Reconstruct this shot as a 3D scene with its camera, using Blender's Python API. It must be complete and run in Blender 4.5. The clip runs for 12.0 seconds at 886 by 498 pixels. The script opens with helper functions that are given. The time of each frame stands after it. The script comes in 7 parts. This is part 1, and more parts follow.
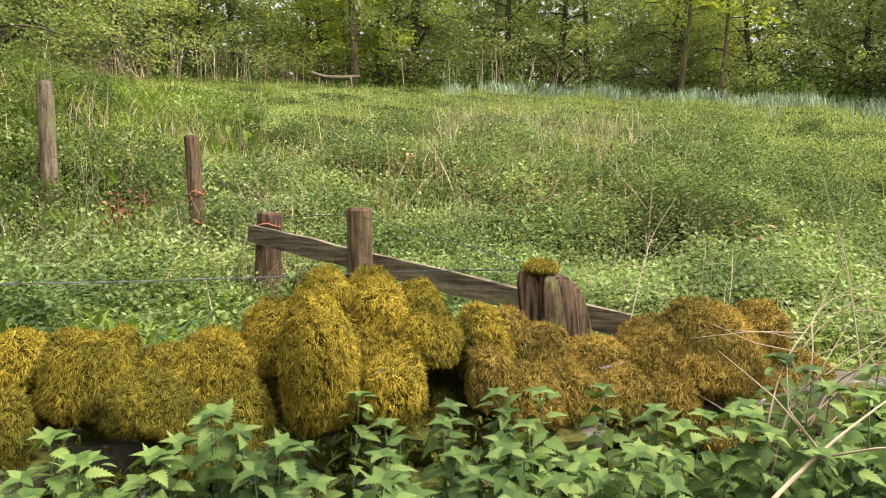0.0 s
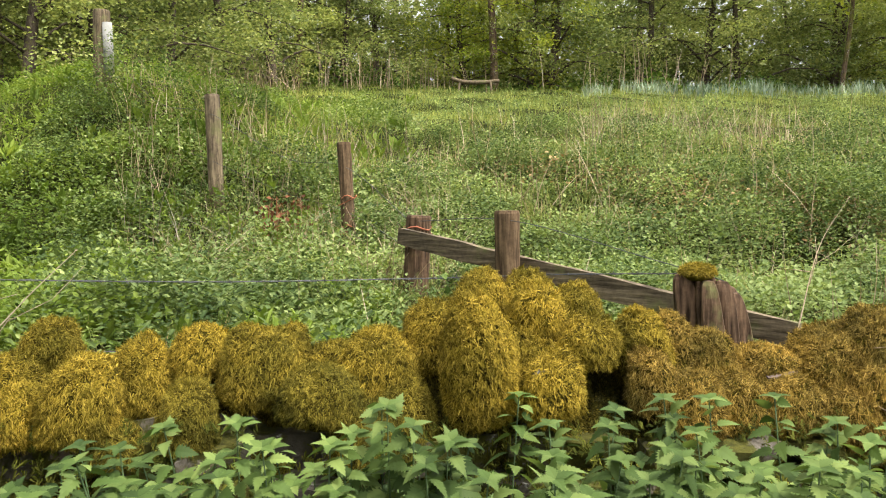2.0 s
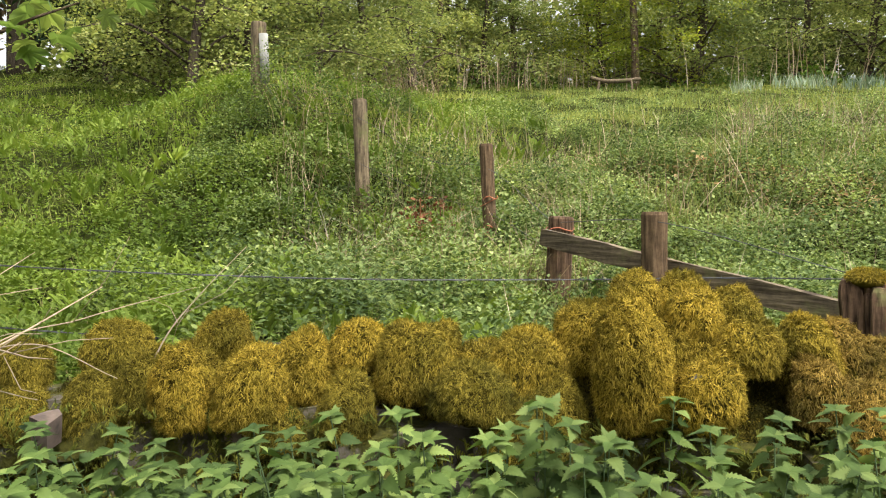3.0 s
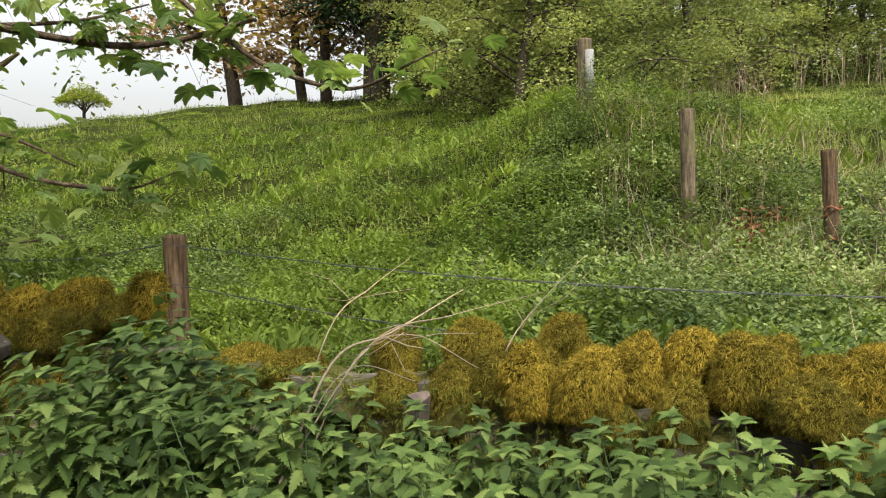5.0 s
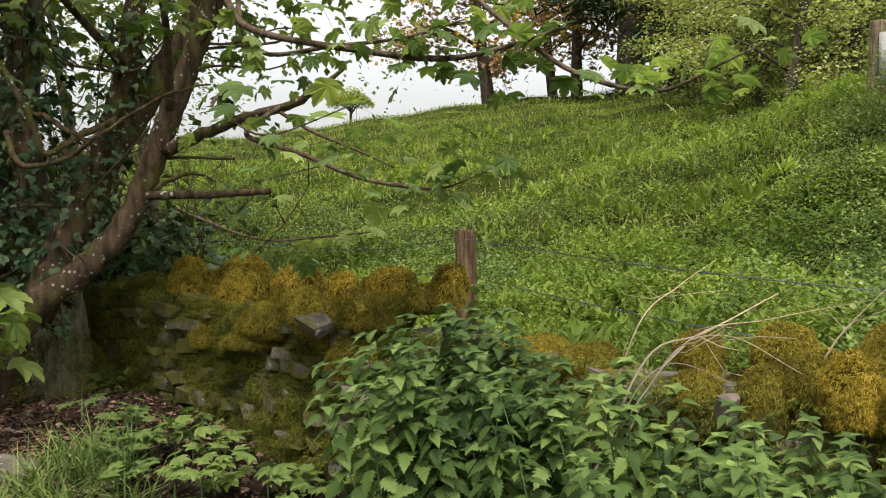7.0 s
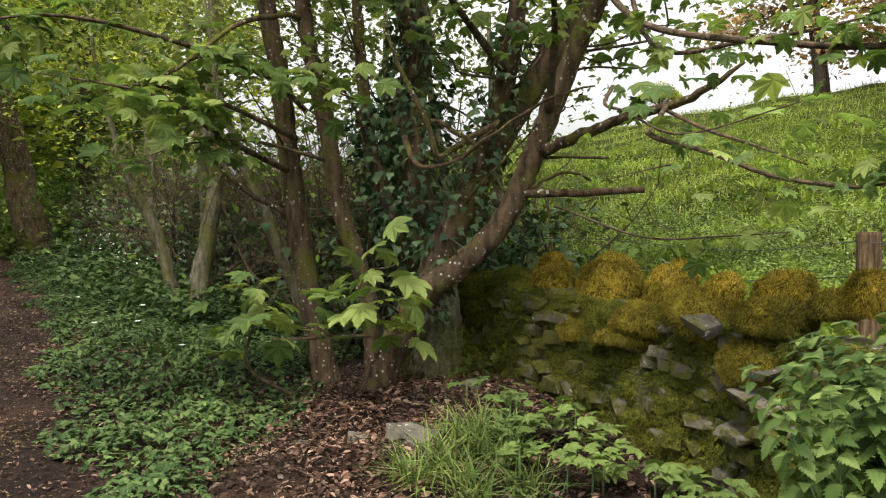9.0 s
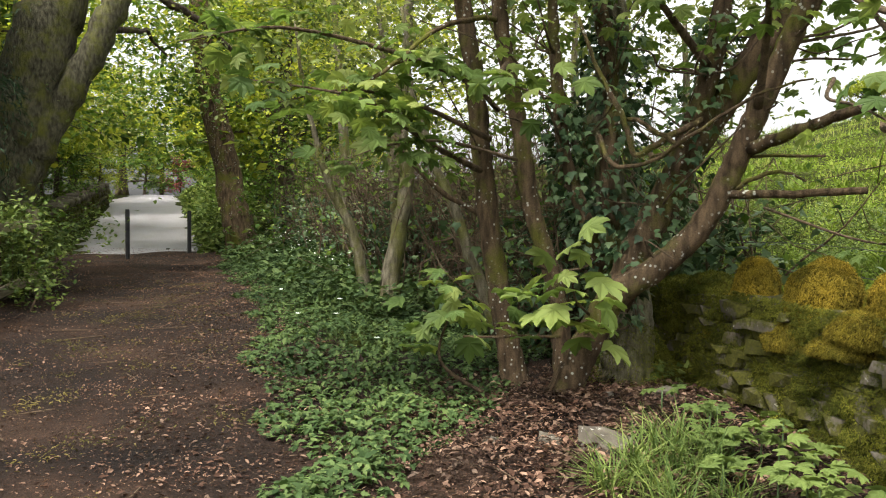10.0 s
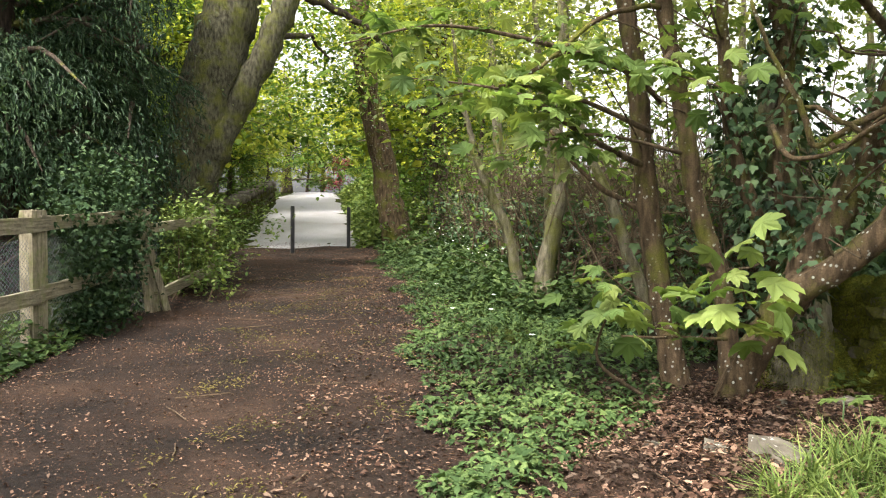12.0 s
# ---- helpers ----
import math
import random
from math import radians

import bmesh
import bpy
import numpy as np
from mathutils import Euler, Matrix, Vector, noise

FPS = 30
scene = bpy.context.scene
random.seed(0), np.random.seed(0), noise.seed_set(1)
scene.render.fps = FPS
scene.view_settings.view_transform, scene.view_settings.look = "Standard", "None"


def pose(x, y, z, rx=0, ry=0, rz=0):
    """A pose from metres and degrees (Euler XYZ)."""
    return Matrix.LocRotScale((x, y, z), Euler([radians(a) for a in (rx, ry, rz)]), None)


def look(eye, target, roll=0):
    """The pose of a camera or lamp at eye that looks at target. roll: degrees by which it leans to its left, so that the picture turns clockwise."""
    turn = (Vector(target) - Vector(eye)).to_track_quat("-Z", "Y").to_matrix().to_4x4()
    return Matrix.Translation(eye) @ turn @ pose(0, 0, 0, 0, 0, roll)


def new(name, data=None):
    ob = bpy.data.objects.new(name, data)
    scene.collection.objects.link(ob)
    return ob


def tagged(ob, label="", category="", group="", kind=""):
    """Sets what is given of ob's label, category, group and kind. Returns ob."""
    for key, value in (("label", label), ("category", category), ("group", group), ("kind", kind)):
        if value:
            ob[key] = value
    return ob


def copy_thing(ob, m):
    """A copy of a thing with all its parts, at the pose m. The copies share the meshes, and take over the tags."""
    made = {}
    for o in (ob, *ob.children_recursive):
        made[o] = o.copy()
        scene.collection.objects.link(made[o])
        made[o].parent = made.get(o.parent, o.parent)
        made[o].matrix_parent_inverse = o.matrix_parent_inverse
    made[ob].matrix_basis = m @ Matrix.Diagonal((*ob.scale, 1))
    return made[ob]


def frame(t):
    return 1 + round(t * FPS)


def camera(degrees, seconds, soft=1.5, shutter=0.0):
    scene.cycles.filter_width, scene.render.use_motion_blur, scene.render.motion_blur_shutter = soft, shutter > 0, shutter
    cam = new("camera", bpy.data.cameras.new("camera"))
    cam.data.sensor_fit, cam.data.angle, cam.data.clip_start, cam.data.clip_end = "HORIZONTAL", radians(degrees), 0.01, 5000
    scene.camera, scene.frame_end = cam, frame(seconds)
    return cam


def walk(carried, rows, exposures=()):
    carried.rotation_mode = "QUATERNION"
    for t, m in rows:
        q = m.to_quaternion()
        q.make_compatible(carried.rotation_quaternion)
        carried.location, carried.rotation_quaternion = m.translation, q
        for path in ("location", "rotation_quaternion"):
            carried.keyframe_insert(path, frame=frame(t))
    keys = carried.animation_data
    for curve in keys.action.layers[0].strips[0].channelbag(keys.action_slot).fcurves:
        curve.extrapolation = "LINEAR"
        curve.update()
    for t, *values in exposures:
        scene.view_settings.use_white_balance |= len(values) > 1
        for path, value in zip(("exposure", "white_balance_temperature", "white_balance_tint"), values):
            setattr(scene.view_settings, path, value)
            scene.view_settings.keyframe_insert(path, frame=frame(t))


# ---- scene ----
cam = camera(59.0, 12.0, 1.1)
PATH = [
    (0, (-0.224, 0.421, 1.412), (-0.168, 2.415, 1.27), -0.1),
    (0.5, (-0.232, 0.413, 1.413), (-0.199, 2.408, 1.273), -0.1),
    (1, (-0.244, 0.413, 1.411), (-0.297, 2.407, 1.273), -0.2),
    (1.5, (-0.258, 0.411, 1.411), (-0.422, 2.4, 1.275), -0.4),
    (2, (-0.273, 0.406, 1.409), (-0.565, 2.38, 1.278), -0.5),
    (2.5, (-0.287, 0.395, 1.408), (-0.743, 2.338, 1.28), -0.5),
    (3, (-0.308, 0.377, 1.408), (-0.934, 2.273, 1.283), -0.5),
    (3.5, (-0.328, 0.358, 1.407), (-1.125, 2.188, 1.287), -0.6),
    (3.7, (-0.335, 0.35, 1.406), (-1.217, 2.142, 1.288), -0.7),
    (5.3, (-0.269, 0.18, 1.423), (-1.64, 1.632, 1.333), -0.6),
    (5.5, (-0.272, 0.163, 1.424), (-1.673, 1.587, 1.332), -0.4),
    (6, (-0.282, 0.117, 1.43), (-1.777, 1.442, 1.337), -0.4),
    (6.5, (-0.299, 0.061, 1.432), (-1.914, 1.238, 1.341), -0.3),
    (6.7, (-0.306, 0.036, 1.434), (-1.961, 1.156, 1.34), -0.2),
    (8.3, (-0.412, -0.358, 1.449), (-2.297, 0.3, 1.34), 0.2),
    (8.5, (-0.417, -0.387, 1.449), (-2.329, 0.188, 1.34), 0.4),
    (9, (-0.429, -0.443, 1.438), (-2.396, -0.098, 1.332), 0.4),
    (9.5, (-0.426, -0.51, 1.426), (-2.421, -0.412, 1.324), 0.7),
    (10, (-0.44, -0.555, 1.427), (-2.435, -0.651, 1.32), 0.9),
    (10.5, (-0.437, -0.586, 1.431), (-2.416, -0.855, 1.32), 0.8),
    (11, (-0.451, -0.6, 1.428), (-2.406, -1.009, 1.314), 0.7),
    (11.5, (-0.459, -0.605, 1.424), (-2.402, -1.064, 1.307), 0.7),
    (12, (-0.468, -0.598, 1.424), (-2.408, -1.072, 1.302), 0.7),
]
walk(cam, [(t, look(eye, target, roll)) for t, eye, target, roll in PATH], ((0, 1.4), (3, 1.2), (5.5, 0.9), (8.5, 1.08), (10, 1.45), (12, 2.05)))

# ---- light ----
world = bpy.data.worlds.new("sky")
scene.world = world
world.use_nodes = True
wt = world.node_tree
sky = wt.nodes.new("ShaderNodeTexSky")
sky.sky_type, sky.sun_disc = "NISHITA", False
sky.sun_elevation, sky.sun_rotation = radians(61), radians(118)
sky.dust_density, sky.ozone_density, sky.air_density = 4.0, 1.0, 1.5
pale = wt.nodes.new("ShaderNodeHueSaturation")
pale.inputs["Saturation"].default_value = 0.12
bg = wt.nodes["Background"]
bg.inputs["Strength"].default_value = 0.105
wt.links.new(sky.outputs[0], pale.inputs["Color"])
# an overcast sky is brighter overhead than at the horizon
where = wt.nodes.new("ShaderNodeTexCoord")
axes = wt.nodes.new("ShaderNodeSeparateXYZ")
lift = wt.nodes.new("ShaderNodeMapRange")
for k, v in (("From Min", -0.1), ("From Max", 1.0), ("To Min", 0.95), ("To Max", 2.1)):
    lift.inputs[k].default_value = v
dome = wt.nodes.new("ShaderNodeVectorMath")
dome.operation = "SCALE"
wt.links.new(where.outputs["Generated"], axes.inputs[0])
wt.links.new(axes.outputs["Z"], lift.inputs["Value"])
wt.links.new(lift.outputs["Result"], dome.inputs["Scale"])
wt.links.new(pale.outputs[0], dome.inputs[0])
wt.links.new(dome.outputs[0], bg.inputs["Color"])
sun = new("sun", bpy.data.lights.new("sun", "SUN"))
sun.data.energy, sun.data.angle, sun.data.color = 2.3, radians(11), (1.0, 0.96, 0.9)
sun.matrix_world = pose(0, 0, 20, 29, 0, 62)

# ---- materials ----
def mat(name, nodes):
    m = bpy.data.materials.new(name)
    m.use_nodes = True
    nodes(m.node_tree, m.node_tree.nodes["Principled BSDF"])
    return m


def tex(t, kind, scale, detail=4.0, rough=0.6, space="Object"):
    co = t.nodes.new("ShaderNodeTexCoord")
    n = t.nodes.new("ShaderNodeTex" + kind)
    n.inputs["Scale"].default_value = scale
    if kind == "Noise":
        n.inputs["Detail"].default_value, n.inputs["Roughness"].default_value = detail, rough
    t.links.new(co.outputs[space], n.inputs["Vector"])
    return n


def world_noise(t, scale, detail=4.0, rough=0.6):
    g = t.nodes.new("ShaderNodeNewGeometry")
    n = t.nodes.new("ShaderNodeTexNoise")
    n.inputs["Scale"].default_value, n.inputs["Detail"].default_value, n.inputs["Roughness"].default_value = scale, detail, rough
    t.links.new(g.outputs["Position"], n.inputs["Vector"])
    return n


def ramp(t, out, *stops):
    r = t.nodes.new("ShaderNodeValToRGB")
    e = r.color_ramp.elements
    while len(e) < len(stops):
        e.new(0.5)
    for el, (p, c) in zip(e, stops):
        el.position, el.color = p, (*c, 1)
    t.links.new(out, r.inputs[0])
    return r.outputs[0]


def mix(t, fac, a, b, how="MIX"):
    m = t.nodes.new("ShaderNodeMix")
    m.data_type, m.blend_type = "RGBA", how
    for s, v in ((m.inputs[0], fac), (m.inputs[6], a), (m.inputs[7], b)):
        if isinstance(v, (int, float)):
            s.default_value = v
        elif isinstance(v, tuple):
            s.default_value = (*v, 1)
        else:
            t.links.new(v, s)
    return m.outputs[2]


def bump(t, p, out, strength, distance=0.02):
    b = t.nodes.new("ShaderNodeBump")
    b.inputs["Strength"].default_value, b.inputs["Distance"].default_value = strength, distance
    t.links.new(out, b.inputs["Height"])
    t.links.new(b.outputs[0], p.inputs["Normal"])


def rnd(t, which="Random Per Island"):
    if which == "Random":
        return t.nodes.new("ShaderNodeObjectInfo").outputs["Random"]
    return t.nodes.new("ShaderNodeNewGeometry").outputs[which]


def leaf_mat(name, dark, mid, light, gloss=0.5, through_light=0.35, patch=1.5, worn=None):
    """Leaf surface: a colour of its own for every leaf, a patchy drift over the stand, light let through."""
    def f(t, p):
        stops = [(0.0, dark), (0.5, mid), (1.0, light)]
        if worn:
            stops = [(0.0, dark), (0.45, mid), (0.9, light), (0.97, worn)]
        c = ramp(t, rnd(t), *stops)
        drift = ramp(t, world_noise(t, patch, 3).outputs[0], (0.34, (0.54, 0.54, 0.54)), (0.66, (1.48, 1.28, 1.2)))
        c = mix(t, 1.0, c, drift, "MULTIPLY")
        t.links.new(c, p.inputs["Base Color"])
        p.inputs["Roughness"].default_value, p.inputs["Specular IOR Level"].default_value = gloss + 0.12, 0.13
        tr = t.nodes.new("ShaderNodeBsdfTranslucent")
        lit = mix(t, 1.0, c, (1.4, 1.42, 0.85), "MULTIPLY")
        t.links.new(lit, tr.inputs["Color"])
        m = t.nodes.new("ShaderNodeMixShader")
        m.inputs[0].default_value = through_light
        t.links.new(p.outputs[0], m.inputs[1])
        t.links.new(tr.outputs[0], m.inputs[2])
        t.links.new(m.outputs[0], t.nodes["Material Output"].inputs[0])
    return mat(name, f)


def bark_mat(name, dark, light, spots=None, moss=0.0, stretch=0.25):
    def f(t, p):
        co = t.nodes.new("ShaderNodeTexCoord")
        mp = t.nodes.new("ShaderNodeMapping")
        mp.inputs["Scale"].default_value = (1, 1, stretch)
        t.links.new(co.outputs["Object"], mp.inputs[0])
        n = t.nodes.new("ShaderNodeTexNoise")
        n.inputs["Scale"].default_value, n.inputs["Detail"].default_value = 26, 8
        t.links.new(mp.outputs[0], n.inputs["Vector"])
        c = ramp(t, n.outputs[0], (0.3, dark), (0.7, light))
        if spots:
            s = tex(t, "Voronoi", 26)
            m = tex(t, "Noise", 5)
            k = ramp(t, s.outputs["Distance"], (0.16, (1, 1, 1)), (0.26, (0, 0, 0)))
            g = ramp(t, m.outputs[0], (0.47, (0, 0, 0)), (0.55, (1, 1, 1)))
            c = mix(t, mix(t, 1.0, k, g, "MULTIPLY"), c, spots)
        if moss:
            m = world_noise(t, 4.0, 6)
            c = mix(t, ramp(t, m.outputs[0], (0.62 - moss * 0.3, (0, 0, 0)), (0.7, (1, 1, 1))), c, (0.10, 0.105, 0.015))
        t.links.new(c, p.inputs["Base Color"])
        p.inputs["Roughness"].default_value, p.inputs["Specular IOR Level"].default_value = 0.9, 0.12
        fine = tex(t, "Noise", 110, 6, 0.75)
        c2 = mix(t, 0.75, c, ramp(t, fine.outputs[0], (0.3, (0.45, 0.45, 0.45)), (0.7, (1.5, 1.5, 1.5))), "MULTIPLY")
        t.links.new(c2, p.inputs["Base Color"])
        bump(t, p, mix(t, 0.35, n.outputs[0], fine.outputs[0]), 1.0, 0.03)
    return mat(name, f)


def stone_nodes(moss, pale=1.0):
    def f(t, p):
        n = world_noise(t, 9, 8, 0.65)
        c = ramp(t, n.outputs[0], (0.3, (0.06, 0.05, 0.038)), (0.55, (0.14, 0.125, 0.10)), (0.75, (0.2, 0.18, 0.145)))
        c = mix(t, 0.6, c, ramp(t, rnd(t, "Random"), (0, (0.4 * pale, 0.36 * pale, 0.32 * pale)), (1, (1.1 * pale, 1.06 * pale, 0.98 * pale))), "MULTIPLY")
        li = world_noise(t, 30, 4)
        c = mix(t, ramp(t, li.outputs[0], (0.64, (0, 0, 0)), (0.7, (1, 1, 1))), c, (0.32, 0.31, 0.27))
        m = world_noise(t, 6.5, 7, 0.7)
        k = ramp(t, m.outputs[0], (0.62 - moss, (0, 0, 0)), (0.68 - moss, (1, 1, 1)))
        mossy = ramp(t, world_noise(t, 60, 5).outputs[0], (0.3, (0.025, 0.027, 0.006)), (0.7, (0.085, 0.08, 0.014)))
        c = mix(t, k, c, mossy)
        t.links.new(c, p.inputs["Base Color"])
        p.inputs["Roughness"].default_value, p.inputs["Specular IOR Level"].default_value = 0.95, 0.15
        bump(t, p, world_noise(t, 45, 8, 0.7).outputs[0], 0.6, 0.015)
    return f


def timber_nodes(dark, light, green=0.0, grain=(1, 1, 0.11)):
    def f(t, p):
        co = t.nodes.new("ShaderNodeTexCoord")
        mp = t.nodes.new("ShaderNodeMapping")
        mp.inputs["Scale"].default_value = grain
        t.links.new(co.outputs["Object"], mp.inputs[0])
        n = t.nodes.new("ShaderNodeTexNoise")
        n.inputs["Scale"].default_value, n.inputs["Detail"].default_value = 60, 7
        t.links.new(mp.outputs[0], n.inputs["Vector"])
        c = ramp(t, n.outputs[0], (0.32, dark), (0.68, light))
        c = mix(t, 0.7, c, ramp(t, tex(t, "Noise", 38, 6, 0.7).outputs[0], (0.3, (0.55, 0.55, 0.55)), (0.7, (1.3, 1.28, 1.25))), "MULTIPLY")
        c = mix(t, 0.6, c, ramp(t, tex(t, "Noise", 3.5).outputs[0], (0.3, (0.6, 0.6, 0.6)), (0.7, (1.15, 1.1, 1.05))), "MULTIPLY")
        if green:
            c = mix(t, ramp(t, world_noise(t, 7).outputs[0], (0.6 - green * 0.3, (0, 0, 0)), (0.75, (1, 1, 1))), c, (0.13, 0.14, 0.05))
        t.links.new(c, p.inputs["Base Color"])
        p.inputs["Roughness"].default_value, p.inputs["Specular IOR Level"].default_value = 0.9, 0.12
        bump(t, p, n.outputs[0], 0.8, 0.01)
    return f


def earth_nodes(t, p):
    n = world_noise(t, 1.1, 6)
    f = world_noise(t, 85, 8, 0.8)
    c = ramp(t, n.outputs[0], (0.32, (0.008, 0.0055, 0.0042)), (0.5, (0.02, 0.0125, 0.0085)), (0.68, (0.042, 0.0255, 0.0165)))
    c = mix(t, 0.75, c, ramp(t, f.outputs[0], (0.36, (0.3, 0.28, 0.26)), (0.52, (1.0, 0.95, 0.9)), (0.66, (2.8, 2.3, 1.8))), "MULTIPLY")
    t.links.new(c, p.inputs["Base Color"])
    p.inputs["Roughness"].default_value, p.inputs["Specular IOR Level"].default_value = 0.95, 0.15
    bump(t, p, f.outputs[0], 0.8, 0.03)


def soil_nodes(t, p):
    n = world_noise(t, 0.9, 5)
    f = world_noise(t, 26, 7, 0.7)
    c = ramp(t, n.outputs[0], (0.35, (0.018, 0.024, 0.006)), (0.65, (0.045, 0.055, 0.012)))
    c = mix(t, 0.8, c, ramp(t, f.outputs[0], (0.3, (0.4, 0.4, 0.4)), (0.7, (1.5, 1.4, 1.2))), "MULTIPLY")
    t.links.new(c, p.inputs["Base Color"])
    p.inputs["Roughness"].default_value, p.inputs["Specular IOR Level"].default_value = 1.0, 0.04
    bump(t, p, f.outputs[0], 0.9, 0.05)


def asphalt_nodes(t, p):
    f = world_noise(t, 40, 6, 0.7)
    c = ramp(t, f.outputs[0], (0.3, (0.16, 0.15, 0.15)), (0.7, (0.25, 0.238, 0.24)))
    c = mix(t, ramp(t, world_noise(t, 0.7, 5).outputs[0], (0.5, (0, 0, 0)), (0.7, (0.6, 0.6, 0.6))), c, (0.13, 0.10, 0.085))
    t.links.new(c, p.inputs["Base Color"])
    p.inputs["Roughness"].default_value = 0.7
    bump(t, p, f.outputs[0], 0.4, 0.01)


# dark shell of the cushions: shade between the shoots, put into the colour
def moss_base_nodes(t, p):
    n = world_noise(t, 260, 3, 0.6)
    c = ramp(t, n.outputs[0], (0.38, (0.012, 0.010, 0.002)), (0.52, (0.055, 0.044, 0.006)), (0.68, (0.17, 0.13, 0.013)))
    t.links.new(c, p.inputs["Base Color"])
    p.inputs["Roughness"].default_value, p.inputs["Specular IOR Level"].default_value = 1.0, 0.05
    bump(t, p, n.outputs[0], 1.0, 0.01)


def plain_nodes(c, rough=0.6, metal=0.0, vary=0.5):
    def f(t, p):
        n = tex(t, "Noise", 14, 6)
        k = ramp(t, n.outputs[0], (0.3, tuple(v * (1 - vary) for v in c)), (0.7, tuple(min(1, v * (1 + vary)) for v in c)))
        t.links.new(k, p.inputs["Base Color"])
        p.inputs["Roughness"].default_value, p.inputs["Metallic"].default_value = rough, metal
    return f


GRASS = leaf_mat("grass", (0.085, 0.118, 0.03), (0.17, 0.215, 0.06), (0.3, 0.325, 0.125), 0.55, 0.35, 0.5, (0.38, 0.32, 0.17))
HERB = leaf_mat("herb", (0.085, 0.142, 0.021), (0.12, 0.188, 0.03), (0.165, 0.235, 0.046), 0.55, 0.38, 0.7)
WEED = leaf_mat("weed_leaf", (0.09, 0.14, 0.044), (0.165, 0.235, 0.082), (0.245, 0.32, 0.13), 0.6, 0.32, 1.2)
WEED_DARK = leaf_mat("bushy_and_shaded_weed_leaf", (0.034, 0.064, 0.017), (0.08, 0.13, 0.036), (0.17, 0.23, 0.075), 0.5, 0.3, 1.5)
LAWN = leaf_mat("upper_grass", (0.12, 0.16, 0.036), (0.18, 0.23, 0.06), (0.29, 0.32, 0.11), 0.6, 0.35, 0.3)
NETTLE = leaf_mat("nettle_leaf", (0.026, 0.051, 0.012), (0.057, 0.102, 0.024), (0.12, 0.178, 0.05), 0.5, 0.27, 2.5)
ELDER = leaf_mat("ground_elder_leaf", (0.022, 0.046, 0.015), (0.043, 0.08, 0.026), (0.085, 0.132, 0.044), 0.6, 0.22, 0.9)
BROAD = leaf_mat("broad_leaf", (0.045, 0.082, 0.02), (0.095, 0.15, 0.038), (0.18, 0.24, 0.075), 0.5, 0.3, 1.2)
HAW = leaf_mat("hawthorn_leaf", (0.06, 0.09, 0.032), (0.115, 0.15, 0.052), (0.2, 0.235, 0.09), 0.5, 0.4, 0.6)
SYCA = leaf_mat("sycamore_leaf", (0.07, 0.125, 0.036), (0.115, 0.185, 0.052), (0.185, 0.245, 0.075), 0.45, 0.45, 1.5)
IVY = leaf_mat("ivy_leaf", (0.02, 0.046, 0.02), (0.05, 0.095, 0.042), (0.11, 0.17, 0.085), 0.34, 0.15, 2.0)
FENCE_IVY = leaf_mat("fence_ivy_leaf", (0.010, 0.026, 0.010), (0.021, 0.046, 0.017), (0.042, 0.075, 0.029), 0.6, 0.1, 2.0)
YEW = leaf_mat("yew_needles", (0.011, 0.027, 0.013), (0.023, 0.05, 0.022), (0.05, 0.085, 0.037), 0.45, 0.1, 0.8)
WOOD_LEAF = leaf_mat("woodland_leaf", (0.105, 0.148, 0.052), (0.185, 0.238, 0.083), (0.285, 0.33, 0.126), 0.5, 0.42, 0.22)
LIME = leaf_mat("spring_leaf", (0.13, 0.19, 0.025), (0.2, 0.26, 0.035), (0.3, 0.34, 0.06), 0.5, 0.5, 0.4)
HEDGE = leaf_mat("hedge_leaf", (0.04, 0.085, 0.018), (0.075, 0.14, 0.025), (0.13, 0.2, 0.04), 0.45, 0.35, 0.8)
BLOSSOM = leaf_mat("bronze_leaf", (0.14, 0.10, 0.05), (0.24, 0.17, 0.10), (0.36, 0.28, 0.17), 0.6, 0.4, 0.4)
YELLOWISH = leaf_mat("yellow_leaf", (0.25, 0.22, 0.04), (0.36, 0.3, 0.06), (0.45, 0.4, 0.1), 0.6, 0.4, 0.4)
DAFF = leaf_mat("daffodil_leaf", (0.11, 0.175, 0.115), (0.17, 0.245, 0.17), (0.26, 0.33, 0.25), 0.45, 0.25, 0.6)
LITTER = leaf_mat("leaf_litter", (0.018, 0.011, 0.008), (0.062, 0.038, 0.026), (0.2, 0.145, 0.105), 0.85, 0.1, 2.6)
FALLEN = leaf_mat("fallen_bud_scales", (0.05, 0.05, 0.014), (0.09, 0.085, 0.026), (0.14, 0.13, 0.05), 0.8, 0.2, 1.0)
STRAW = leaf_mat("dry_stalk", (0.17, 0.135, 0.09), (0.29, 0.245, 0.17), (0.45, 0.40, 0.31), 0.7, 0.15, 1.0)
OCHRE = leaf_mat("ochre_dead_leaf", (0.12, 0.085, 0.035), (0.22, 0.165, 0.075), (0.34, 0.28, 0.15), 0.8, 0.15, 2.0)
RUST = leaf_mat("dead_dock", (0.09, 0.04, 0.02), (0.15, 0.065, 0.03), (0.2, 0.10, 0.05), 0.8, 0.1, 2.0)
MOSS = leaf_mat("golden_moss", (0.058, 0.048, 0.005), (0.165, 0.138, 0.013), (0.39, 0.32, 0.052), 0.8, 0.22, 5.0)
MOSS_RUST = leaf_mat("rusty_moss", (0.06, 0.043, 0.007), (0.165, 0.122, 0.021), (0.38, 0.29, 0.075), 0.8, 0.22, 5.0)
MOSS_OLIVE = leaf_mat("olive_moss", (0.042, 0.04, 0.005), (0.115, 0.104, 0.012), (0.25, 0.22, 0.034), 0.8, 0.2, 4.0)
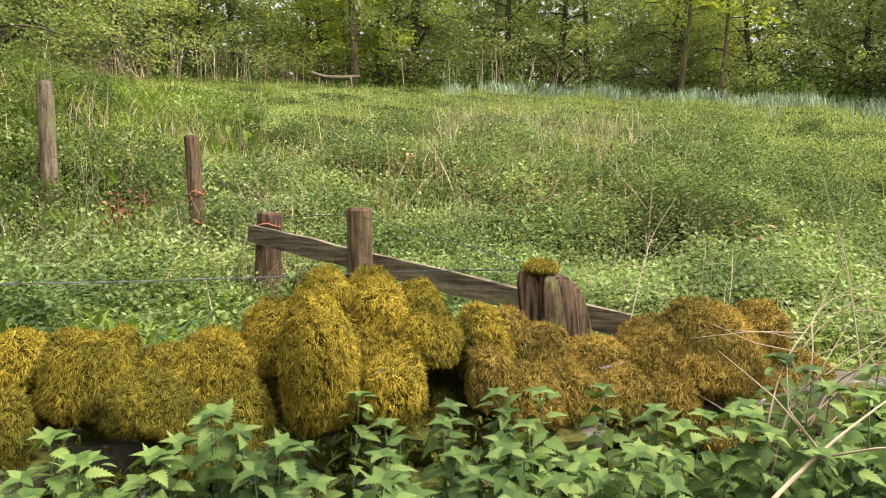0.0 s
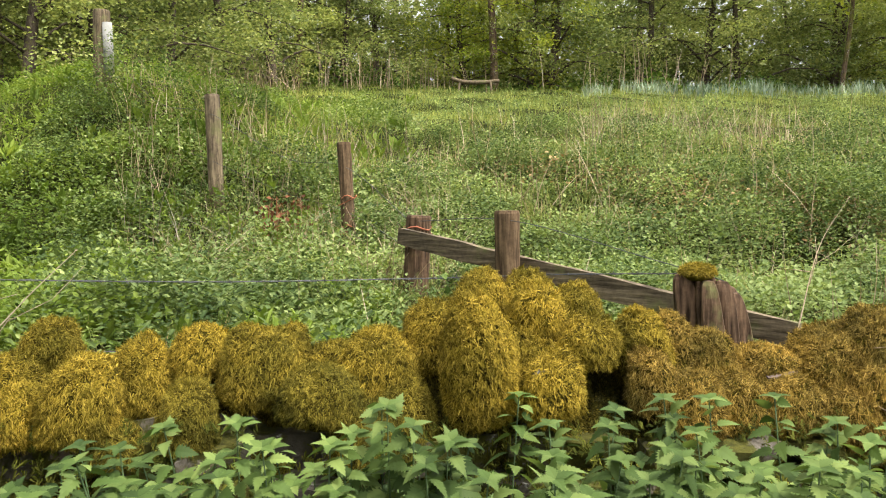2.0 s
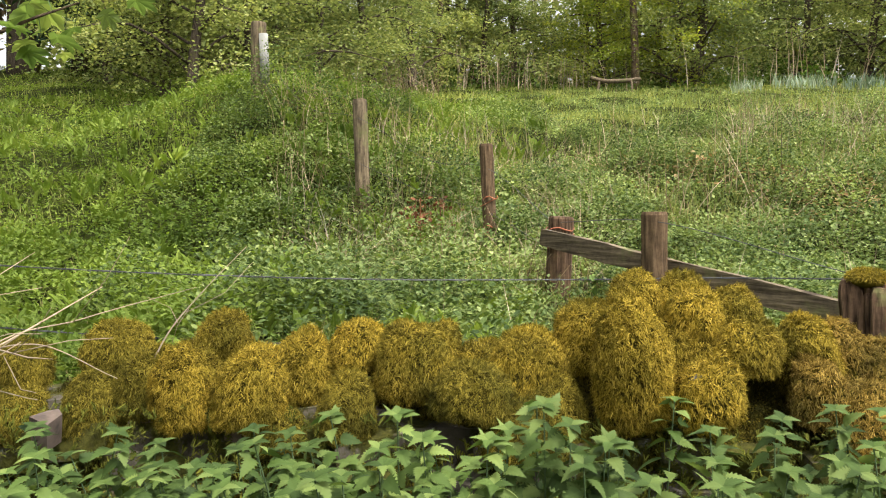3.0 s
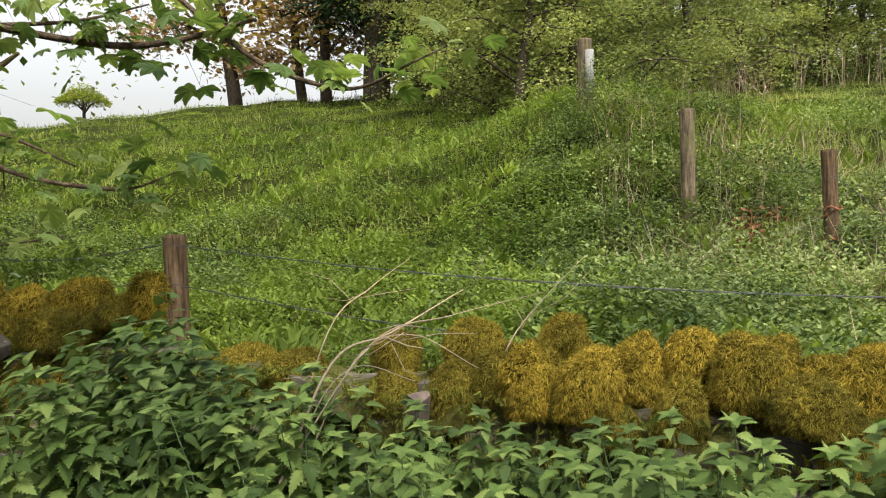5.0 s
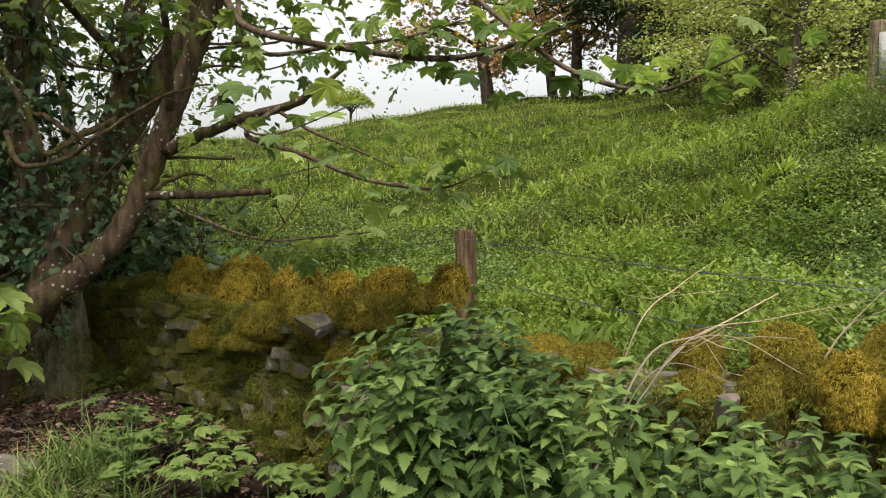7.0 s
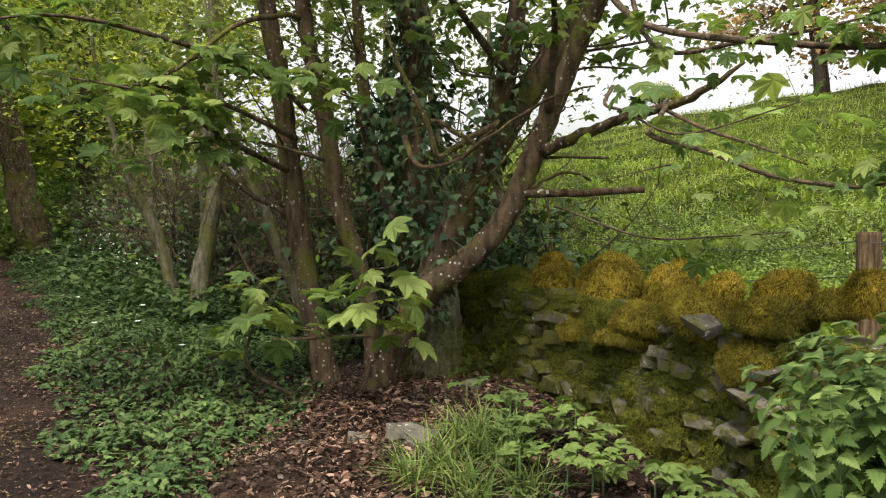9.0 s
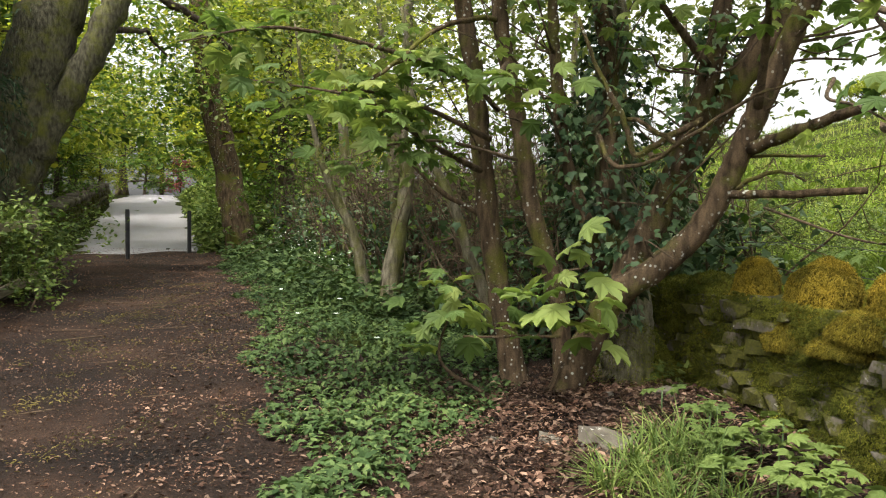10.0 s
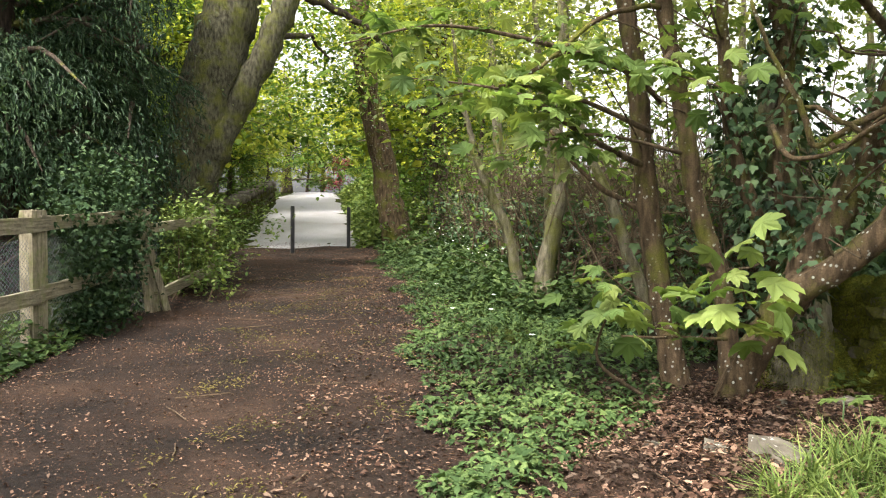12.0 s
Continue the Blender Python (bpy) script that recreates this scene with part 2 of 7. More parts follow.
MOSS_GREEN = leaf_mat("green_moss", (0.032, 0.042, 0.006), (0.08, 0.098, 0.013), (0.175, 0.19, 0.03), 0.8, 0.2, 4.0)
MOSS_BASE = mat("shaded_moss_base", moss_base_nodes)
BARK = bark_mat("sycamore_bark", (0.028, 0.019, 0.011), (0.135, 0.092, 0.054), (0.42, 0.42, 0.37), 0.4)
BARK_PALE = bark_mat("old_bark", (0.05, 0.042, 0.028), (0.2, 0.175, 0.12), None, 0.6)
BARK_ASH = bark_mat("ash_bark", (0.024, 0.022, 0.013), (0.12, 0.11, 0.07), None, 0.5, 0.4)
BARK_YEW = bark_mat("yew_bark", (0.012, 0.009, 0.007), (0.045, 0.032, 0.024), None, 0.15)
BARK_DARK = bark_mat("woodland_bark", (0.035, 0.026, 0.02), (0.10, 0.078, 0.055), None, 0.2)
STONE = mat("limestone", stone_nodes(0.12, 0.6))
ROCK = mat("pale_limestone", stone_nodes(0.04, 0.95))
STONE_BARE = mat("weathered_limestone", plain_nodes((0.10, 0.072, 0.056), 0.95, 0, 0.75))
STONE_MOSSY = mat("mossy_limestone", stone_nodes(0.2, 0.8))
CORE = mat("wall_core", stone_nodes(0.16))
MOSS_GAP_SHADE = leaf_mat("gap_shade_moss", (0.022, 0.022, 0.004), (0.058, 0.055, 0.008), (0.13, 0.115, 0.016), 0.8, 0.2, 5.0)
TIMBER = mat("weathered_timber", timber_nodes((0.042, 0.027, 0.015), (0.16, 0.108, 0.062)))
TIMBER_GREY = mat("grey_timber", timber_nodes((0.055, 0.041, 0.026), (0.21, 0.165, 0.105), 0.22))
TIMBER_RAIL = mat("grey_plank", timber_nodes((0.05, 0.038, 0.025), (0.19, 0.15, 0.1), 0.2, (0.09, 0.09, 1)))
TIMBER_OLD = mat("rotten_timber", timber_nodes((0.022, 0.013, 0.008), (0.17, 0.108, 0.066), 0.1))
EARTH = mat("path_earth", earth_nodes)
SOIL = mat("field_soil", soil_nodes)
ASPHALT = mat("worn_asphalt", asphalt_nodes)
WIRE = mat("galvanised_wire", plain_nodes((0.06, 0.06, 0.062), 0.6, 0.5))
RAIL_PALE = mat("pale_plank", timber_nodes((0.13, 0.11, 0.072), (0.3, 0.265, 0.19), 0.3, (0.09, 0.09, 1)))
TIMBER_PALE = mat("pale_timber", timber_nodes((0.13, 0.11, 0.072), (0.3, 0.265, 0.19), 0.3))
TWINE = mat("orange_twine", plain_nodes((0.28, 0.09, 0.04), 0.8))
BLACK = mat("black_metal", plain_nodes((0.012, 0.012, 0.013), 0.45, 0.2))
STEM = mat("green_stem", plain_nodes((0.05, 0.085, 0.025), 0.8))
TWIG = bark_mat("twig_bark", (0.042, 0.029, 0.019), (0.145, 0.104, 0.065))
WHITE = mat("white_petal", plain_nodes((0.75, 0.76, 0.72), 0.6, 0, 0.1))
PLASTIC = mat("white_sleeve", plain_nodes((0.2, 0.195, 0.17), 0.7, 0, 0.3))

# ---- mesh helpers ----
RNG = np.random.default_rng(7)


def np_mesh(name, V, faces, smooth=False):
    """A mesh from arrays; faces: arrays of triangles or quads."""
    me = bpy.data.meshes.new(name)
    V = np.asarray(V, dtype=np.float32)
    groups = [np.asarray(f, dtype=np.int32) for f in faces if len(f)]
    loops = np.concatenate([g.ravel() for g in groups])
    sizes = np.concatenate([np.full(len(g), g.shape[1], dtype=np.int32) for g in groups])
    me.vertices.add(len(V))
    me.vertices.foreach_set("co", V.ravel())
    me.loops.add(len(loops))
    me.loops.foreach_set("vertex_index", loops)
    me.polygons.add(len(sizes))
    me.polygons.foreach_set("loop_start", np.concatenate([[0], np.cumsum(sizes)[:-1]]).astype(np.int32))
    me.polygons.foreach_set("loop_total", sizes)
    me.polygons.foreach_set("use_smooth", np.full(len(sizes), bool(smooth)))
    me.update(calc_edges=True)
    return me


def thing(name, me, material, label, category, group="", kind=""):
    if me is not None and material is not None and not me.materials:
        me.materials.append(material)
    return tagged(new(name, me), label, category, group, kind)


def part(name, me, material, parent, label="", kind=""):
    if material is not None and not me.materials:
        me.materials.append(material)
    ob = new(name, me)
    ob.parent = parent
    if parent.matrix_basis != Matrix():
        ob.matrix_parent_inverse = parent.matrix_basis.inverted()
    return tagged(ob, label, kind=kind)


def turns(yaw, pitch, roll):
    """Rotation matrices, many at once: roll about y, then pitch about x, then yaw about z."""
    cy, sy, cp, sp, cr, sr = np.cos(yaw), np.sin(yaw), np.cos(pitch), np.sin(pitch), np.cos(roll), np.sin(roll)
    o, i = np.zeros_like(cy), np.ones_like(cy)
    A = np.stack([cy, -sy, o, sy, cy, o, o, o, i], -1).reshape(-1, 3, 3)
    B = np.stack([i, o, o, o, cp, -sp, o, sp, cp], -1).reshape(-1, 3, 3)
    C = np.stack([cr, o, sr, o, i, o, -sr, o, cr], -1).reshape(-1, 3, 3)
    return A @ B @ C


def scatter(template, P, yaw, pitch, roll, size):
    """Many copies of a small template (points, faces) as arrays."""
    TV, TF = template
    n, k = len(P), len(TV)
    R = turns(yaw, pitch, roll)
    size = np.asarray(size)
    S = size[:, None, None] if size.ndim == 1 else size[:, None, :]
    V = np.einsum("nij,nkj->nki", R, TV[None] * S) + P[:, None, :]
    F = TF[None] + (np.arange(n) * k)[:, None, None]
    return V.reshape(-1, 3), F.reshape(-1, TF.shape[1])


def joined(*pieces):
    V, F, o = [], [], 0
    for v, f in pieces:
        V.append(v)
        F.append(f + o)
        o += len(v)
    return np.concatenate(V), np.concatenate(F)


# leaf templates lie along +y from the stalk, face up
BLADE = (np.array([(-.5, 0, 0), (.5, 0, 0), (-.42, .45, .02), (.42, .45, .02), (0, 1, -.12)]) * (0.05, 1, 1),
         np.array([(0, 1, 3), (0, 3, 2), (2, 3, 4)]))
OVAL = (np.array([(0, 0, 0), (-.3, .35, .06), (.3, .35, .06), (0, .45, -.02), (-.2, .75, .02), (.2, .75, .02), (0, 1, -.1)]),
        np.array([(0, 2, 3), (0, 3, 1), (1, 3, 4), (3, 2, 5), (3, 5, 6), (3, 6, 4)]))
SMALL = (np.array([(0, 0, 0), (-.36, .5, .07), (.36, .5, .07), (0, 1, -.05)]), np.array([(0, 2, 3), (0, 3, 1)]))


def toothed(teeth=6, width=0.3, droop=0.25):
    """A serrated leaf with a midrib."""
    V, F = [(0, 0, 0)], []
    rim = {-1: [], 1: []}
    rib = [0]
    for i in range(1, teeth + 1):
        y = i / (teeth + 1)
        V.append((0, y, -droop * y * y))
        rib.append(len(V) - 1)
    V.append((0, 1, -droop))
    rib.append(len(V) - 1)
    for s in (-1, 1):
        for i in range(teeth + 1):
            y0, y1 = i / (teeth + 1), (i + 0.9) / (teeth + 1)
            for y, k in ((y0 + 0.03, 0.6), (y1 + 0.05, 1.04)):
                w = width * (math.sin(math.pi * min(1, y) ** 0.5) ** 0.8) * k + 0.012
                V.append((s * w, y, 0.10 * w - droop * y * y))
                rim[s].append(len(V) - 1)
        for i in range(teeth + 1):
            a, b = rib[i], rib[i + 1]
            p, q = rim[s][2 * i], rim[s][2 * i + 1]
            tri = [(a, p, q), (a, q, b)]
            if i < teeth:
                tri.append((b, q, rim[s][2 * i + 2]))
            F += tri if s == 1 else [(x, z, y) for x, y, z in tri]
    return np.array(V, dtype=float), np.array(F)


def lobed(lobes=((0.0, 1.0), (0.72, 0.9), (-0.72, 0.9), (1.65, 0.62), (-1.65, 0.62)), hub=0.34, notch=0.56):
    """A five-lobed leaf, like a maple's."""
    lobes = sorted(lobes)
    V, ring = [(0, hub, 0.02)], []
    def at(a, r, z=0.0):
        V.append((math.sin(a) * r * 0.72, hub + math.cos(a) * r * 0.66, z))
        ring.append(len(V) - 1)
    for i, (a, r) in enumerate(lobes):
        at(a - 0.30, r * 0.76, 0.02)
        at(a - 0.19, r * 0.80, 0.0)
        at(a - 0.13, r * 0.91, -0.02)
        at(a, r, -0.10 * r)
        at(a + 0.13, r * 0.91, -0.02)
        at(a + 0.19, r * 0.80, 0.0)
        at(a + 0.30, r * 0.76, 0.02)
        b, q = lobes[(i + 1) % len(lobes)] if i + 1 < len(lobes) else (math.pi, 0.30)
        at((a + b) / 2 if i + 1 < len(lobes) else math.pi, notch if i + 1 < len(lobes) else 0.3, 0.03)
    F = [(0, ring[i + 1], ring[i]) for i in range(len(ring) - 1)] + [(0, ring[0], ring[-1])]
    return np.array(V, dtype=float), np.array(F)


NETTLE_LEAF, SYCA_LEAF = toothed(6, 0.37, 0.34), lobed()
IVY_LEAF = (np.array([(0, 0.25, 0.02), (0, 0, 0), (0.3, -0.05, 0), (0.5, 0.3, -0.05), (0.25, 0.45, 0), (0, 1.0, -0.1), (-0.25, 0.45, 0), (-0.5, 0.3, -0.05), (-0.3, -0.05, 0)]),
            np.array([(0, 1, 2), (0, 2, 3), (0, 3, 4), (0, 4, 5), (0, 5, 6), (0, 6, 7), (0, 7, 8), (0, 8, 1)]))


def tube(points, radii, sides=8, closed=True):
    """A tapered, bent tube through points."""
    P = [Vector(p) for p in points]
    V, F, last = [], [], None
    for i, (p, r) in enumerate(zip(P, radii)):
        d = (P[min(i + 1, len(P) - 1)] - P[max(i - 1, 0)]).normalized()
        side = d.cross(last if last is not None else (Vector((1, 0, 0)) if abs(d.x) < 0.8 else Vector((0, 1, 0))))
        side.normalize()
        up = side.cross(d).normalized()
        last = up
        for k in range(sides):
            a = 2 * math.pi * k / sides
            V.append(p + (side * math.cos(a) + up * math.sin(a)) * r)
        if i:
            b = (i - 1) * sides
            for k in range(sides):
                F.append((b + k, b + (k + 1) % sides, b + sides + (k + 1) % sides, b + sides + k))
    V = np.array([tuple(v) for v in V])
    if closed:
        n = len(V)
        V = np.concatenate([V, [tuple(P[-1])], [tuple(P[0])]])
        b = (len(P) - 1) * sides
        F += [(b + k, b + (k + 1) % sides, n, n) for k in range(sides)] + [((k + 1) % sides, k, n + 1, n + 1) for k in range(sides)]
    return V, np.array(F)


def quads(V, F, name, smooth=True):
    """A mesh from quads, of which some are triangles with a repeated corner."""
    F = np.asarray(F)
    t = F[:, 2] == F[:, 3]
    return np_mesh(name, V, [F[~t], F[t][:, :3]], smooth)


def smooth_line(pts, steps=5, wobble=0.0, rng=None):
    """Catmull-Rom through rows of (x, y, z, r)."""
    A = np.asarray(pts, dtype=float)
    A = np.concatenate([[2 * A[0] - A[1]], A, [2 * A[-1] - A[-2]]])
    out = []
    for i in range(1, len(A) - 2):
        for k in range(steps):
            t = k / steps
            p0, p1, p2, p3 = A[i - 1:i + 3]
            out.append(0.5 * (2 * p1 + (p2 - p0) * t + (2 * p0 - 5 * p1 + 4 * p2 - p3) * t * t + (3 * p1 - p0 - 3 * p2 + p3) * t ** 3))
    out.append(A[-2])
    out = np.array(out)
    if wobble:
        out[1:-1, :3] += rng.normal(0, wobble, (len(out) - 2, 3))
    out[:, 3] = np.maximum(out[:, 3], 0.0008)
    return out


def limb(pts, sides=9, steps=5, wobble=0.0, lumps=0.0, rng=RNG):
    L = smooth_line(pts, steps, wobble, rng)
    r = L[:, 3] * (1 + (rng.normal(0, lumps, len(L)) if lumps else 0))
    V, F = tube(L[:, :3], np.maximum(r, 0.0008), sides)
    if lumps:
        # ridges along the stem and a little unevenness
        n = len(L)
        ridge = np.repeat(rng.normal(0, 0.035, sides)[None], n, axis=0) + rng.normal(0, 0.022, (n, sides))
        C = np.repeat(L[:, :3], sides, axis=0)
        V[:n * sides] = C + (V[:n * sides] - C) * (1 + ridge.reshape(-1, 1))
    return V, F


# ---- lie of the land ----
WALL_X = (-30, -19, -13, -8.5, -5.3, -3.7, -1.8, -0.5, 0.6, 2.2, 8, 30)
WALL_Y = (-10, -5, -2.2, 0.2, 1.3, 1.72, 2.08, 2.3, 2.5, 2.75, 4, 8)
CREST = 27.0
CREST_AZ = (0, 59, 72, 83, 95, 103, 110, 117, 125, 133, 140, 147, 151, 155, 162, 168, 185, 360)
CREST_UP = (3, 5.1, 6.4, 7.05, 7.35, 7.6, 8.0, 8.3, 8.6, 8.55, 8.2, 7.6, 7.1, 6.5, 5.3, 4.9, 2.0, 2.0)


def beyond_wall(x, y):
    return 0.97 * (y - np.interp(x, WALL_X, WALL_Y))


def ground_height(x, y):
    x, y = np.asarray(x, dtype=float), np.asarray(y, dtype=float)
    r = np.hypot(x + 0.35, y)
    az = np.degrees(np.arctan2(y, x + 0.35)) % 360
    q = beyond_wall(x, y)
    def rise(q):
        return np.interp(q, (-5, 0, 2, 3.2, 4.2, 6, 10, 26), (0.7, 0.72, 0.78, 0.88, 1.25, 1.75, 2.6, 5.9))
    top = 1.41 + CREST * np.tan(np.radians(np.interp(az, CREST_AZ, CREST_UP)))
    xc, yc = -0.35 + CREST * np.cos(np.radians(az)), CREST * np.sin(np.radians(az))
    field = rise(q) + 0 * r
    inner = np.minimum(r, CREST) / CREST
    flat = rise(beyond_wall(xc, yc))
    field = np.where(r < CREST, rise(q) + (top - flat) * inner ** 2, top - 0.02 * (r - CREST))
    field = field + 0.85 * np.exp(-((r - 9.6) / 2.8) ** 2 - ((az - 118) / 12) ** 2)
    field = field - 0.10 * np.exp(-((x - 0.3) / 1.2) ** 2 - ((y - 3.4) / 0.7) ** 2)
    field = field + 0.10 * np.sin(1.7 * x + 0.6 * y) * np.sin(1.3 * y - 0.4 * x) * np.clip(q, 0, 1)
    lane = 0.10 + 0.021 * np.clip(-x - 4, 0, 40) + 0.075 * np.clip(-x - 16, 0, 12) + 0.14 * np.exp(-((x + 5.1) / 1.0) ** 2 - ((y - 0.5) / 0.8) ** 2)
    wide = np.where(x < -5.6, 2.4, 0.3)
    w = np.clip((q + 0.15) / wide, 0, 1)
    w = w * w * (3 - 2 * w)
    near = lane + (field - lane) * w
    near = near + 0.015 * np.sin(5 * x + 2 * y) * np.sin(4.3 * y - x)
    return near


def build_ground():
    az = np.radians(np.arange(0, 360, 1.25))
    r = np.concatenate([[0.0], np.geomspace(0.35, 40, 105), np.geomspace(46, 1500, 14)])
    A, R = np.meshgrid(az, r[1:], indexing="ij")
    X, Y = -0.35 + R * np.cos(A), R * np.sin(A)
    Z = ground_height(X, Y)
    Z = np.where(R > 46, np.minimum(Z, 6.0), Z)
    n, k = X.shape
    V = np.concatenate([np.stack([X, Y, Z], -1).reshape(-1, 3), [(-0.35, 0, float(ground_height(-0.35, 0.0)))]])
    I = np.arange(n * k).reshape(n, k)
    J = np.roll(I, -1, axis=0)
    F = np.stack([I[:, :-1], I[:, 1:], J[:, 1:], J[:, :-1]], -1).reshape(-1, 4)
    T = np.stack([np.full(n, n * k), I[:, 0], J[:, 0]], -1)
    me = np_mesh("ground", V, [F, T], True)
    thing("ground", me, SOIL, "green hillside soil under grass and herbs", "ground", kind="structure")


# lane: centre line and half width
LANE = ((22, 4.2, 1.8), (12, 2.2, 1.8), (6, 0.6, 1.8), (3.0, -0.4, 1.8), (-0.5, -1.4, 1.75), (-3.6, -2.55, 1.62), (-5.1, -3.12, 1.66), (-7.8, -4.12, 1.55), (-12.4, -5.85, 1.45), (-15.9, -7.5, 1.4), (-19, -8.75, 1.3), (-25, -11.3, 1.2), (-34, -15.0, 1.1), (-46, -20.0, 1.2))


def lane_line(steps=14):
    return smooth_line([(x, y, 0, w) for x, y, w in LANE], steps)


def build_lane():
    L = lane_line()
    for name, rows, material, label in (("path", L[L[:, 0] > -16.2], EARTH, "dark earth lane strewn with fallen leaves and twigs"), ("road", L[L[:, 0] <= -15.95], ASPHALT, "pale worn asphalt road beyond the bollards")):
        V, F, m = [], [], 13
        for i, (x, y, _, w) in enumerate(rows):
            d = rows[min(i + 1, len(rows) - 1), :2] - rows[max(i - 1, 0), :2]
            d = d / np.hypot(*d)
            for k in range(m):
                s = (2 * k / (m - 1) - 1)
                ww = w * (1.34 if material is EARTH else 1.0) * (1 + 0.05 * math.sin(3.1 * x + 2 * s) + 0.04 * math.sin(7.3 * x))
                px, py = x - d[1] * s * ww, y + d[0] * s * ww
                V.append((px, py, float(ground_height(px, py)) + 0.024 * (1 - s ** 4) - 0.004))
        I = np.arange(len(V)).reshape(-1, m)
        F = np.stack([I[:-1, :-1], I[:-1, 1:], I[1:, 1:], I[1:, :-1]], -1).reshape(-1, 4)
        thing(name, np_mesh(name, np.array(V), [F], True), material, label, name, kind="structure")


def lane_gap(x, y):
    """How far outside the lane's edge a point lies (inside: minus)."""
    L = lane_line(6)
    d = np.hypot(np.asarray(x)[..., None] - L[:, 0], np.asarray(y)[..., None] - L[:, 1]) - L[:, 3]
    return d.min(-1)


build_ground()
build_lane()


# ---- dry stone wall ----
def wall_angle(x):
    return math.atan2(np.interp(x + 0.2, WALL_X, WALL_Y) - np.interp(x - 0.2, WALL_X, WALL_Y), 0.4)


def wavy(V, amp, freq, seed):
    """A smooth random offset for each point."""
    g = np.random.default_rng(seed)
    out = np.zeros(len(V))
    for k in range(6):
        d = g.normal(0, 1, 3)
        out += np.sin(V @ d * freq * (0.6 + 0.35 * k) + g.uniform(0, 6.3)) / (1 + 0.6 * k)
    return amp * out / 2.2


def lump(rx, ry, rz, boxy, rough, seed, nu=10, nv=6):
    """A rounded, uneven block."""
    V = [(0, 0, -rz)]
    for j in range(1, nv):
        b = -math.pi / 2 + math.pi * j / nv
        for i in range(nu):
            a = 2 * math.pi * i / nu
            f = lambda c: math.copysign(abs(c) ** boxy, c)
            V.append((rx * f(math.cos(b)) * f(math.cos(a)), ry * f(math.cos(b)) * f(math.sin(a)), rz * f(math.sin(b))))
    V.append((0, 0, rz))
    V = np.array(V)
    n = V / np.maximum(np.linalg.norm(V, axis=1, keepdims=True), 1e-6)
    V = V + n * (wavy(V / max(rx, ry, rz), rough * min(rx, ry, rz), 3.2, seed) + wavy(V / max(rx, ry, rz), 0.35 * rough * min(rx, ry, rz), 11.0, seed + 3))[:, None]
    F = []
    top = len(V) - 1
    for i in range(nu):
        k = (i + 1) % nu
        F.append((0, 1 + k, 1 + i, 1 + i))
        F.append((top, top - nu + i, top - nu + k, top - nu + k))
        for j in range(nv - 2):
            a = 1 + j * nu
            F.append((a + i, a + k, a + nu + k, a + nu + i))
    return V, np.array(F)


def chip(w, d, h, seed):
    """An angular split stone: a block with broken corners."""
    rng = np.random.default_rng(seed)
    bm = bmesh.new()
    P = np.concatenate([rng.uniform(-1, 1, (26, 3)), np.array([(a, b, c) for a in (-1, 1) for b in (-1, 1) for c in (-1, 1)]) * rng.uniform(0.45, 1.0, (8, 3))])
    P[:26] *= np.array([1.0, 1.0, 0.95]) * rng.uniform(0.7, 1.0, (26, 1))
    for p in P:
        bm.verts.new((p[0] * w / 2, p[1] * d / 2, p[2] * h / 2))
    bmesh.ops.convex_hull(bm, input=bm.verts)
    bmesh.ops.delete(bm, geom=[v for v in bm.verts if not v.link_faces], context="VERTS")
    me = bpy.data.meshes.new("stone")
    bm.to_mesh(me)
    bm.free()
    return me


def fur(points, normals, length, rng, width=0.15, sag=0.6):
    """Short moss shoots that stand out of a surface and hang over."""
    n = len(points)
    out = 0.55 * normals + rng.normal(0, 0.4, (n, 3)) + np.array([0, 0, -sag]) * (0.35 + 0.65 * (1 - np.abs(normals[:, 2:3])))
    out /= np.linalg.norm(out, axis=1, keepdims=True)
    yaw = np.arctan2(-out[:, 0], out[:, 1])
    pitch = np.arcsin(np.clip(out[:, 2], -1, 1))
    L = length * rng.uniform(0.55, 1.25, n)
    T = (np.array([(-0.5 * width, 0, 0), (0.5 * width, 0, 0), (0, 1, -0.15)]), np.array([(0, 1, 2)]))
    return scatter(T, points, yaw, pitch, rng.uniform(-1.5, 1.5, n), L)


def over_lump(rx, ry, rz, n, rough, seed, rng):
    """Points and normals spread over a lump."""
    d = rng.normal(0, 1, (n, 3))
    d /= np.linalg.norm(d, axis=1, keepdims=True)
    S = np.array([rx, ry, rz])
    V = d * S
    V = V + d * wavy(V / max(rx, ry, rz), rough * min(rx, ry, rz), 3.2, seed)[:, None]
    N = d / S
    return V, N / np.linalg.norm(N, axis=1, keepdims=True)


COPE_EAST = [
    (-0.57, 0.0, 1.15, 0.082, 0.085, -14), (-0.45, -0.16, 1.2, 0.086, 0.165, 8), (-0.46, 0.05, 1.23, 0.055, 0.072, 4), (-0.35, 0.07, 1.22, 0.064, 0.071, 0),
    (-0.32, -0.08, 1.2, 0.059, 0.062, 0), (-0.35, -0.11, 1.13, 0.063, 0.085, 4), (-0.29, -0.19, 1.06, 0.07, 0.076, 8), (-0.23, 0.0, 1.19, 0.058, 0.072, 4),
    (-0.21, -0.1, 1.13, 0.074, 0.06, 10), (-0.08, -0.05, 1.13, 0.067, 0.087, 16), (0.01, 0.02, 1.12, 0.063, 0.106, 14), (0.1, 0.0, 1.07, 0.059, 0.077, 10),
    (0.03, -0.16, 1.0, 0.071, 0.077, 10), (-0.06, -0.14, 1.06, 0.054, 0.08, 4),
]
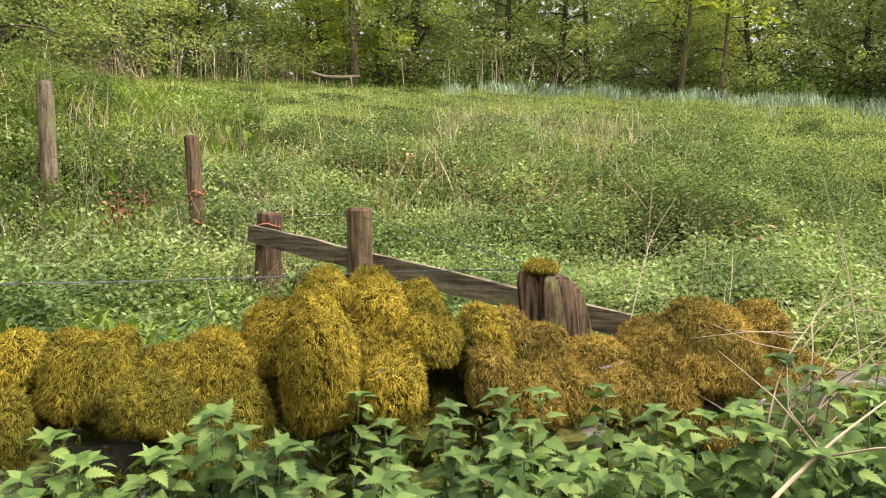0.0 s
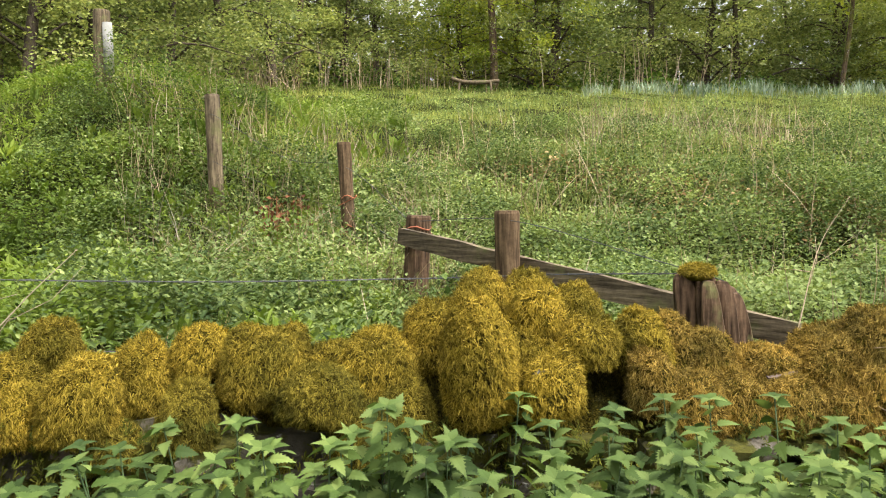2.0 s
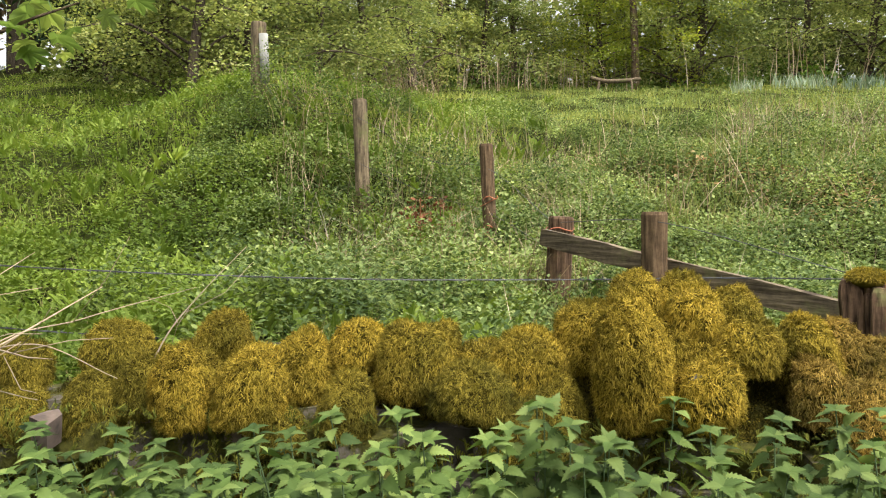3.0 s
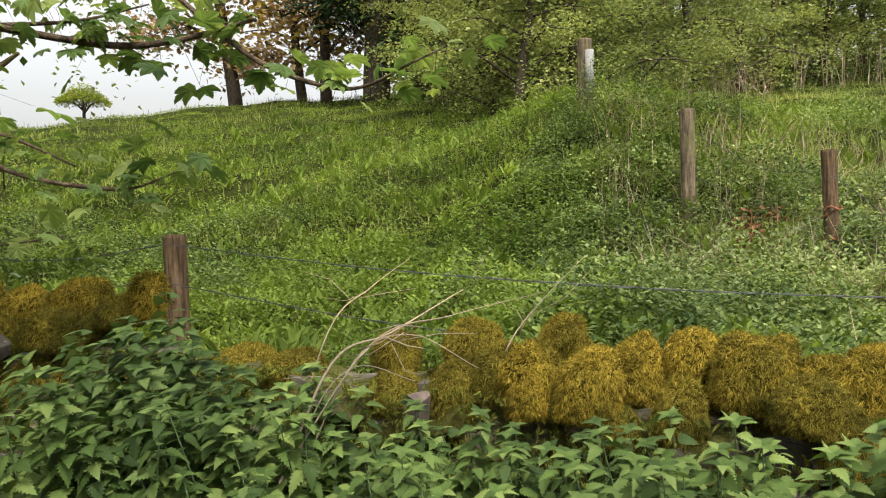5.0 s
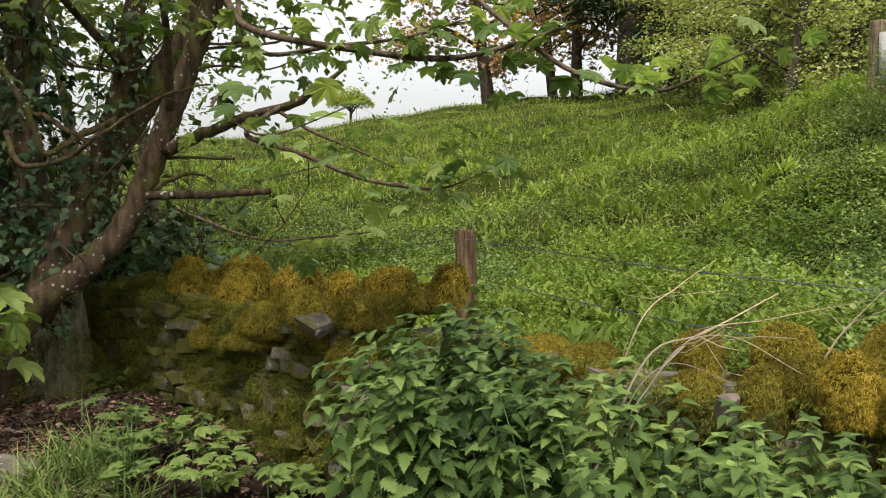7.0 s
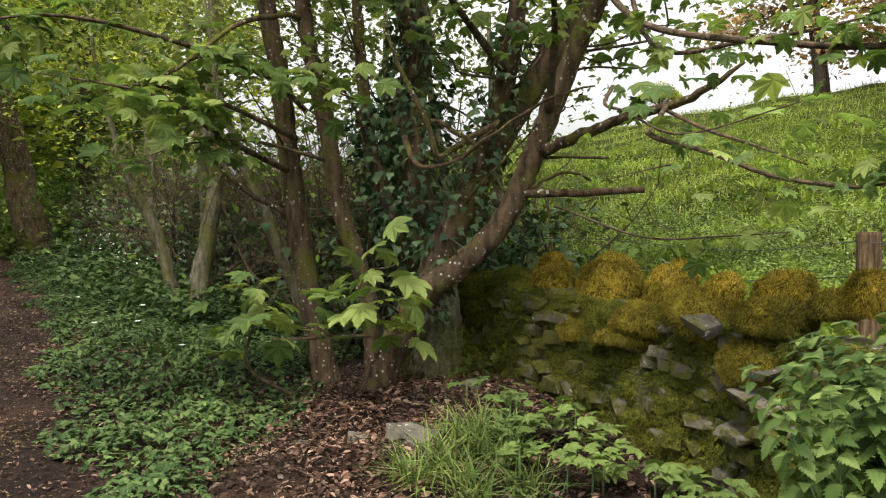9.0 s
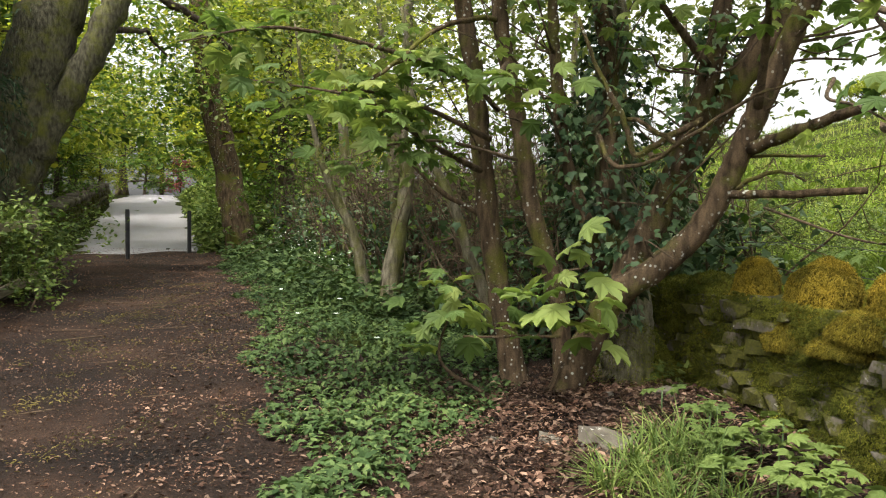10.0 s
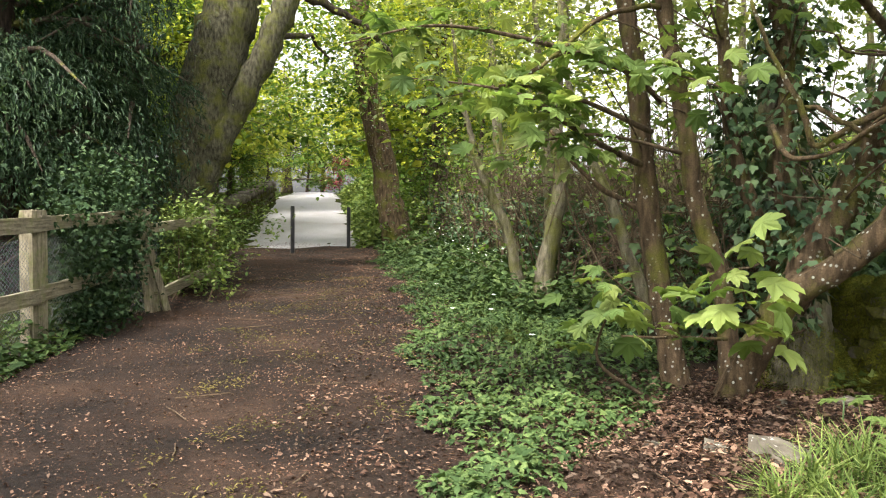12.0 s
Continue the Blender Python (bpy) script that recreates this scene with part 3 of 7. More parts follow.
COPE_END = [
    (0.14, -0.12, 1.0, 0.059, 0.073, 4), (0.25, 0.02, 1.02, 0.091, 0.052, 0), (0.27, -0.11, 0.98, 0.071, 0.068, 0), (0.43, 0.0, 1.07, 0.122, 0.089, 0),
    (0.54, -0.03, 1.11, 0.129, 0.094, -10), (0.7, 0.0, 1.11, 0.074, 0.066, 0), (0.5, -0.1, 1.03, 0.102, 0.062, 0), (0.67, 0.02, 0.95, 0.103, 0.051, 0),
    (0.82, 0.03, 0.95, 0.096, 0.056, 4), (0.4, -0.13, 0.96, 0.068, 0.071, 0), (0.56, -0.17, 0.84, 0.093, 0.035, 0), (0.94, 0.0, 0.84, 0.12, 0.064, 0),
]
COPE_MIDDLE = [
    (-1.13, 0.0, 1.1, 0.074, 0.069, 0), (-0.97, -0.06, 1.11, 0.098, 0.099, 0), (-0.93, 0.05, 1.09, 0.035, 0.054, 0), (-0.83, 0.05, 1.04, 0.065, 0.037, 0),
    (-0.7, -0.03, 1.09, 0.103, 0.091, 0), (-0.81, -0.15, 1.03, 0.092, 0.067, 0), (-0.63, -0.11, 1.0, 0.084, 0.118, 4), (-0.7, -0.17, 0.95, 0.071, 0.073, 0),
    (-1.52, 0.04, 1.11, 0.072, 0.074, 0), (-1.51, -0.13, 1.05, 0.083, 0.109, 0), (-1.34, -0.16, 1.06, 0.084, 0.106, 0), (-1.26, -0.03, 1.07, 0.078, 0.097, 0),
    (-1.11, -0.14, 0.99, 0.065, 0.085, 0), (-1.26, -0.16, 0.9, 0.051, 0.048, 0),
]
COPE_GAP = [
    (-2.04, -0.03, 1.04, 0.077, 0.065, 0), (-1.98, -0.12, 0.94, 0.077, 0.08, 0), (-1.79, 0.0, 1.09, 0.095, 0.077, 0), (-1.77, -0.1, 0.99, 0.091, 0.109, 0),
    (-1.66, -0.07, 1.03, 0.088, 0.09, 6), (-2.73, 0.0, 0.95, 0.136, 0.09, 0), (-2.86, -0.06, 0.89, 0.125, 0.089, 0), (-2.48, -0.03, 0.95, 0.116, 0.093, 0),
]
COPE_WEST = [
    (-3.25, 0.0, 1.19, 0.129, 0.109, 0), (-3.67, 0.0, 1.15, 0.203, 0.09, 0), (-4.07, 0.02, 1.11, 0.164, 0.099, 0), (-4.45, 0.02, 1.14, 0.244, 0.173, 0),
    (-4.98, 0.0, 1.18, 0.343, 0.279, -4), (-5.57, 0.02, 1.13, 0.243, 0.239, 4), (-5.88, 0.0, 0.92, 0.255, 0.216, 0), (-4.03, -0.13, 0.99, 0.272, 0.097, -25),
    (-4.54, -0.17, 0.77, 0.235, 0.06, 0), (-3.59, -0.12, 1.05, 0.238, 0.099, -8), (-3.63, -0.16, 0.86, 0.21, 0.119, 0), (-3.38, -0.03, 1.1, 0.138, 0.078, 0),
    (-4.45, -0.1, 0.93, 0.243, 0.112, -10), (-4.99, -0.1, 0.84, 0.269, 0.141, 0),
]


def cushion_points(d, S, seed):
    """Where directions d meet the skin of an uneven cushion that is wider and further forward below."""
    z = d[:, 2:3]
    bulge = 1 + 0.16 * wavy(d, 1.0, 2.6, seed)[:, None] + 0.07 * wavy(d, 1.0, 8.0, seed + 1)[:, None]
    V = np.sign(d) * np.abs(d) ** 0.88 * S * bulge
    V[:, 0:1] *= 1 - 0.14 * z
    V[:, 1:2] += 0.28 * S[1] * z
    return V


def tufts(P, N, length, width, rng, each=8):
    """Moss shoots in small tufts, standing out at the top and hanging down the sides."""
    n = len(P)
    out = 0.36 * N + np.array([0, 0, -0.8]) * (1 - np.abs(N[:, 2:3])) + rng.normal(0, 0.26, (n, 3))
    out /= np.linalg.norm(out, axis=1, keepdims=True)
    L = length * rng.uniform(0.6, 1.3, n)
    tip = P + out * L[:, None]
    B = np.repeat(P, each, axis=0) + rng.normal(0, 0.32 * length, (n * each, 3))
    T = np.repeat(tip, each, axis=0) + rng.normal(0, 0.16 * length, (n * each, 3))
    side = np.cross(T - B, np.repeat(N, each, axis=0) + rng.normal(0, 0.28, (n * each, 3)))
    side *= 0.5 * width / np.maximum(np.linalg.norm(side, axis=1, keepdims=True), 1e-9)
    V = np.stack([B - side, B + side, T], 1).reshape(-1, 3)
    return V, np.arange(len(V)).reshape(-1, 3)


def coping_stone(i, row, wall, length=0.0145, cover=3.6, shoots=None):
    x, off, top, w, h, tilt = row
    rng = np.random.default_rng(100 + i)
    y, z = float(np.interp(x, WALL_X, WALL_Y)) + off, top - h
    deep = float(np.clip(0.95 * w, 0.06, 0.16))
    S = np.array([w * 1.06, deep, h * 1.0])
    turn = pose(x, y, z, rng.uniform(-6, 6), -tilt, math.degrees(wall_angle(x)) + rng.uniform(-10, 10))
    stone = part("coping_stone", quads(*lump(w * 0.62, deep * 0.62, h * 0.66, 0.6, 0.18, i, 12, 8), "coping_stone", False), STONE, wall)
    stone.matrix_basis = turn
    a, b = np.meshgrid(np.arange(24) * math.pi / 12, np.linspace(-1.5, 1.5, 15))
    D = np.stack([np.cos(b) * np.cos(a), np.cos(b) * np.sin(a), np.sin(b)], -1).reshape(-1, 3)
    V = cushion_points(D, S * 0.95, i)
    I = np.arange(15 * 24).reshape(15, 24)
    F = np.stack([I[:-1], np.roll(I, -1, 1)[:-1], np.roll(I, -1, 1)[1:], I[1:]], -1).reshape(-1, 4)
    caps = np.stack([I[0][::-1], I[-1]])
    # bare patches where the stone looks out
    bare = -1.45 if i % 5 else -1.0
    keep = wavy(V / max(S), 1.0, 2.2, i + 31) > bare
    F = F[keep[F].all(1)]
    area = 4 * math.pi * ((w * deep) ** 1.6 / 3 + (w * h) ** 1.6 / 3 + (deep * h) ** 1.6 / 3) ** 0.625
    n = int(cover * area / (0.5 * length * length * 0.13) / 8)
    d = rng.normal(0, 1, (n, 3))
    d /= np.linalg.norm(d, axis=1, keepdims=True)
    P = cushion_points(d, S * 0.95, i)
    N = d / S
    N /= np.linalg.norm(N, axis=1, keepdims=True)
    ok = (wavy(P / max(S), 1.0, 2.2, i + 31) > bare) & (N[:, 2] > -0.8) & ((N[:, 1] < 0.45) | (rng.random(n) < 0.3))
    B, BF = tufts(P[ok], N[ok], length, length * 0.13, rng)
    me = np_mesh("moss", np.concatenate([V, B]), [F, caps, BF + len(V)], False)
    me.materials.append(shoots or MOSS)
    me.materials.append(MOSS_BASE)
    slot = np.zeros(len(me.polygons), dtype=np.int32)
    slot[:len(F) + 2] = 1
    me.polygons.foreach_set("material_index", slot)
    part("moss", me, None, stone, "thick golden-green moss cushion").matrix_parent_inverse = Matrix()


def build_wall():
    # rubble core
    xs = np.linspace(-7.0, 2.6, 44)
    V, F = [], []
    for x in xs:
        a = wall_angle(x)
        c = Vector((x, float(np.interp(x, WALL_X, WALL_Y)), 0))
        n = Vector((-math.sin(a), math.cos(a), 0))
        top = 0.88
        for off, z in ((-0.19, -0.1), (-0.11, top), (0.12, top), (0.22, -0.1)):
            V.append(c + n * off + Vector((0, 0, z + 0.03 * math.sin(9 * x))))
    m = len(xs)
    F = [(4 * i + k, 4 * i + k + 1, 4 * i + 5 + k, 4 * i + 4 + k) for i in range(m - 1) for k in range(3)]
    F += [(0, 3, 2, 1), (4 * m - 4, 4 * m - 3, 4 * m - 2, 4 * m - 1)]
    wall = thing("wall_1", np_mesh("wall_1", np.array([tuple(v) for v in V]), [np.array(F)]), CORE, "dry stone field wall, tumbled, capped with thick moss", "stone wall", kind="structure")
    # face stones
    rng = np.random.default_rng(11)
    shapes = [chip(1, 1, 1, 40 + k) for k in range(12)]
    for me in shapes:
        me.materials.append(STONE_MOSSY)
    z = 0.06
    while z < 0.86:
        h = rng.uniform(0.04, 0.085)
        x = -6.9 + rng.uniform(0, 0.2)
        while x < 1.6:
            w = rng.uniform(0.09, 0.27) * (1.3 if x > -2.4 else 1.0)
            if not (x > -1.2 and z < 0.42) and rng.random() > 0.05:
                a = wall_angle(x)
                cx = x + w / 2
                cy = float(np.interp(cx, WALL_X, WALL_Y))
                out = 0.165 - 0.07 * z + rng.uniform(-0.04, 0.03)
                st = part("stone", shapes[rng.integers(12)], None, wall)
                st.matrix_basis = pose(cx + math.sin(a) * out, cy - math.cos(a) * out, z + h / 2, rng.uniform(-10, 10), rng.uniform(-9, 9), math.degrees(a) + rng.uniform(-12, 12)) @ Matrix.Diagonal((w * 1.12, rng.uniform(0.15, 0.24), h * 1.25, 1))
            x += w + 0.004
        z += h + 0.004
    for i, row in enumerate(COPE_EAST + COPE_END + COPE_MIDDLE + COPE_GAP):
        low = row[1] < -0.1 and row[2] < 1.04
        coping_stone(i, row, wall, shoots=MOSS_RUST if row[0] > -0.07 else MOSS_OLIVE if low or row[0] < -1.6 else MOSS)
    # moss that fills the gaps between the cushions, mostly coloured dark as painted shade
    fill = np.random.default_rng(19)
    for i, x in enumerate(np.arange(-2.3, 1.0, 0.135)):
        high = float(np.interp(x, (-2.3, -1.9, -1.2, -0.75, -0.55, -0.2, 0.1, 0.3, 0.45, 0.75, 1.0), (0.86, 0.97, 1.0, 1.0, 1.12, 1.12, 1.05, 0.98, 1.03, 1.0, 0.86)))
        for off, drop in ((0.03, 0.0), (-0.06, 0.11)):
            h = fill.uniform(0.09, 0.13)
            coping_stone(140 + 2 * i + (off > 0), (x + fill.uniform(-0.04, 0.04), off, high - drop - fill.uniform(0.045, 0.085), fill.uniform(0.09, 0.12), h, 0), wall, 0.0145, 2.0, MOSS_OLIVE if fill.random() < 0.25 else MOSS_GAP_SHADE)
    for i, row in enumerate(COPE_WEST):
        coping_stone(60 + i, (*row[:3], row[3] * (0.62 if i < 7 else 0.75), row[4] * 0.9, row[5]), wall, 0.02, 3.6, MOSS if i < 7 else MOSS_OLIVE)
    for i, x in enumerate((-6.0, -6.4, -6.8)):
        coping_stone(90 + i, (x, 0.0, 1.0 - 0.06 * i, 0.21, 0.16, 6), wall, 0.022, 3.0, MOSS_GREEN)
    # bare stones that look out between the cushions
    for x, off, z, w, d, h, t in ((-3.84, -0.28, 0.89, 0.2, 0.16, 0.07, 20), (-3.5, -0.24, 0.73, 0.2, 0.16, 0.05, -6), (-3.5, -0.27, 0.6, 0.3, 0.16, 0.07, 8), (-3.4, -0.27, 0.5, 0.24, 0.16, 0.06, -8), (-3.62, -0.27, 0.43, 0.2, 0.16, 0.05, 6),
                                  (-1.80, -0.24, 0.86, 0.05, 0.08, 0.12, 12),
                                  (-1.62, -0.10, 0.88, 0.09, 0.1, 0.05, -8), (-1.38, -0.14, 0.85, 0.06, 0.1, 0.05, 6), (0.26, -0.04, 0.975, 0.09, 0.08, 0.015, -8)):
        a = wall_angle(x)
        slab = part("stone", chip(w, d, h, int(900 * w + 700 * z)), STONE_BARE if x > -2 else STONE, wall, "bare brownish limestone slab")
        slab.matrix_basis = pose(x, float(np.interp(x, WALL_X, WALL_Y)) + off, z, 8, t, math.degrees(a))
    # moss over the face
    n = 300000
    x = np.where(rng.random(n) < 0.85, rng.uniform(-6.8, -2.3, n), rng.uniform(-2.4, 1.6, n))
    zz = rng.uniform(0.12, 0.92, n)
    P = np.stack([x, np.interp(x, WALL_X, WALL_Y), zz], -1)
    a = np.interp(x, np.linspace(-7, 2, 60), [wall_angle(v) for v in np.linspace(-7, 2, 60)])
    nrm = np.stack([np.sin(a), -np.cos(a), np.zeros(n)], -1)
    # pads of moss, thicker in their middle, with bare joints between
    pad = wavy(P * (1, 1, 1.6), 1.0, 6.5, 5) + 0.7 * wavy(P * (1, 1, 1.5), 1.0, 17, 6) + 0.3
    P[:, :2] += nrm[:, :2] * (0.235 - 0.07 * zz + 0.035 * np.clip(pad, 0, 1.5) + rng.uniform(-0.02, 0.008, n))[:, None]
    keep = pad > -0.45
    N = nrm[keep] + np.stack([wavy(P[keep], 0.5, 30, 7), 0 * x[keep], 0.45 + wavy(P[keep], 0.5, 30, 8)], -1)
    B, BF = tufts(P[keep][::5], N[::5] / np.linalg.norm(N[::5], axis=1, keepdims=True), 0.016, 0.0034, rng, 6)
    part("face_moss", np_mesh("face_moss", B, [BF]), MOSS_GREEN, wall, "patches of dark green moss on the stones", "stuff")


# ---- nettles ----
def nettle_mesh(seed, height):
    rng = np.random.default_rng(seed)
    bend = rng.uniform(-0.06, 0.06, 2)
    k = 7
    zs = np.linspace(0, height, k)
    pts = [(bend[0] * (z / height) ** 2, bend[1] * (z / height) ** 2, z) for z in zs]
    stem = tube(pts, np.linspace(0.0035, 0.0015, k), 5)
    pieces = []
    z, j = height * 0.2, rng.integers(2)
    while z < height:
        t = z / height
        size = (0.072 - 0.034 * max(0, (t - 0.7) / 0.3) ** 1.3) * rng.uniform(0.85, 1.15)
        for s in (0, 1):
            yaw = math.pi * s + (math.pi / 2) * (j % 2) + rng.normal(0, 0.25)
            up = -0.25 + 0.5 * max(0, (t - 0.8) / 0.2) + rng.normal(0, 0.28)
            c = np.array([bend[0] * t * t, bend[1] * t * t, z])
            d = np.array([-math.sin(yaw), math.cos(yaw), 0.35])
            base = c + d * size * 0.28
            pieces.append(scatter(NETTLE_LEAF, base[None], np.array([yaw]), np.array([up - 0.1]), np.array([rng.normal(0, 0.35)]), np.array([size])))
            pv = np.array([c, c + [0.0015, 0, 0.002], base + [0.001, 0, 0], base])
            pieces.append((pv, np.array([(0, 1, 2), (0, 2, 3)])))
        j += 1
        z += rng.uniform(0.027, 0.043) * (1.1 - 0.45 * t)
    for s in range(4):
        yaw = s * math.pi / 2 + rng.normal(0, 0.2)
        pieces.append(scatter(NETTLE_LEAF, np.array([[bend[0], bend[1], height]]), np.array([yaw]), np.array([0.35]), np.array([0.0]), np.array([0.034])))
    return stem, joined(*pieces)


def build_nettles():
    rng = np.random.default_rng(21)
    kinds, shapes = [], []
    for k in range(9):
        (sv, sf), (lv, lf) = nettle_mesh(300 + k, 0.62 + 0.045 * k)
        shapes.append((lv, lf))
        root = thing("nettle", quads(sv, sf, "nettle"), STEM, "fresh green stinging nettle with toothed leaves by the wall", "nettle", "nettles along the wall")
        part("leaves", np_mesh("leaves", lv, [lf]), NETTLE, root)
        kinds.append(root)
    places = []
    while len(places) < 460:
        x = rng.uniform(-3.35, 1.5)
        y = float(np.interp(x, WALL_X, WALL_Y)) - 0.30 - abs(rng.normal(0.06, 0.3))
        far = math.hypot(x + 0.32, y - 0.2)
        if far < 1.15 or math.atan2(y + 0.39, -(x + 0.42)) < radians(38.5 + rng.normal(0, 1.5)) or y < 0.5:
            continue
        if abs(x + 0.42) < 0.16 and rng.random() < 0.6:
            continue
        tall = np.interp(x, (-3.3, -2.9, -2.4, -2.0, -1.6, -1.2, -0.9, 0.4, 1.2), (0.72, 0.90, 1.02, 0.93, 0.84, 0.86, 0.93, 0.93, 0.97)) * rng.uniform(0.82, 1.06)
        if rng.random() < 0.04:
            tall *= 1.1
        k = int(np.clip(round((tall - 0.62) / 0.045 + rng.normal(0, 1)), 0, 8))
        z = float(ground_height(x, y))
        m = pose(x, y, z - 0.02, rng.normal(13, 7), rng.normal(0, 6), 0) @ pose(0, 0, 0, 0, 0, rng.uniform(0, 360))
        wide = float(np.interp(x, (-2.2, -1.4), (1.12, 0.9)))
        places.append((far, k, m, (wide, wide, tall / (0.62 + 0.045 * k))))
    places.sort(key=lambda p: p[0])
    used, rest = set(), []
    for n, (far, k, m, scale) in enumerate(places):
        if n < 300 or k not in used:
            ob = copy_thing(kinds[k], m) if k in used else kinds[k]
            used.add(k)
            ob.matrix_basis = m
            ob.scale = scale
        else:
            M = np.array(m @ Matrix.Diagonal((*scale, 1)))
            rest.append((shapes[k][0] @ M[:3, :3].T + M[:3, 3], shapes[k][1]))
    V, F = joined(*rest)
    thing("nettle_bed", np_mesh("nettle_bed", V, [F]), NETTLE, "dense stinging nettles behind the first ones", "nettles", kind="stuff")


# ---- field cover ----
def spots(n, az, r, rng, power=1.0):
    """Places on the field, denser towards the eye."""
    a = np.radians(rng.uniform(az[0], az[1], n))
    u = rng.random(n)
    lo, hi = r
    if power == 2:
        d = 1 / (1 / hi + u * (1 / lo - 1 / hi))
    else:
        d = lo * (hi / lo) ** u
    x, y = -0.35 + d * np.cos(a), 0.1 + d * np.sin(a)
    q = beyond_wall(x, y)
    ok = (q > np.where(x < -5.6, 1.0, 0.22))
    return x[ok], y[ok], d[ok]


def clumpy(x, y, freq, seed):
    return wavy(np.stack([x, y, 0 * x], -1), 1.0, freq, seed)


def build_field():
    rng = np.random.default_rng(31)
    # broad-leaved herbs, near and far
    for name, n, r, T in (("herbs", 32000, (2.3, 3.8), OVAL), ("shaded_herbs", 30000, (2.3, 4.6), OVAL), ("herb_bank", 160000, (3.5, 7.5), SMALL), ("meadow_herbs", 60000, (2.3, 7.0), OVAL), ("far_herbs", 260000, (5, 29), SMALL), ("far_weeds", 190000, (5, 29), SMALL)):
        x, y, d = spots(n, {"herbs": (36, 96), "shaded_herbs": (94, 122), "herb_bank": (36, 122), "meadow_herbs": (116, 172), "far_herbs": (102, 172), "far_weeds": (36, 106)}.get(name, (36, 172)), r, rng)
        az = np.degrees(np.arctan2(y - 0.1, x + 0.35))
        c = clumpy(x, y, 1.6, 3) + 0.5 * clumpy(x, y, 4.5, 4)
        keep = rng.random(len(x)) < np.where((az > 112) | (name in ("herbs", "herb_bank", "shaded_herbs", "far_weeds")), 1.0, 0.55)
        x, y, d, c, az = x[keep], y[keep], d[keep], c[keep], az[keep]
        # tufts: upright in the middle, drooping outwards
        k = 12
        m = len(x) // k
        x, y, d, c, az = x[:m], y[:m], d[:m], c[:m], az[:m]
        # hummocks with hollows between them, which stay thinner
        hum = np.clip(0.5 + 1.0 * clumpy(x, y, 4.2, 41) + 0.6 * clumpy(x, y, 9.0, 42), 0, 1.7)
        keep = rng.random(m) < 0.3 + 0.9 * hum
        x, y, d, c, az, hum = x[keep], y[keep], d[keep], c[keep], az[keep], hum[keep]
        m = len(x)
        H = 0.15 * hum * np.clip(1.25 - d / 30, 0.3, 1) + (0.06 + 0.15 * np.clip(c + 0.5, 0, 2)) * rng.uniform(0.6, 1.3, m) * np.where(az > 112, 0.9, 1.0)
        H = H * np.clip(1.7 - d / 18, 0.3, 1)
        R = rng.uniform(0.05, 0.13, m) * (0.9 + d / 18)
        x, y, d, H, R = (np.repeat(v, k) for v in (x, y, d, H, R))
        n = len(x)
        a, u = rng.uniform(0, 6.3, n), rng.random(n)
        px, py = x + R * np.sqrt(u) * np.cos(a), y + R * np.sqrt(u) * np.sin(a)
        z = ground_height(px, py) + H * (1.0 - 0.75 * u) * rng.uniform(0.55, 1.05, n)
        size = rng.uniform(0.014, 0.032, n) * (1.0 + d / 22)
        V, F = scatter(T, np.stack([px, py, z], -1), a - math.pi / 2 + rng.normal(0, 0.5, n), 0.75 - 1.3 * u + rng.normal(0, 0.22, n), rng.normal(0, 0.25, n), size)
        # shaded_herbs: shade on this stretch is painted in with the darker leaf colour
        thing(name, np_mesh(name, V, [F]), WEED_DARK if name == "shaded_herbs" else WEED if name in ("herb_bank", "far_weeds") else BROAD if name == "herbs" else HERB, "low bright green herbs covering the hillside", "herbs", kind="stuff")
    # upright dock leaves in tufts
    x, y, d = spots(1500, (100, 168), (3.2, 17), rng)
    k = 6
    x, y, d = np.repeat(x, k), np.repeat(y, k), np.repeat(d, k)
    n = len(x)
    V, F = scatter((OVAL[0] * (0.5, 1, 1), OVAL[1]), np.stack([x + rng.normal(0, 0.03, n), y + rng.normal(0, 0.03, n), ground_height(x, y) + 0.04], -1), rng.uniform(0, 6.3, n), rng.uniform(0.6, 1.35, n), rng.normal(0, 0.2, n), rng.uniform(0.08, 0.17, n) * (1 + d / 40))
    thing("docks", np_mesh("docks", V, [F]), HERB, "upright dock leaves among the grass", "docks", kind="stuff")
    # grass
    for name, n, r in (("grass", 110000, (2.4, 10)), ("far_grass", 120000, (7, 30))):
        x, y, d = spots(n, (36, 172), r, rng, 2 if r[0] < 5 else 1)
        az = np.degrees(np.arctan2(y - 0.1, x + 0.35))
        c = clumpy(x, y, 1.1, 8)
        keep = rng.random(len(x)) < np.where(az > 116, 0.3, 0.9) * np.clip(0.75 + c, 0.15, 1)
        x, y, d, az = x[keep], y[keep], d[keep], az[keep]
        L = rng.uniform(0.07, 0.2, len(x)) * (1 + d / 60)
        T = (BLADE[0] * (1.0, 1, 1), BLADE[1])
        S = np.stack([0.13 * (0.45 + d / 12), L, L], -1)
        V, F = scatter(T, np.stack([x, y, ground_height(x, y)], -1), rng.uniform(0, 6.3, len(x)), rng.normal(1.15, 0.3, len(x)), rng.normal(0, 0.3, len(x)), S)
        thing(name, np_mesh(name, V, [F]), GRASS if name == "grass" else LAWN, "long fresh meadow grass on the bank", "grass", kind="stuff")
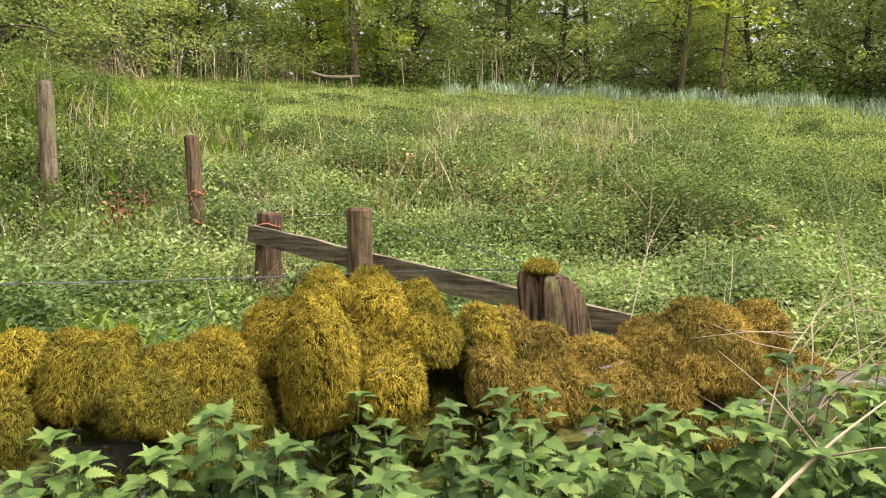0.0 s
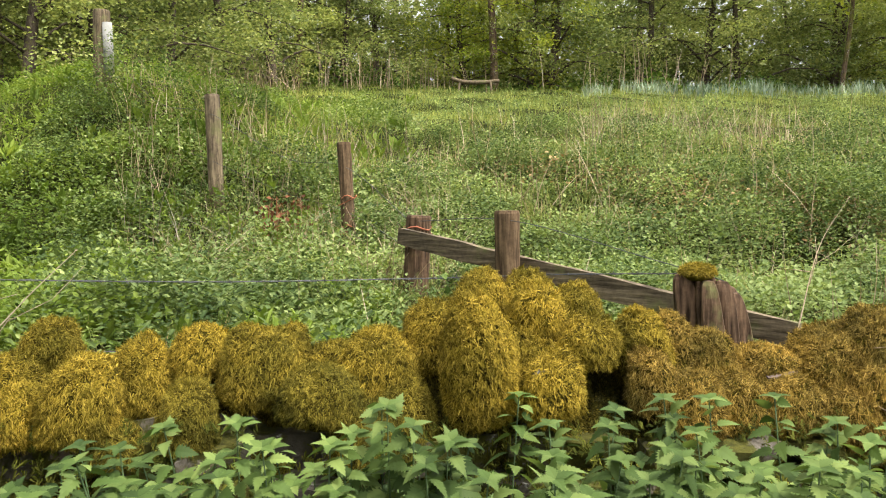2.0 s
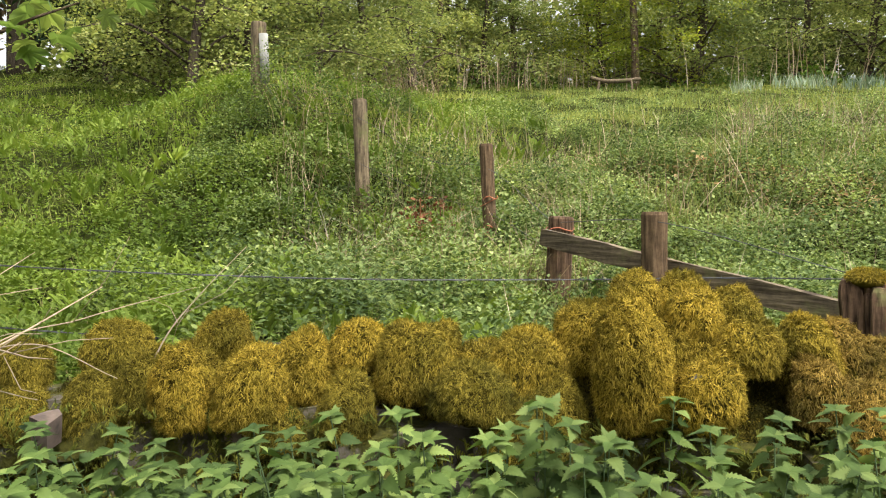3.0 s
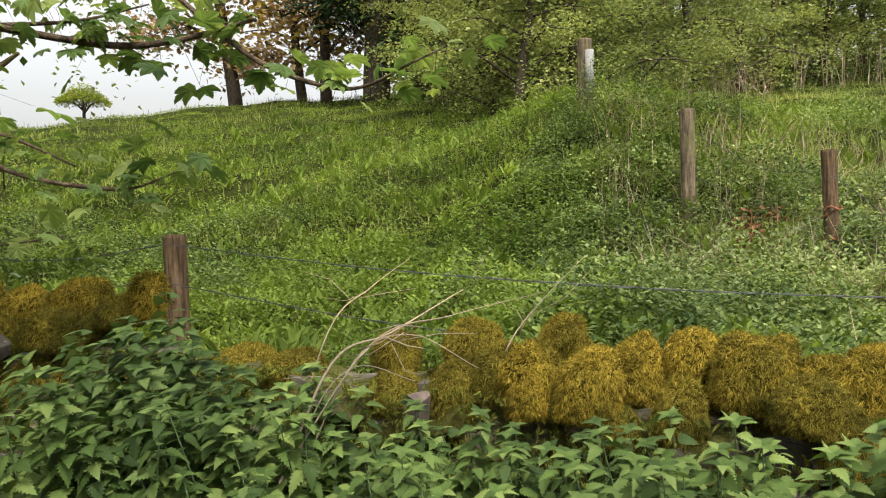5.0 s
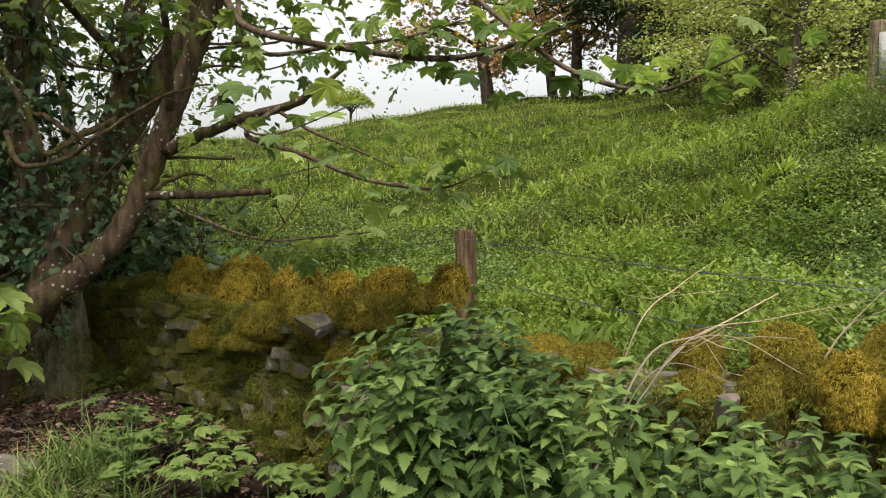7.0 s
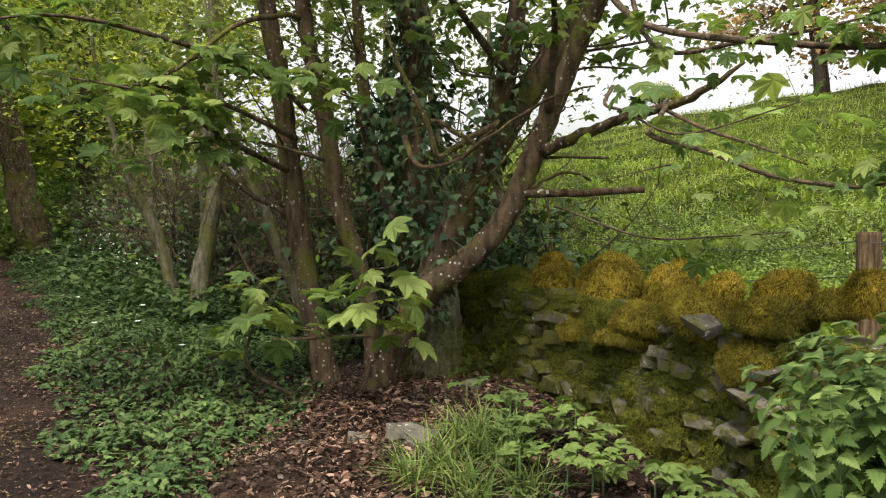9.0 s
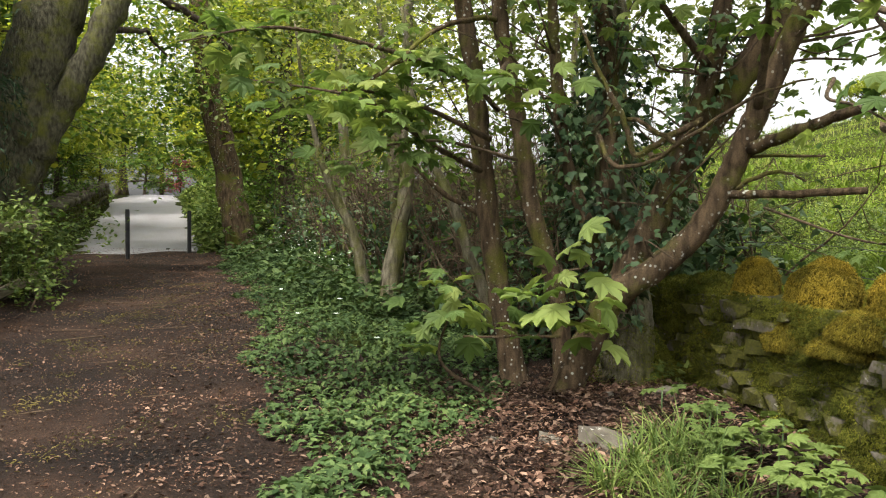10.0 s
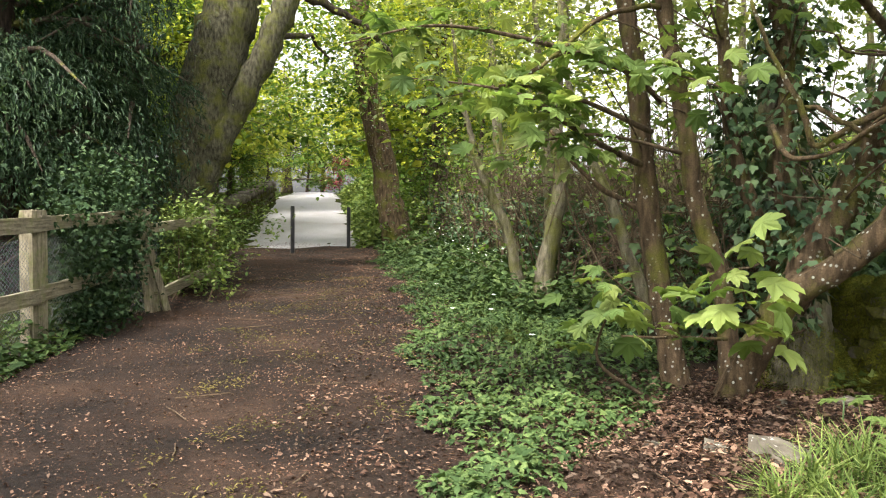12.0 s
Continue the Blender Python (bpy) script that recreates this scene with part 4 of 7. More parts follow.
    # bushy stands
    stands = [(2.2, 4.9, 0.75, 0.5), (2.9, 4.3, 0.6, 0.45), (1.0, 6.4, 0.7, 0.4), (0.3, 7.6, 0.8, 0.35), (3.6, 5.6, 0.8, 0.5), (-1.4, 6.8, 0.7, 0.4), (-4.2, 7.15, 0.75, 0.75), (-2.4, 6.9, 0.6, 0.4), (-6.6, 4.4, 1.1, 0.5), (-7.6, 3.2, 1.0, 0.6), (-5.2, 3.0, 0.7, 0.45), (-9.5, 3.0, 1.2, 0.7), (-1.6, 3.7, 0.5, 0.22),
              (2.0, 6.4, 0.50, 0.50), (3.1, 6.2, 0.50, 0.55), (3.5, 7.9, 0.60, 0.50), (0.7, 9.9, 0.70, 0.40), (2.4, 8.8, 0.70, 0.40), (-0.6, 11.2, 0.50, 0.35), (-0.3, 11.4, 0.50, 0.30), (-4.3, 6.7, 0.50, 0.45), (-1.4, 9.4, 0.40, 0.35), (3.3, 8.5, 0.60, 0.45),
              (2.0, 6.6, 0.62, 0.6), (1.75, 7.1, 0.45, 0.45), (2.75, 7.6, 0.6, 0.55), (3.3, 6.9, 0.5, 0.5), (1.7, 8.4, 0.6, 0.45), (3.0, 5.6, 0.5, 0.5), (1.1, 7.7, 0.5, 0.4), (-0.8, 8.2, 0.6, 0.4), (-2.1, 6.4, 0.45, 0.4), (4.4, 9.0, 0.8, 0.5), (3.6, 10.5, 0.8, 0.5)]
    for _ in range(34):
        d, a = 4.0 * (16 / 4.0) ** rng.random(), radians(rng.uniform(55, 128))
        stands.append((-0.35 + d * math.cos(a), d * math.sin(a), rng.uniform(0.22, 0.55), rng.uniform(0.15, 0.42)))
    for cx, cy, rad, high in stands:
        n = int(5200 * rad)
        a, s = rng.uniform(0, 6.3, n), rad * np.sqrt(rng.random(n))
        x, y = cx + s * np.cos(a), cy + s * np.sin(a)
        z = ground_height(x, y) + 0.95 * high * (1 - (s / rad) ** 2) * rng.uniform(0.35, 1.05, n) + 0.04
        V, F = scatter(OVAL if math.hypot(cx, cy) < 5.5 else SMALL, np.stack([x, y, z], -1), rng.uniform(0, 6.3, n), rng.normal(0.0, 0.45, n), rng.normal(0, 0.4, n), rng.uniform(0.016, 0.036, n))
        thing("weed_clump", np_mesh("weed_clump", V, [F]), WEED_DARK, "bushy dark green weeds standing in the field", "weeds", "weed clumps", "stuff")
    # last year's dead leaves where the cover is thin
    n = 2600
    c = np.array([(2.1, 6.2), (1.7, 7.2), (2.9, 6.5), (1.7, 6.6), (-0.5, 7.8), (0.3, 7.5), (0.8, 7.6), (0.8, 6.9)])
    k = rng.integers(len(c), size=n)
    x, y = c[k, 0] + rng.normal(0, 0.3, n), c[k, 1] + rng.normal(0, 0.22, n)
    V, F = scatter(SMALL, np.stack([x, y, ground_height(x, y) + rng.uniform(0.08, 0.2, n)], -1), rng.uniform(0, 6.3, n), rng.normal(0, 0.4, n), rng.normal(0, 0.4, n), rng.uniform(0.02, 0.05, n))
    thing("dead_leaves", np_mesh("dead_leaves", V, [F]), OCHRE, "ochre dead leaves lying among the weeds", "dead leaves", kind="stuff")
    # dry stalks
    P, Y, T, S = [], [], [], []
    for az, r, n, L in (((96, 119), (4.6, 9), 1500, 0.45), ((74, 88), (9.5, 14), 450, 0.5), ((66, 96), (6, 12), 520, 0.6), ((60, 112), (3.5, 12), 420, 0.35), ((108, 124), (20, 25.5), 500, 1.3), ((36, 60), (3, 9), 300, 0.5)):
        x, y, d = spots(n, az, r, rng)
        m = len(x)
        P.append(np.stack([x, y, ground_height(x, y)], -1))
        Y.append(rng.uniform(0, 6.3, m))
        T.append(rng.uniform(0.5, 1.55, m))
        l = L * rng.uniform(0.4, 1.4, m)
        S.append(np.stack([0.075 * (0.7 + d / 9), l, l], -1))
    P, Y, T, S = np.concatenate(P), np.concatenate(Y), np.concatenate(T), np.concatenate(S)
    V, F = scatter(BLADE, P, Y, T, RNG.normal(0, 0.5, len(P)), S)
    thing("dry_stalks", np_mesh("dry_stalks", V, [F]), STRAW, "pale dry grass stalks of last year", "dry grass", kind="stuff")
    # daffodil leaves on the upper terrace
    x, y, d = spots(11000, (46, 88), (17.5, 26.5), rng)
    c = clumpy(x, y, 1.3, 12)
    keep = c > 0.25 + 0.1 * np.clip(24 - d, 0, 7) - 0.5 * (x > 9)
    x, y = x[keep], y[keep]
    n = len(x)
    V, F = scatter((BLADE[0] * (1.6, 1, 1), BLADE[1]), np.stack([x, y, ground_height(x, y)], -1), rng.uniform(0, 6.3, n), rng.normal(1.25, 0.22, n), rng.normal(0, 0.3, n), rng.uniform(0.28, 0.52, n))
    thing("daffodil_leaves", np_mesh("daffodil_leaves", V, [F]), DAFF, "blue-green daffodil leaves in drifts at the wood's edge", "daffodils", kind="stuff")


# ---- fences ----
def post(name, foot, top, r, material, label, sides=10, flare=1.05, seed=0):
    rng = np.random.default_rng(seed)
    f, t = Vector(foot), Vector(top)
    pts = [f.lerp(t, k) for k in (0, 0.3, 0.6, 0.85, 0.985, 1.0)]
    V, F = tube(pts, [r * flare, r * 1.03, r, r, r * 0.99, r * 0.9], sides)
    V = V + wavy(V, 0.004, 18, seed)[:, None] * (V - np.mean(V, axis=0)) / 0.1 * (1, 1, 0)
    return thing(name, quads(V, F, name, False), material, label, "fence post", "field fence posts")


def board(a, b, high, thick, name, seed=0, cuts=14):
    """A plank from a to b, a little uneven."""
    A, B = Vector(a), Vector(b)
    d = (B - A).normalized()
    n = d.cross(Vector((0, 0, 1))).normalized()
    u = n.cross(d).normalized()
    rng = np.random.default_rng(seed)
    V, F = [], []
    for i in range(cuts + 1):
        c = A.lerp(B, i / cuts)
        h = high / 2 * (1 + rng.uniform(-0.08, 0.08))
        for s, v in ((-1, -1), (1, -1), (1, 1), (-1, 1)):
            V.append(tuple(c + n * (thick / 2 * s) + u * (h * v + rng.uniform(-0.002, 0.002))))
        if i:
            o = 4 * (i - 1)
            F += [(o + k, o + (k + 1) % 4, o + 4 + (k + 1) % 4, o + 4 + k) for k in range(4)]
    F += [(3, 2, 1, 0), tuple(4 * cuts + k for k in range(4))]
    return np_mesh(name, np.array(V), [np.array(F)])


def strand(name, pts, label, r=0.0014, barbs=True, seed=0):
    L = smooth_line([(*p, r) for p in pts], 16)
    s = np.arange(len(L)) * 1.3
    a, b = L.copy(), L.copy()
    a[:, 2] += 0.002 * np.sin(s)
    b[:, 2] -= 0.002 * np.sin(s)
    pieces = [tube(a[:, :3], a[:, 3], 4), tube(b[:, :3], b[:, 3], 4)] if barbs else [tube(L[:, :3], L[:, 3], 4)]
    if barbs:
        rng = np.random.default_rng(seed)
        long = np.concatenate([[0], np.cumsum(np.linalg.norm(np.diff(L[:, :3], axis=0), axis=1))])
        for t in np.arange(0.05, long[-1], 0.085):
            c = np.array([np.interp(t, long, L[:, k]) for k in range(3)])
            for _ in range(2):
                d = rng.normal(0, 1, 3)
                d = d / np.linalg.norm(d) * 0.013
                pieces.append(tube([c - d, c + d], [0.0012, 0.0006], 3))
    return thing(name, quads(*joined(*pieces), name, False), WIRE, label, "wire", "fence wires")


def on_ground(x, y, down=0.0):
    return (x, y, float(ground_height(x, y)) - down)


def build_field_fence():
    post("fence_post", on_ground(-2.83, 6.04, 0.3), (-2.86, 6.06, 2.20), 0.058, TIMBER_GREY, "weathered grey fence post leaning on the bank", seed=1)
    b = post("fence_post", on_ground(-1.67, 5.6, 0.3), (-1.72, 5.62, 1.79), 0.047, TIMBER, "slim brown fence stake tied with orange twine", seed=2)
    c = post("fence_post", on_ground(-1.09, 4.74, 0.3), (-1.05, 4.74, 1.31), 0.072, TIMBER_OLD, "split old fence post with wire and twine", seed=3)
    post("fence_post", on_ground(-0.51, 4.13, 0.3), (-0.515, 4.13, 1.345), 0.062, TIMBER, "round brown fence post with a drilled hole", seed=4)
    w = post("fence_post", on_ground(-4.82, 7.8, 0.3), (-4.80, 7.8, 3.31), 0.085, TIMBER_GREY, "grey post with a white plastic sleeve on the mound", seed=5)
    part("sleeve", quads(*tube([(-4.70, 7.74, 2.66), (-4.71, 7.74, 3.17)], [0.05, 0.048], 10), "sleeve"), PLASTIC, w, "white plastic tree sleeve")
    post("fence_post", on_ground(-3.78, 2.24, 0.3), (-3.80, 2.24, 1.335), 0.056, TIMBER, "round brown fence post behind the wall", seed=6)
    # old gate post with a moss cap
    rng = np.random.default_rng(5)
    chunks = []
    for k in range(17):
        a, s = 2.4 * k, 0.092 * math.sqrt((k + 0.5) / 17)
        px, py = s * math.cos(a), s * math.sin(a) * 0.85
        top = 0.345 - 0.05 * (px > 0.04) - 0.05 * rng.random()
        v, f = lump(rng.uniform(0.034, 0.046), rng.uniform(0.03, 0.044), (top + 0.4) / 2, 0.5, 0.25, 700 + k, 8, 14)
        v = v + wavy(v * (30, 30, 5), 0.004, 1.0, k)[:, None] * (1, 1, 0)
        v[:, 2] += (top - 0.4) / 2
        v[:, 0] += (rng.normal(0, 0.04) - 0.12) * v[:, 2]
        v[:, :2] *= 1.0
        chunks.append((v + (px * (1.1), py, 0), f))
    old = thing("gate_post", quads(chunks[0][0] + (0.28, 3.24, 0.80), chunks[0][1], "gate_post", False), TIMBER_OLD, "rotten split gate post capped with moss", "gate post")
    for v, f in chunks[1:]:
        part("splinter", quads(v + (0.28, 3.24, 0.80), f, "splinter", False), TIMBER_OLD, old)
    P, N = over_lump(0.062, 0.062, 0.035, 6000, 0.1, 3, rng)
    up = N[:, 2] > -0.2
    B, BF = fur(P[up] + (0.205, 3.215, 1.14), N[up], 0.012, rng)
    cv, cf = lump(0.06, 0.06, 0.033, 1, 0.1, 3)
    t = cf[:, 2] == cf[:, 3]
    part("moss_cap", np_mesh("moss_cap", np.concatenate([cv + (0.205, 3.215, 1.14), B]), [cf[~t], cf[t][:, :3], BF + len(cv)]), MOSS, old, "golden moss cap")
    rail = thing("fence_rail", board((-1.14, 4.66, 1.20), (0.60, 3.42, 0.89), 0.095, 0.04, "fence_rail", 3), TIMBER_RAIL, "weathered plank rail nailed along the posts", "fence rail")
    for x, y, z in ((-1.09, 4.645, 1.21), (-0.5, 4.215, 1.085), (0.27, 3.675, 0.95)):
        for dz in (-0.025, 0.025):
            part("nail", quads(*tube([(x - 0.012, y - 0.035, z + dz), (x, y - 0.01, z + dz)], [0.005, 0.005], 6), "nail"), WIRE, rail)
    # twine
    for ob, x, y, zs, r in ((b, -1.69, 5.61, (1.22, 1.42), 0.052), (c, -1.06, 4.74, (1.2, 1.24), 0.08)):
        for z in zs:
            ring = [(x + r * math.cos(a), y + r * math.sin(a), z + 0.012 * math.sin(3 * a)) for a in np.linspace(0, 6.28, 14)]
            part("twine", quads(*tube(ring + [(x - 0.05, y - 0.09, z - 0.06)], [0.004] * 15, 4), "twine"), TWINE, ob, "orange baler twine")
    strand("barbed_wire", [(-3.78, 2.19, 1.29), (-2.6, 2.5, 1.19), (-1.6, 2.95, 1.125), (-0.8, 3.35, 1.10), (-0.3, 3.33, 1.12), (0.2, 3.2, 1.14)], "twisted barbed wire strung behind the wall", seed=1)
    strand("barbed_wire", [(-3.78, 2.19, 1.10), (-2.6, 2.45, 0.98), (-1.6, 2.85, 0.90), (-1.0, 3.1, 0.90), (-0.4, 3.1, 0.93)], "lower barbed wire behind the wall", seed=2)
    strand("barbed_wire", [(-3.8, 2.2, 1.29), (-4.6, 2.0, 1.2), (-5.8, 1.6, 1.22), (-6.3, 1.3, 1.2)], "barbed wire running to the tree", seed=3)
    strand("barbed_wire", [(-3.8, 2.2, 1.12), (-4.6, 2.0, 1.03), (-5.8, 1.6, 1.05)], "lower barbed wire running to the tree", seed=4)
    strand("fence_wire", [(-4.81, 7.75, 3.1), (-3.8, 6.9, 2.3), (-2.85, 6.0, 2.05), (-2.2, 5.8, 1.7), (-1.7, 5.58, 1.62), (-1.06, 4.7, 1.25)], "slack fence wire down the bank", 0.002, False)
    strand("fence_wire", [(-4.81, 7.75, 2.8), (-3.8, 6.9, 2.0), (-2.85, 6.0, 1.7), (-2.2, 5.8, 1.45), (-1.7, 5.58, 1.32), (-1.06, 4.7, 1.1)], "slack fence wire down the bank", 0.002, False)
    strand("fence_wire", [(-1.05, 4.68, 1.28), (-0.5, 4.08, 1.3), (0.1, 3.5, 1.16), (0.28, 3.15, 1.12)], "fence wire along the rail", 0.0018, False)


build_wall()
build_nettles()
build_field()
build_field_fence()


# ---- trees ----
def tree_shape(seed, height, spread, n, T, size, low=0.12, r=0.16, layers=0.35, limbs=13):
    """Trunk with limbs, and a crown of leaves in loose clumps along them."""
    rng = np.random.default_rng(seed)
    lean = rng.normal(0, 0.05, 2)
    axis = lambda t: np.array([lean[0] * t * height + 0.15 * math.sin(5 * t + seed), lean[1] * t * height + 0.12 * math.sin(4 * t + 2 * seed), t * height])
    pieces = [limb([(*axis(t), r * (1.25 - t) + 0.012) for t in (0, 0.12, 0.3, 0.5, 0.7, 0.88, 1.0)], 9, 3)]
    P = []
    for i in range(limbs):
        t = low + (0.92 - low) * (i + rng.uniform(0, 0.8)) / limbs
        a = 2.4 * i + rng.uniform(-0.5, 0.5)
        reach = spread * (1 - 0.55 * t) * rng.uniform(0.65, 1.15)
        s = axis(t)
        up = rng.uniform(0.0, 0.5)
        mid = s + np.array([math.cos(a) * reach * 0.5, math.sin(a) * reach * 0.5, reach * up * 0.7])
        end = s + np.array([math.cos(a) * reach, math.sin(a) * reach, reach * up * 0.7 - 0.12 * reach])
        pieces.append(limb([(*s, r * 0.38 * (1.1 - t) + 0.01), (*mid, r * 0.22 * (1.1 - t) + 0.008), (*end, 0.006)], 5, 3))
        m = max(8, int(n / limbs))
        clumps = max(4, int(reach * 3.2))
        for c in range(clumps):
            f = 0.25 + 0.85 * rng.random()
            base = s + (end - s) * f + np.array([0, 0, 0.2 * math.sin(3 * f)])
            k = m // clumps
            P.append(base + rng.normal(0, 1, (k, 3)) * (layers, layers, layers * 0.42) * rng.uniform(0.6, 1.5) + rng.normal(0, 0.22, 3))
    P = np.concatenate(P)
    q = len(P)
    crown = scatter(T, P, rng.uniform(0, 6.3, q), rng.normal(-0.25, 0.42, q), rng.normal(0, 0.45, q), size * rng.uniform(0.6, 1.35, q))
    return joined(*pieces), crown


def tree(name, shape, bark, leaf, label, at, turn=0.0, scale=1.0, group=""):
    root = thing(name, None, None, label, "tree", group)
    (tv, tf), (cv, cf) = shape
    part("trunk", quads(tv, tf, "trunk"), bark, root)
    part("crown", np_mesh("crown", cv, [cf]), leaf, root)
    root.matrix_basis = pose(*at, 0, 0, turn)
    root.scale = (scale, scale, scale)
    return root


def polar(az, d, down=0.0):
    x, y = -0.35 + d * math.cos(radians(az)), d * math.sin(radians(az))
    return on_ground(x, y, down)


def build_wood():
    rng = np.random.default_rng(51)
    kinds = []
    for k, (h, s, m) in enumerate(((7.5, 3.2, WOOD_LEAF), (6.5, 3.0, WOOD_LEAF), (8, 3.4, WOOD_LEAF), (6, 3.0, LIME), (7, 3.0, WOOD_LEAF), (5.5, 2.8, WOOD_LEAF))):
        t = tree("woodland_tree", tree_shape(60 + k, h, s, 12500, SMALL, 0.095, 0.05, 0.09 + 0.008 * k, 0.34, 20), BARK_DARK, m, "slender woodland tree in fresh spring leaf", polar(60 + 12 * k, 30), 40 * k, 1.0, "trees of the wood")
        kinds.append(t)
    for i in range(34):
        row = i % 3
        az = 44 + 86 * ((i * 0.618) % 1.0)
        d = (27.8, 32.0, 37.5)[row] + rng.uniform(-1.0, 1.6)
        if abs(az - 87) < 2.0 and row < 2:
            continue
        copy_thing(kinds[rng.integers(6)], pose(*polar(az, d, 0.1), 0, 0, rng.uniform(0, 360))).scale = (1, 1, rng.uniform(0.85, 1.2))
    # bare poles at the wood's edge
    for az, d, r, h in ((94.2, 27, 0.11, 9), (90.6, 28.5, 0.13, 10), (92.7, 30, 0.10, 8), (71.5, 25.6, 0.05, 6), (69, 26.5, 0.05, 6), (108, 27, 0.09, 8)):
        root = thing("woodland_tree", None, None, "bare slender trunk at the wood's edge", "tree", "trees of the wood")
        root.matrix_basis = pose(*polar(az, d, 0.1))
        sv = tree_shape(int(az * 10), h, 1.6, 900, SMALL, 0.17, 0.42, r, 0.35, 9)
        part("trunk", quads(*sv[0], "trunk"), BARK, root).matrix_parent_inverse = Matrix()
        part("crown", np_mesh("crown", *[sv[1][0], [sv[1][1]]]), LIME, root).matrix_parent_inverse = Matrix()
    # the depth of the wood
    n = 42000
    az = np.radians(rng.uniform(36, 136, n))
    d = rng.uniform(36, 50, n)
    x, y = -0.35 + d * np.cos(az), d * np.sin(az)
    z = ground_height(x, y) + rng.uniform(0, 9, n) * np.clip(0.9 + 0.3 * clumpy(x, y, 0.3, 3), 0.5, 1.3)
    V, F = scatter(SMALL, np.stack([x, y, z], -1), rng.uniform(0, 6.3, n), rng.normal(0, 0.6, n), rng.normal(0, 0.6, n), rng.uniform(0.3, 0.6, n))
    thing("wood_depths", np_mesh("wood_depths", V, [F]), HAW, "dense green foliage deep in the wood", "woodland", kind="stuff")
    # undergrowth along the edge
    n = 42000
    az = np.radians(rng.uniform(40, 133, n))
    d = 26.4 + rng.gamma(2.0, 2.2, n)
    x, y = -0.35 + d * np.cos(az), d * np.sin(az)
    hump = np.clip(0.9 + 1.1 * clumpy(x, y, 0.8, 17), 0.15, 3.2) * np.clip((d - 25.6) / 3.0, 0.2, 1.6)
    z = ground_height(x, y) + hump * rng.random(n)
    V, F = scatter(SMALL, np.stack([x, y, z], -1), rng.uniform(0, 6.3, n), rng.normal(0, 0.6, n), rng.normal(0, 0.6, n), rng.uniform(0.08, 0.2, n))
    thing("undergrowth", np_mesh("undergrowth", V, [F]), HEDGE, "tangled undergrowth along the edge of the wood", "undergrowth", kind="stuff")
    n = 250
    az = np.radians(np.concatenate([rng.normal(103, 4, 150), rng.normal(84, 3, 70), rng.uniform(40, 128, 30)]))
    d = 25.4 + rng.gamma(2.0, 1.2, n)
    x, y = -0.35 + d * np.cos(az), d * np.sin(az)
    V, F = scatter(BLADE, np.stack([x, y, ground_height(x, y)], -1), rng.uniform(0, 6.3, n), rng.normal(1.45, 0.22, n), rng.normal(0, 0.4, n), np.stack([np.full(n, 0.5), rng.uniform(0.7, 2.2, n), np.full(n, 1.0)], -1))
    thing("dead_stems", np_mesh("dead_stems", V, [F]), STRAW, "dead standing stems in front of the wood", "dead stems", kind="stuff")
    # trees behind the mound and along the field's crest
    for az, d, k, sc in ((117, 19, 0, 0.8), (121, 16.5, 2, 0.75), (124.5, 15.5, 4, 0.7), (126.5, 18, 0, 0.85), (119, 23, 2, 0.9), (113, 22, 1, 0.9), (130, 22, 2, 0.8), (110, 25, 4, 0.9), (128, 26, 0, 0.9), (123, 27, 2, 1.0)):
        copy_thing(kinds[k], pose(*polar(az, d, 0.1), 0, 0, rng.uniform(0, 360))).scale = (sc * 1.1, sc * 1.1, sc)
    needles = (SMALL[0] * (0.3, 1, 1), SMALL[1])
    for az, d in ((135.2, 24), (132.2, 27)):
        tree("pine_tree", tree_shape(81 + int(d), 13, 3.2, 9000, needles, 0.42, 0.12, 0.34, 0.45, 24), BARK_DARK, YEW, "dark evergreen conifer at the top of the field", polar(az, d, 0.1))
    tree("bronze_tree", tree_shape(83, 9, 4.6, 6500, SMALL, 0.22, 0.16, 0.2, 0.5, 16), BARK_DARK, BLOSSOM, "spreading tree with bronze young leaves on the crest", polar(145.5, 28.5, 0.1))
    tree("bronze_tree", tree_shape(84, 7, 3.0, 1800, SMALL, 0.22, 0.2, 0.14, 0.5, 12), BARK_DARK, YELLOWISH, "yellow-leaved tree on the crest of the field", polar(140.6, 27.5, 0.1))
    tree("bronze_tree", tree_shape(85, 7, 3.6, 3200, SMALL, 0.2, 0.2, 0.16, 0.5, 12), BARK_DARK, BLOSSOM, "sparse bronze tree leaning over the crest", polar(139.0, 26.5, 0.1))
    # a lone tree with a flat, wide crown
    n = 3600
    a, u = rng.uniform(0, 6.3, n), np.sqrt(rng.random(n))
    P = np.stack([1.5 * u * np.cos(a), 1.5 * u * np.sin(a), 4.6 + 0.9 * (1 - u ** 2) * rng.random(n) - 0.25 * u + rng.normal(0, 0.06, n)], -1)
    crown = scatter(SMALL, P, rng.uniform(0, 6.3, n), rng.normal(-0.2, 0.4, n), rng.normal(0, 0.4, n), rng.uniform(0.08, 0.18, n))
    arms = [limb([(0, 0, -0.3, 0.16), (0.05, 0, 2.0, 0.12), (0, 0.03, 3.8, 0.09), (0, 0, 4.9, 0.02)], 8, 3)]
    for k in range(7):
        b = 0.9 * k
        arms.append(limb([(0, 0, 3.6 + 0.08 * k, 0.05), (0.5 * math.cos(b), 0.5 * math.sin(b), 4.3, 0.03), (1.1 * math.cos(b), 1.1 * math.sin(b), 4.6, 0.01)], 5, 3))
    tree("field_tree", (joined(*arms), crown), BARK_DARK, LIME, "lone flat-crowned tree far across the field", polar(155.3, 50, 0.2))


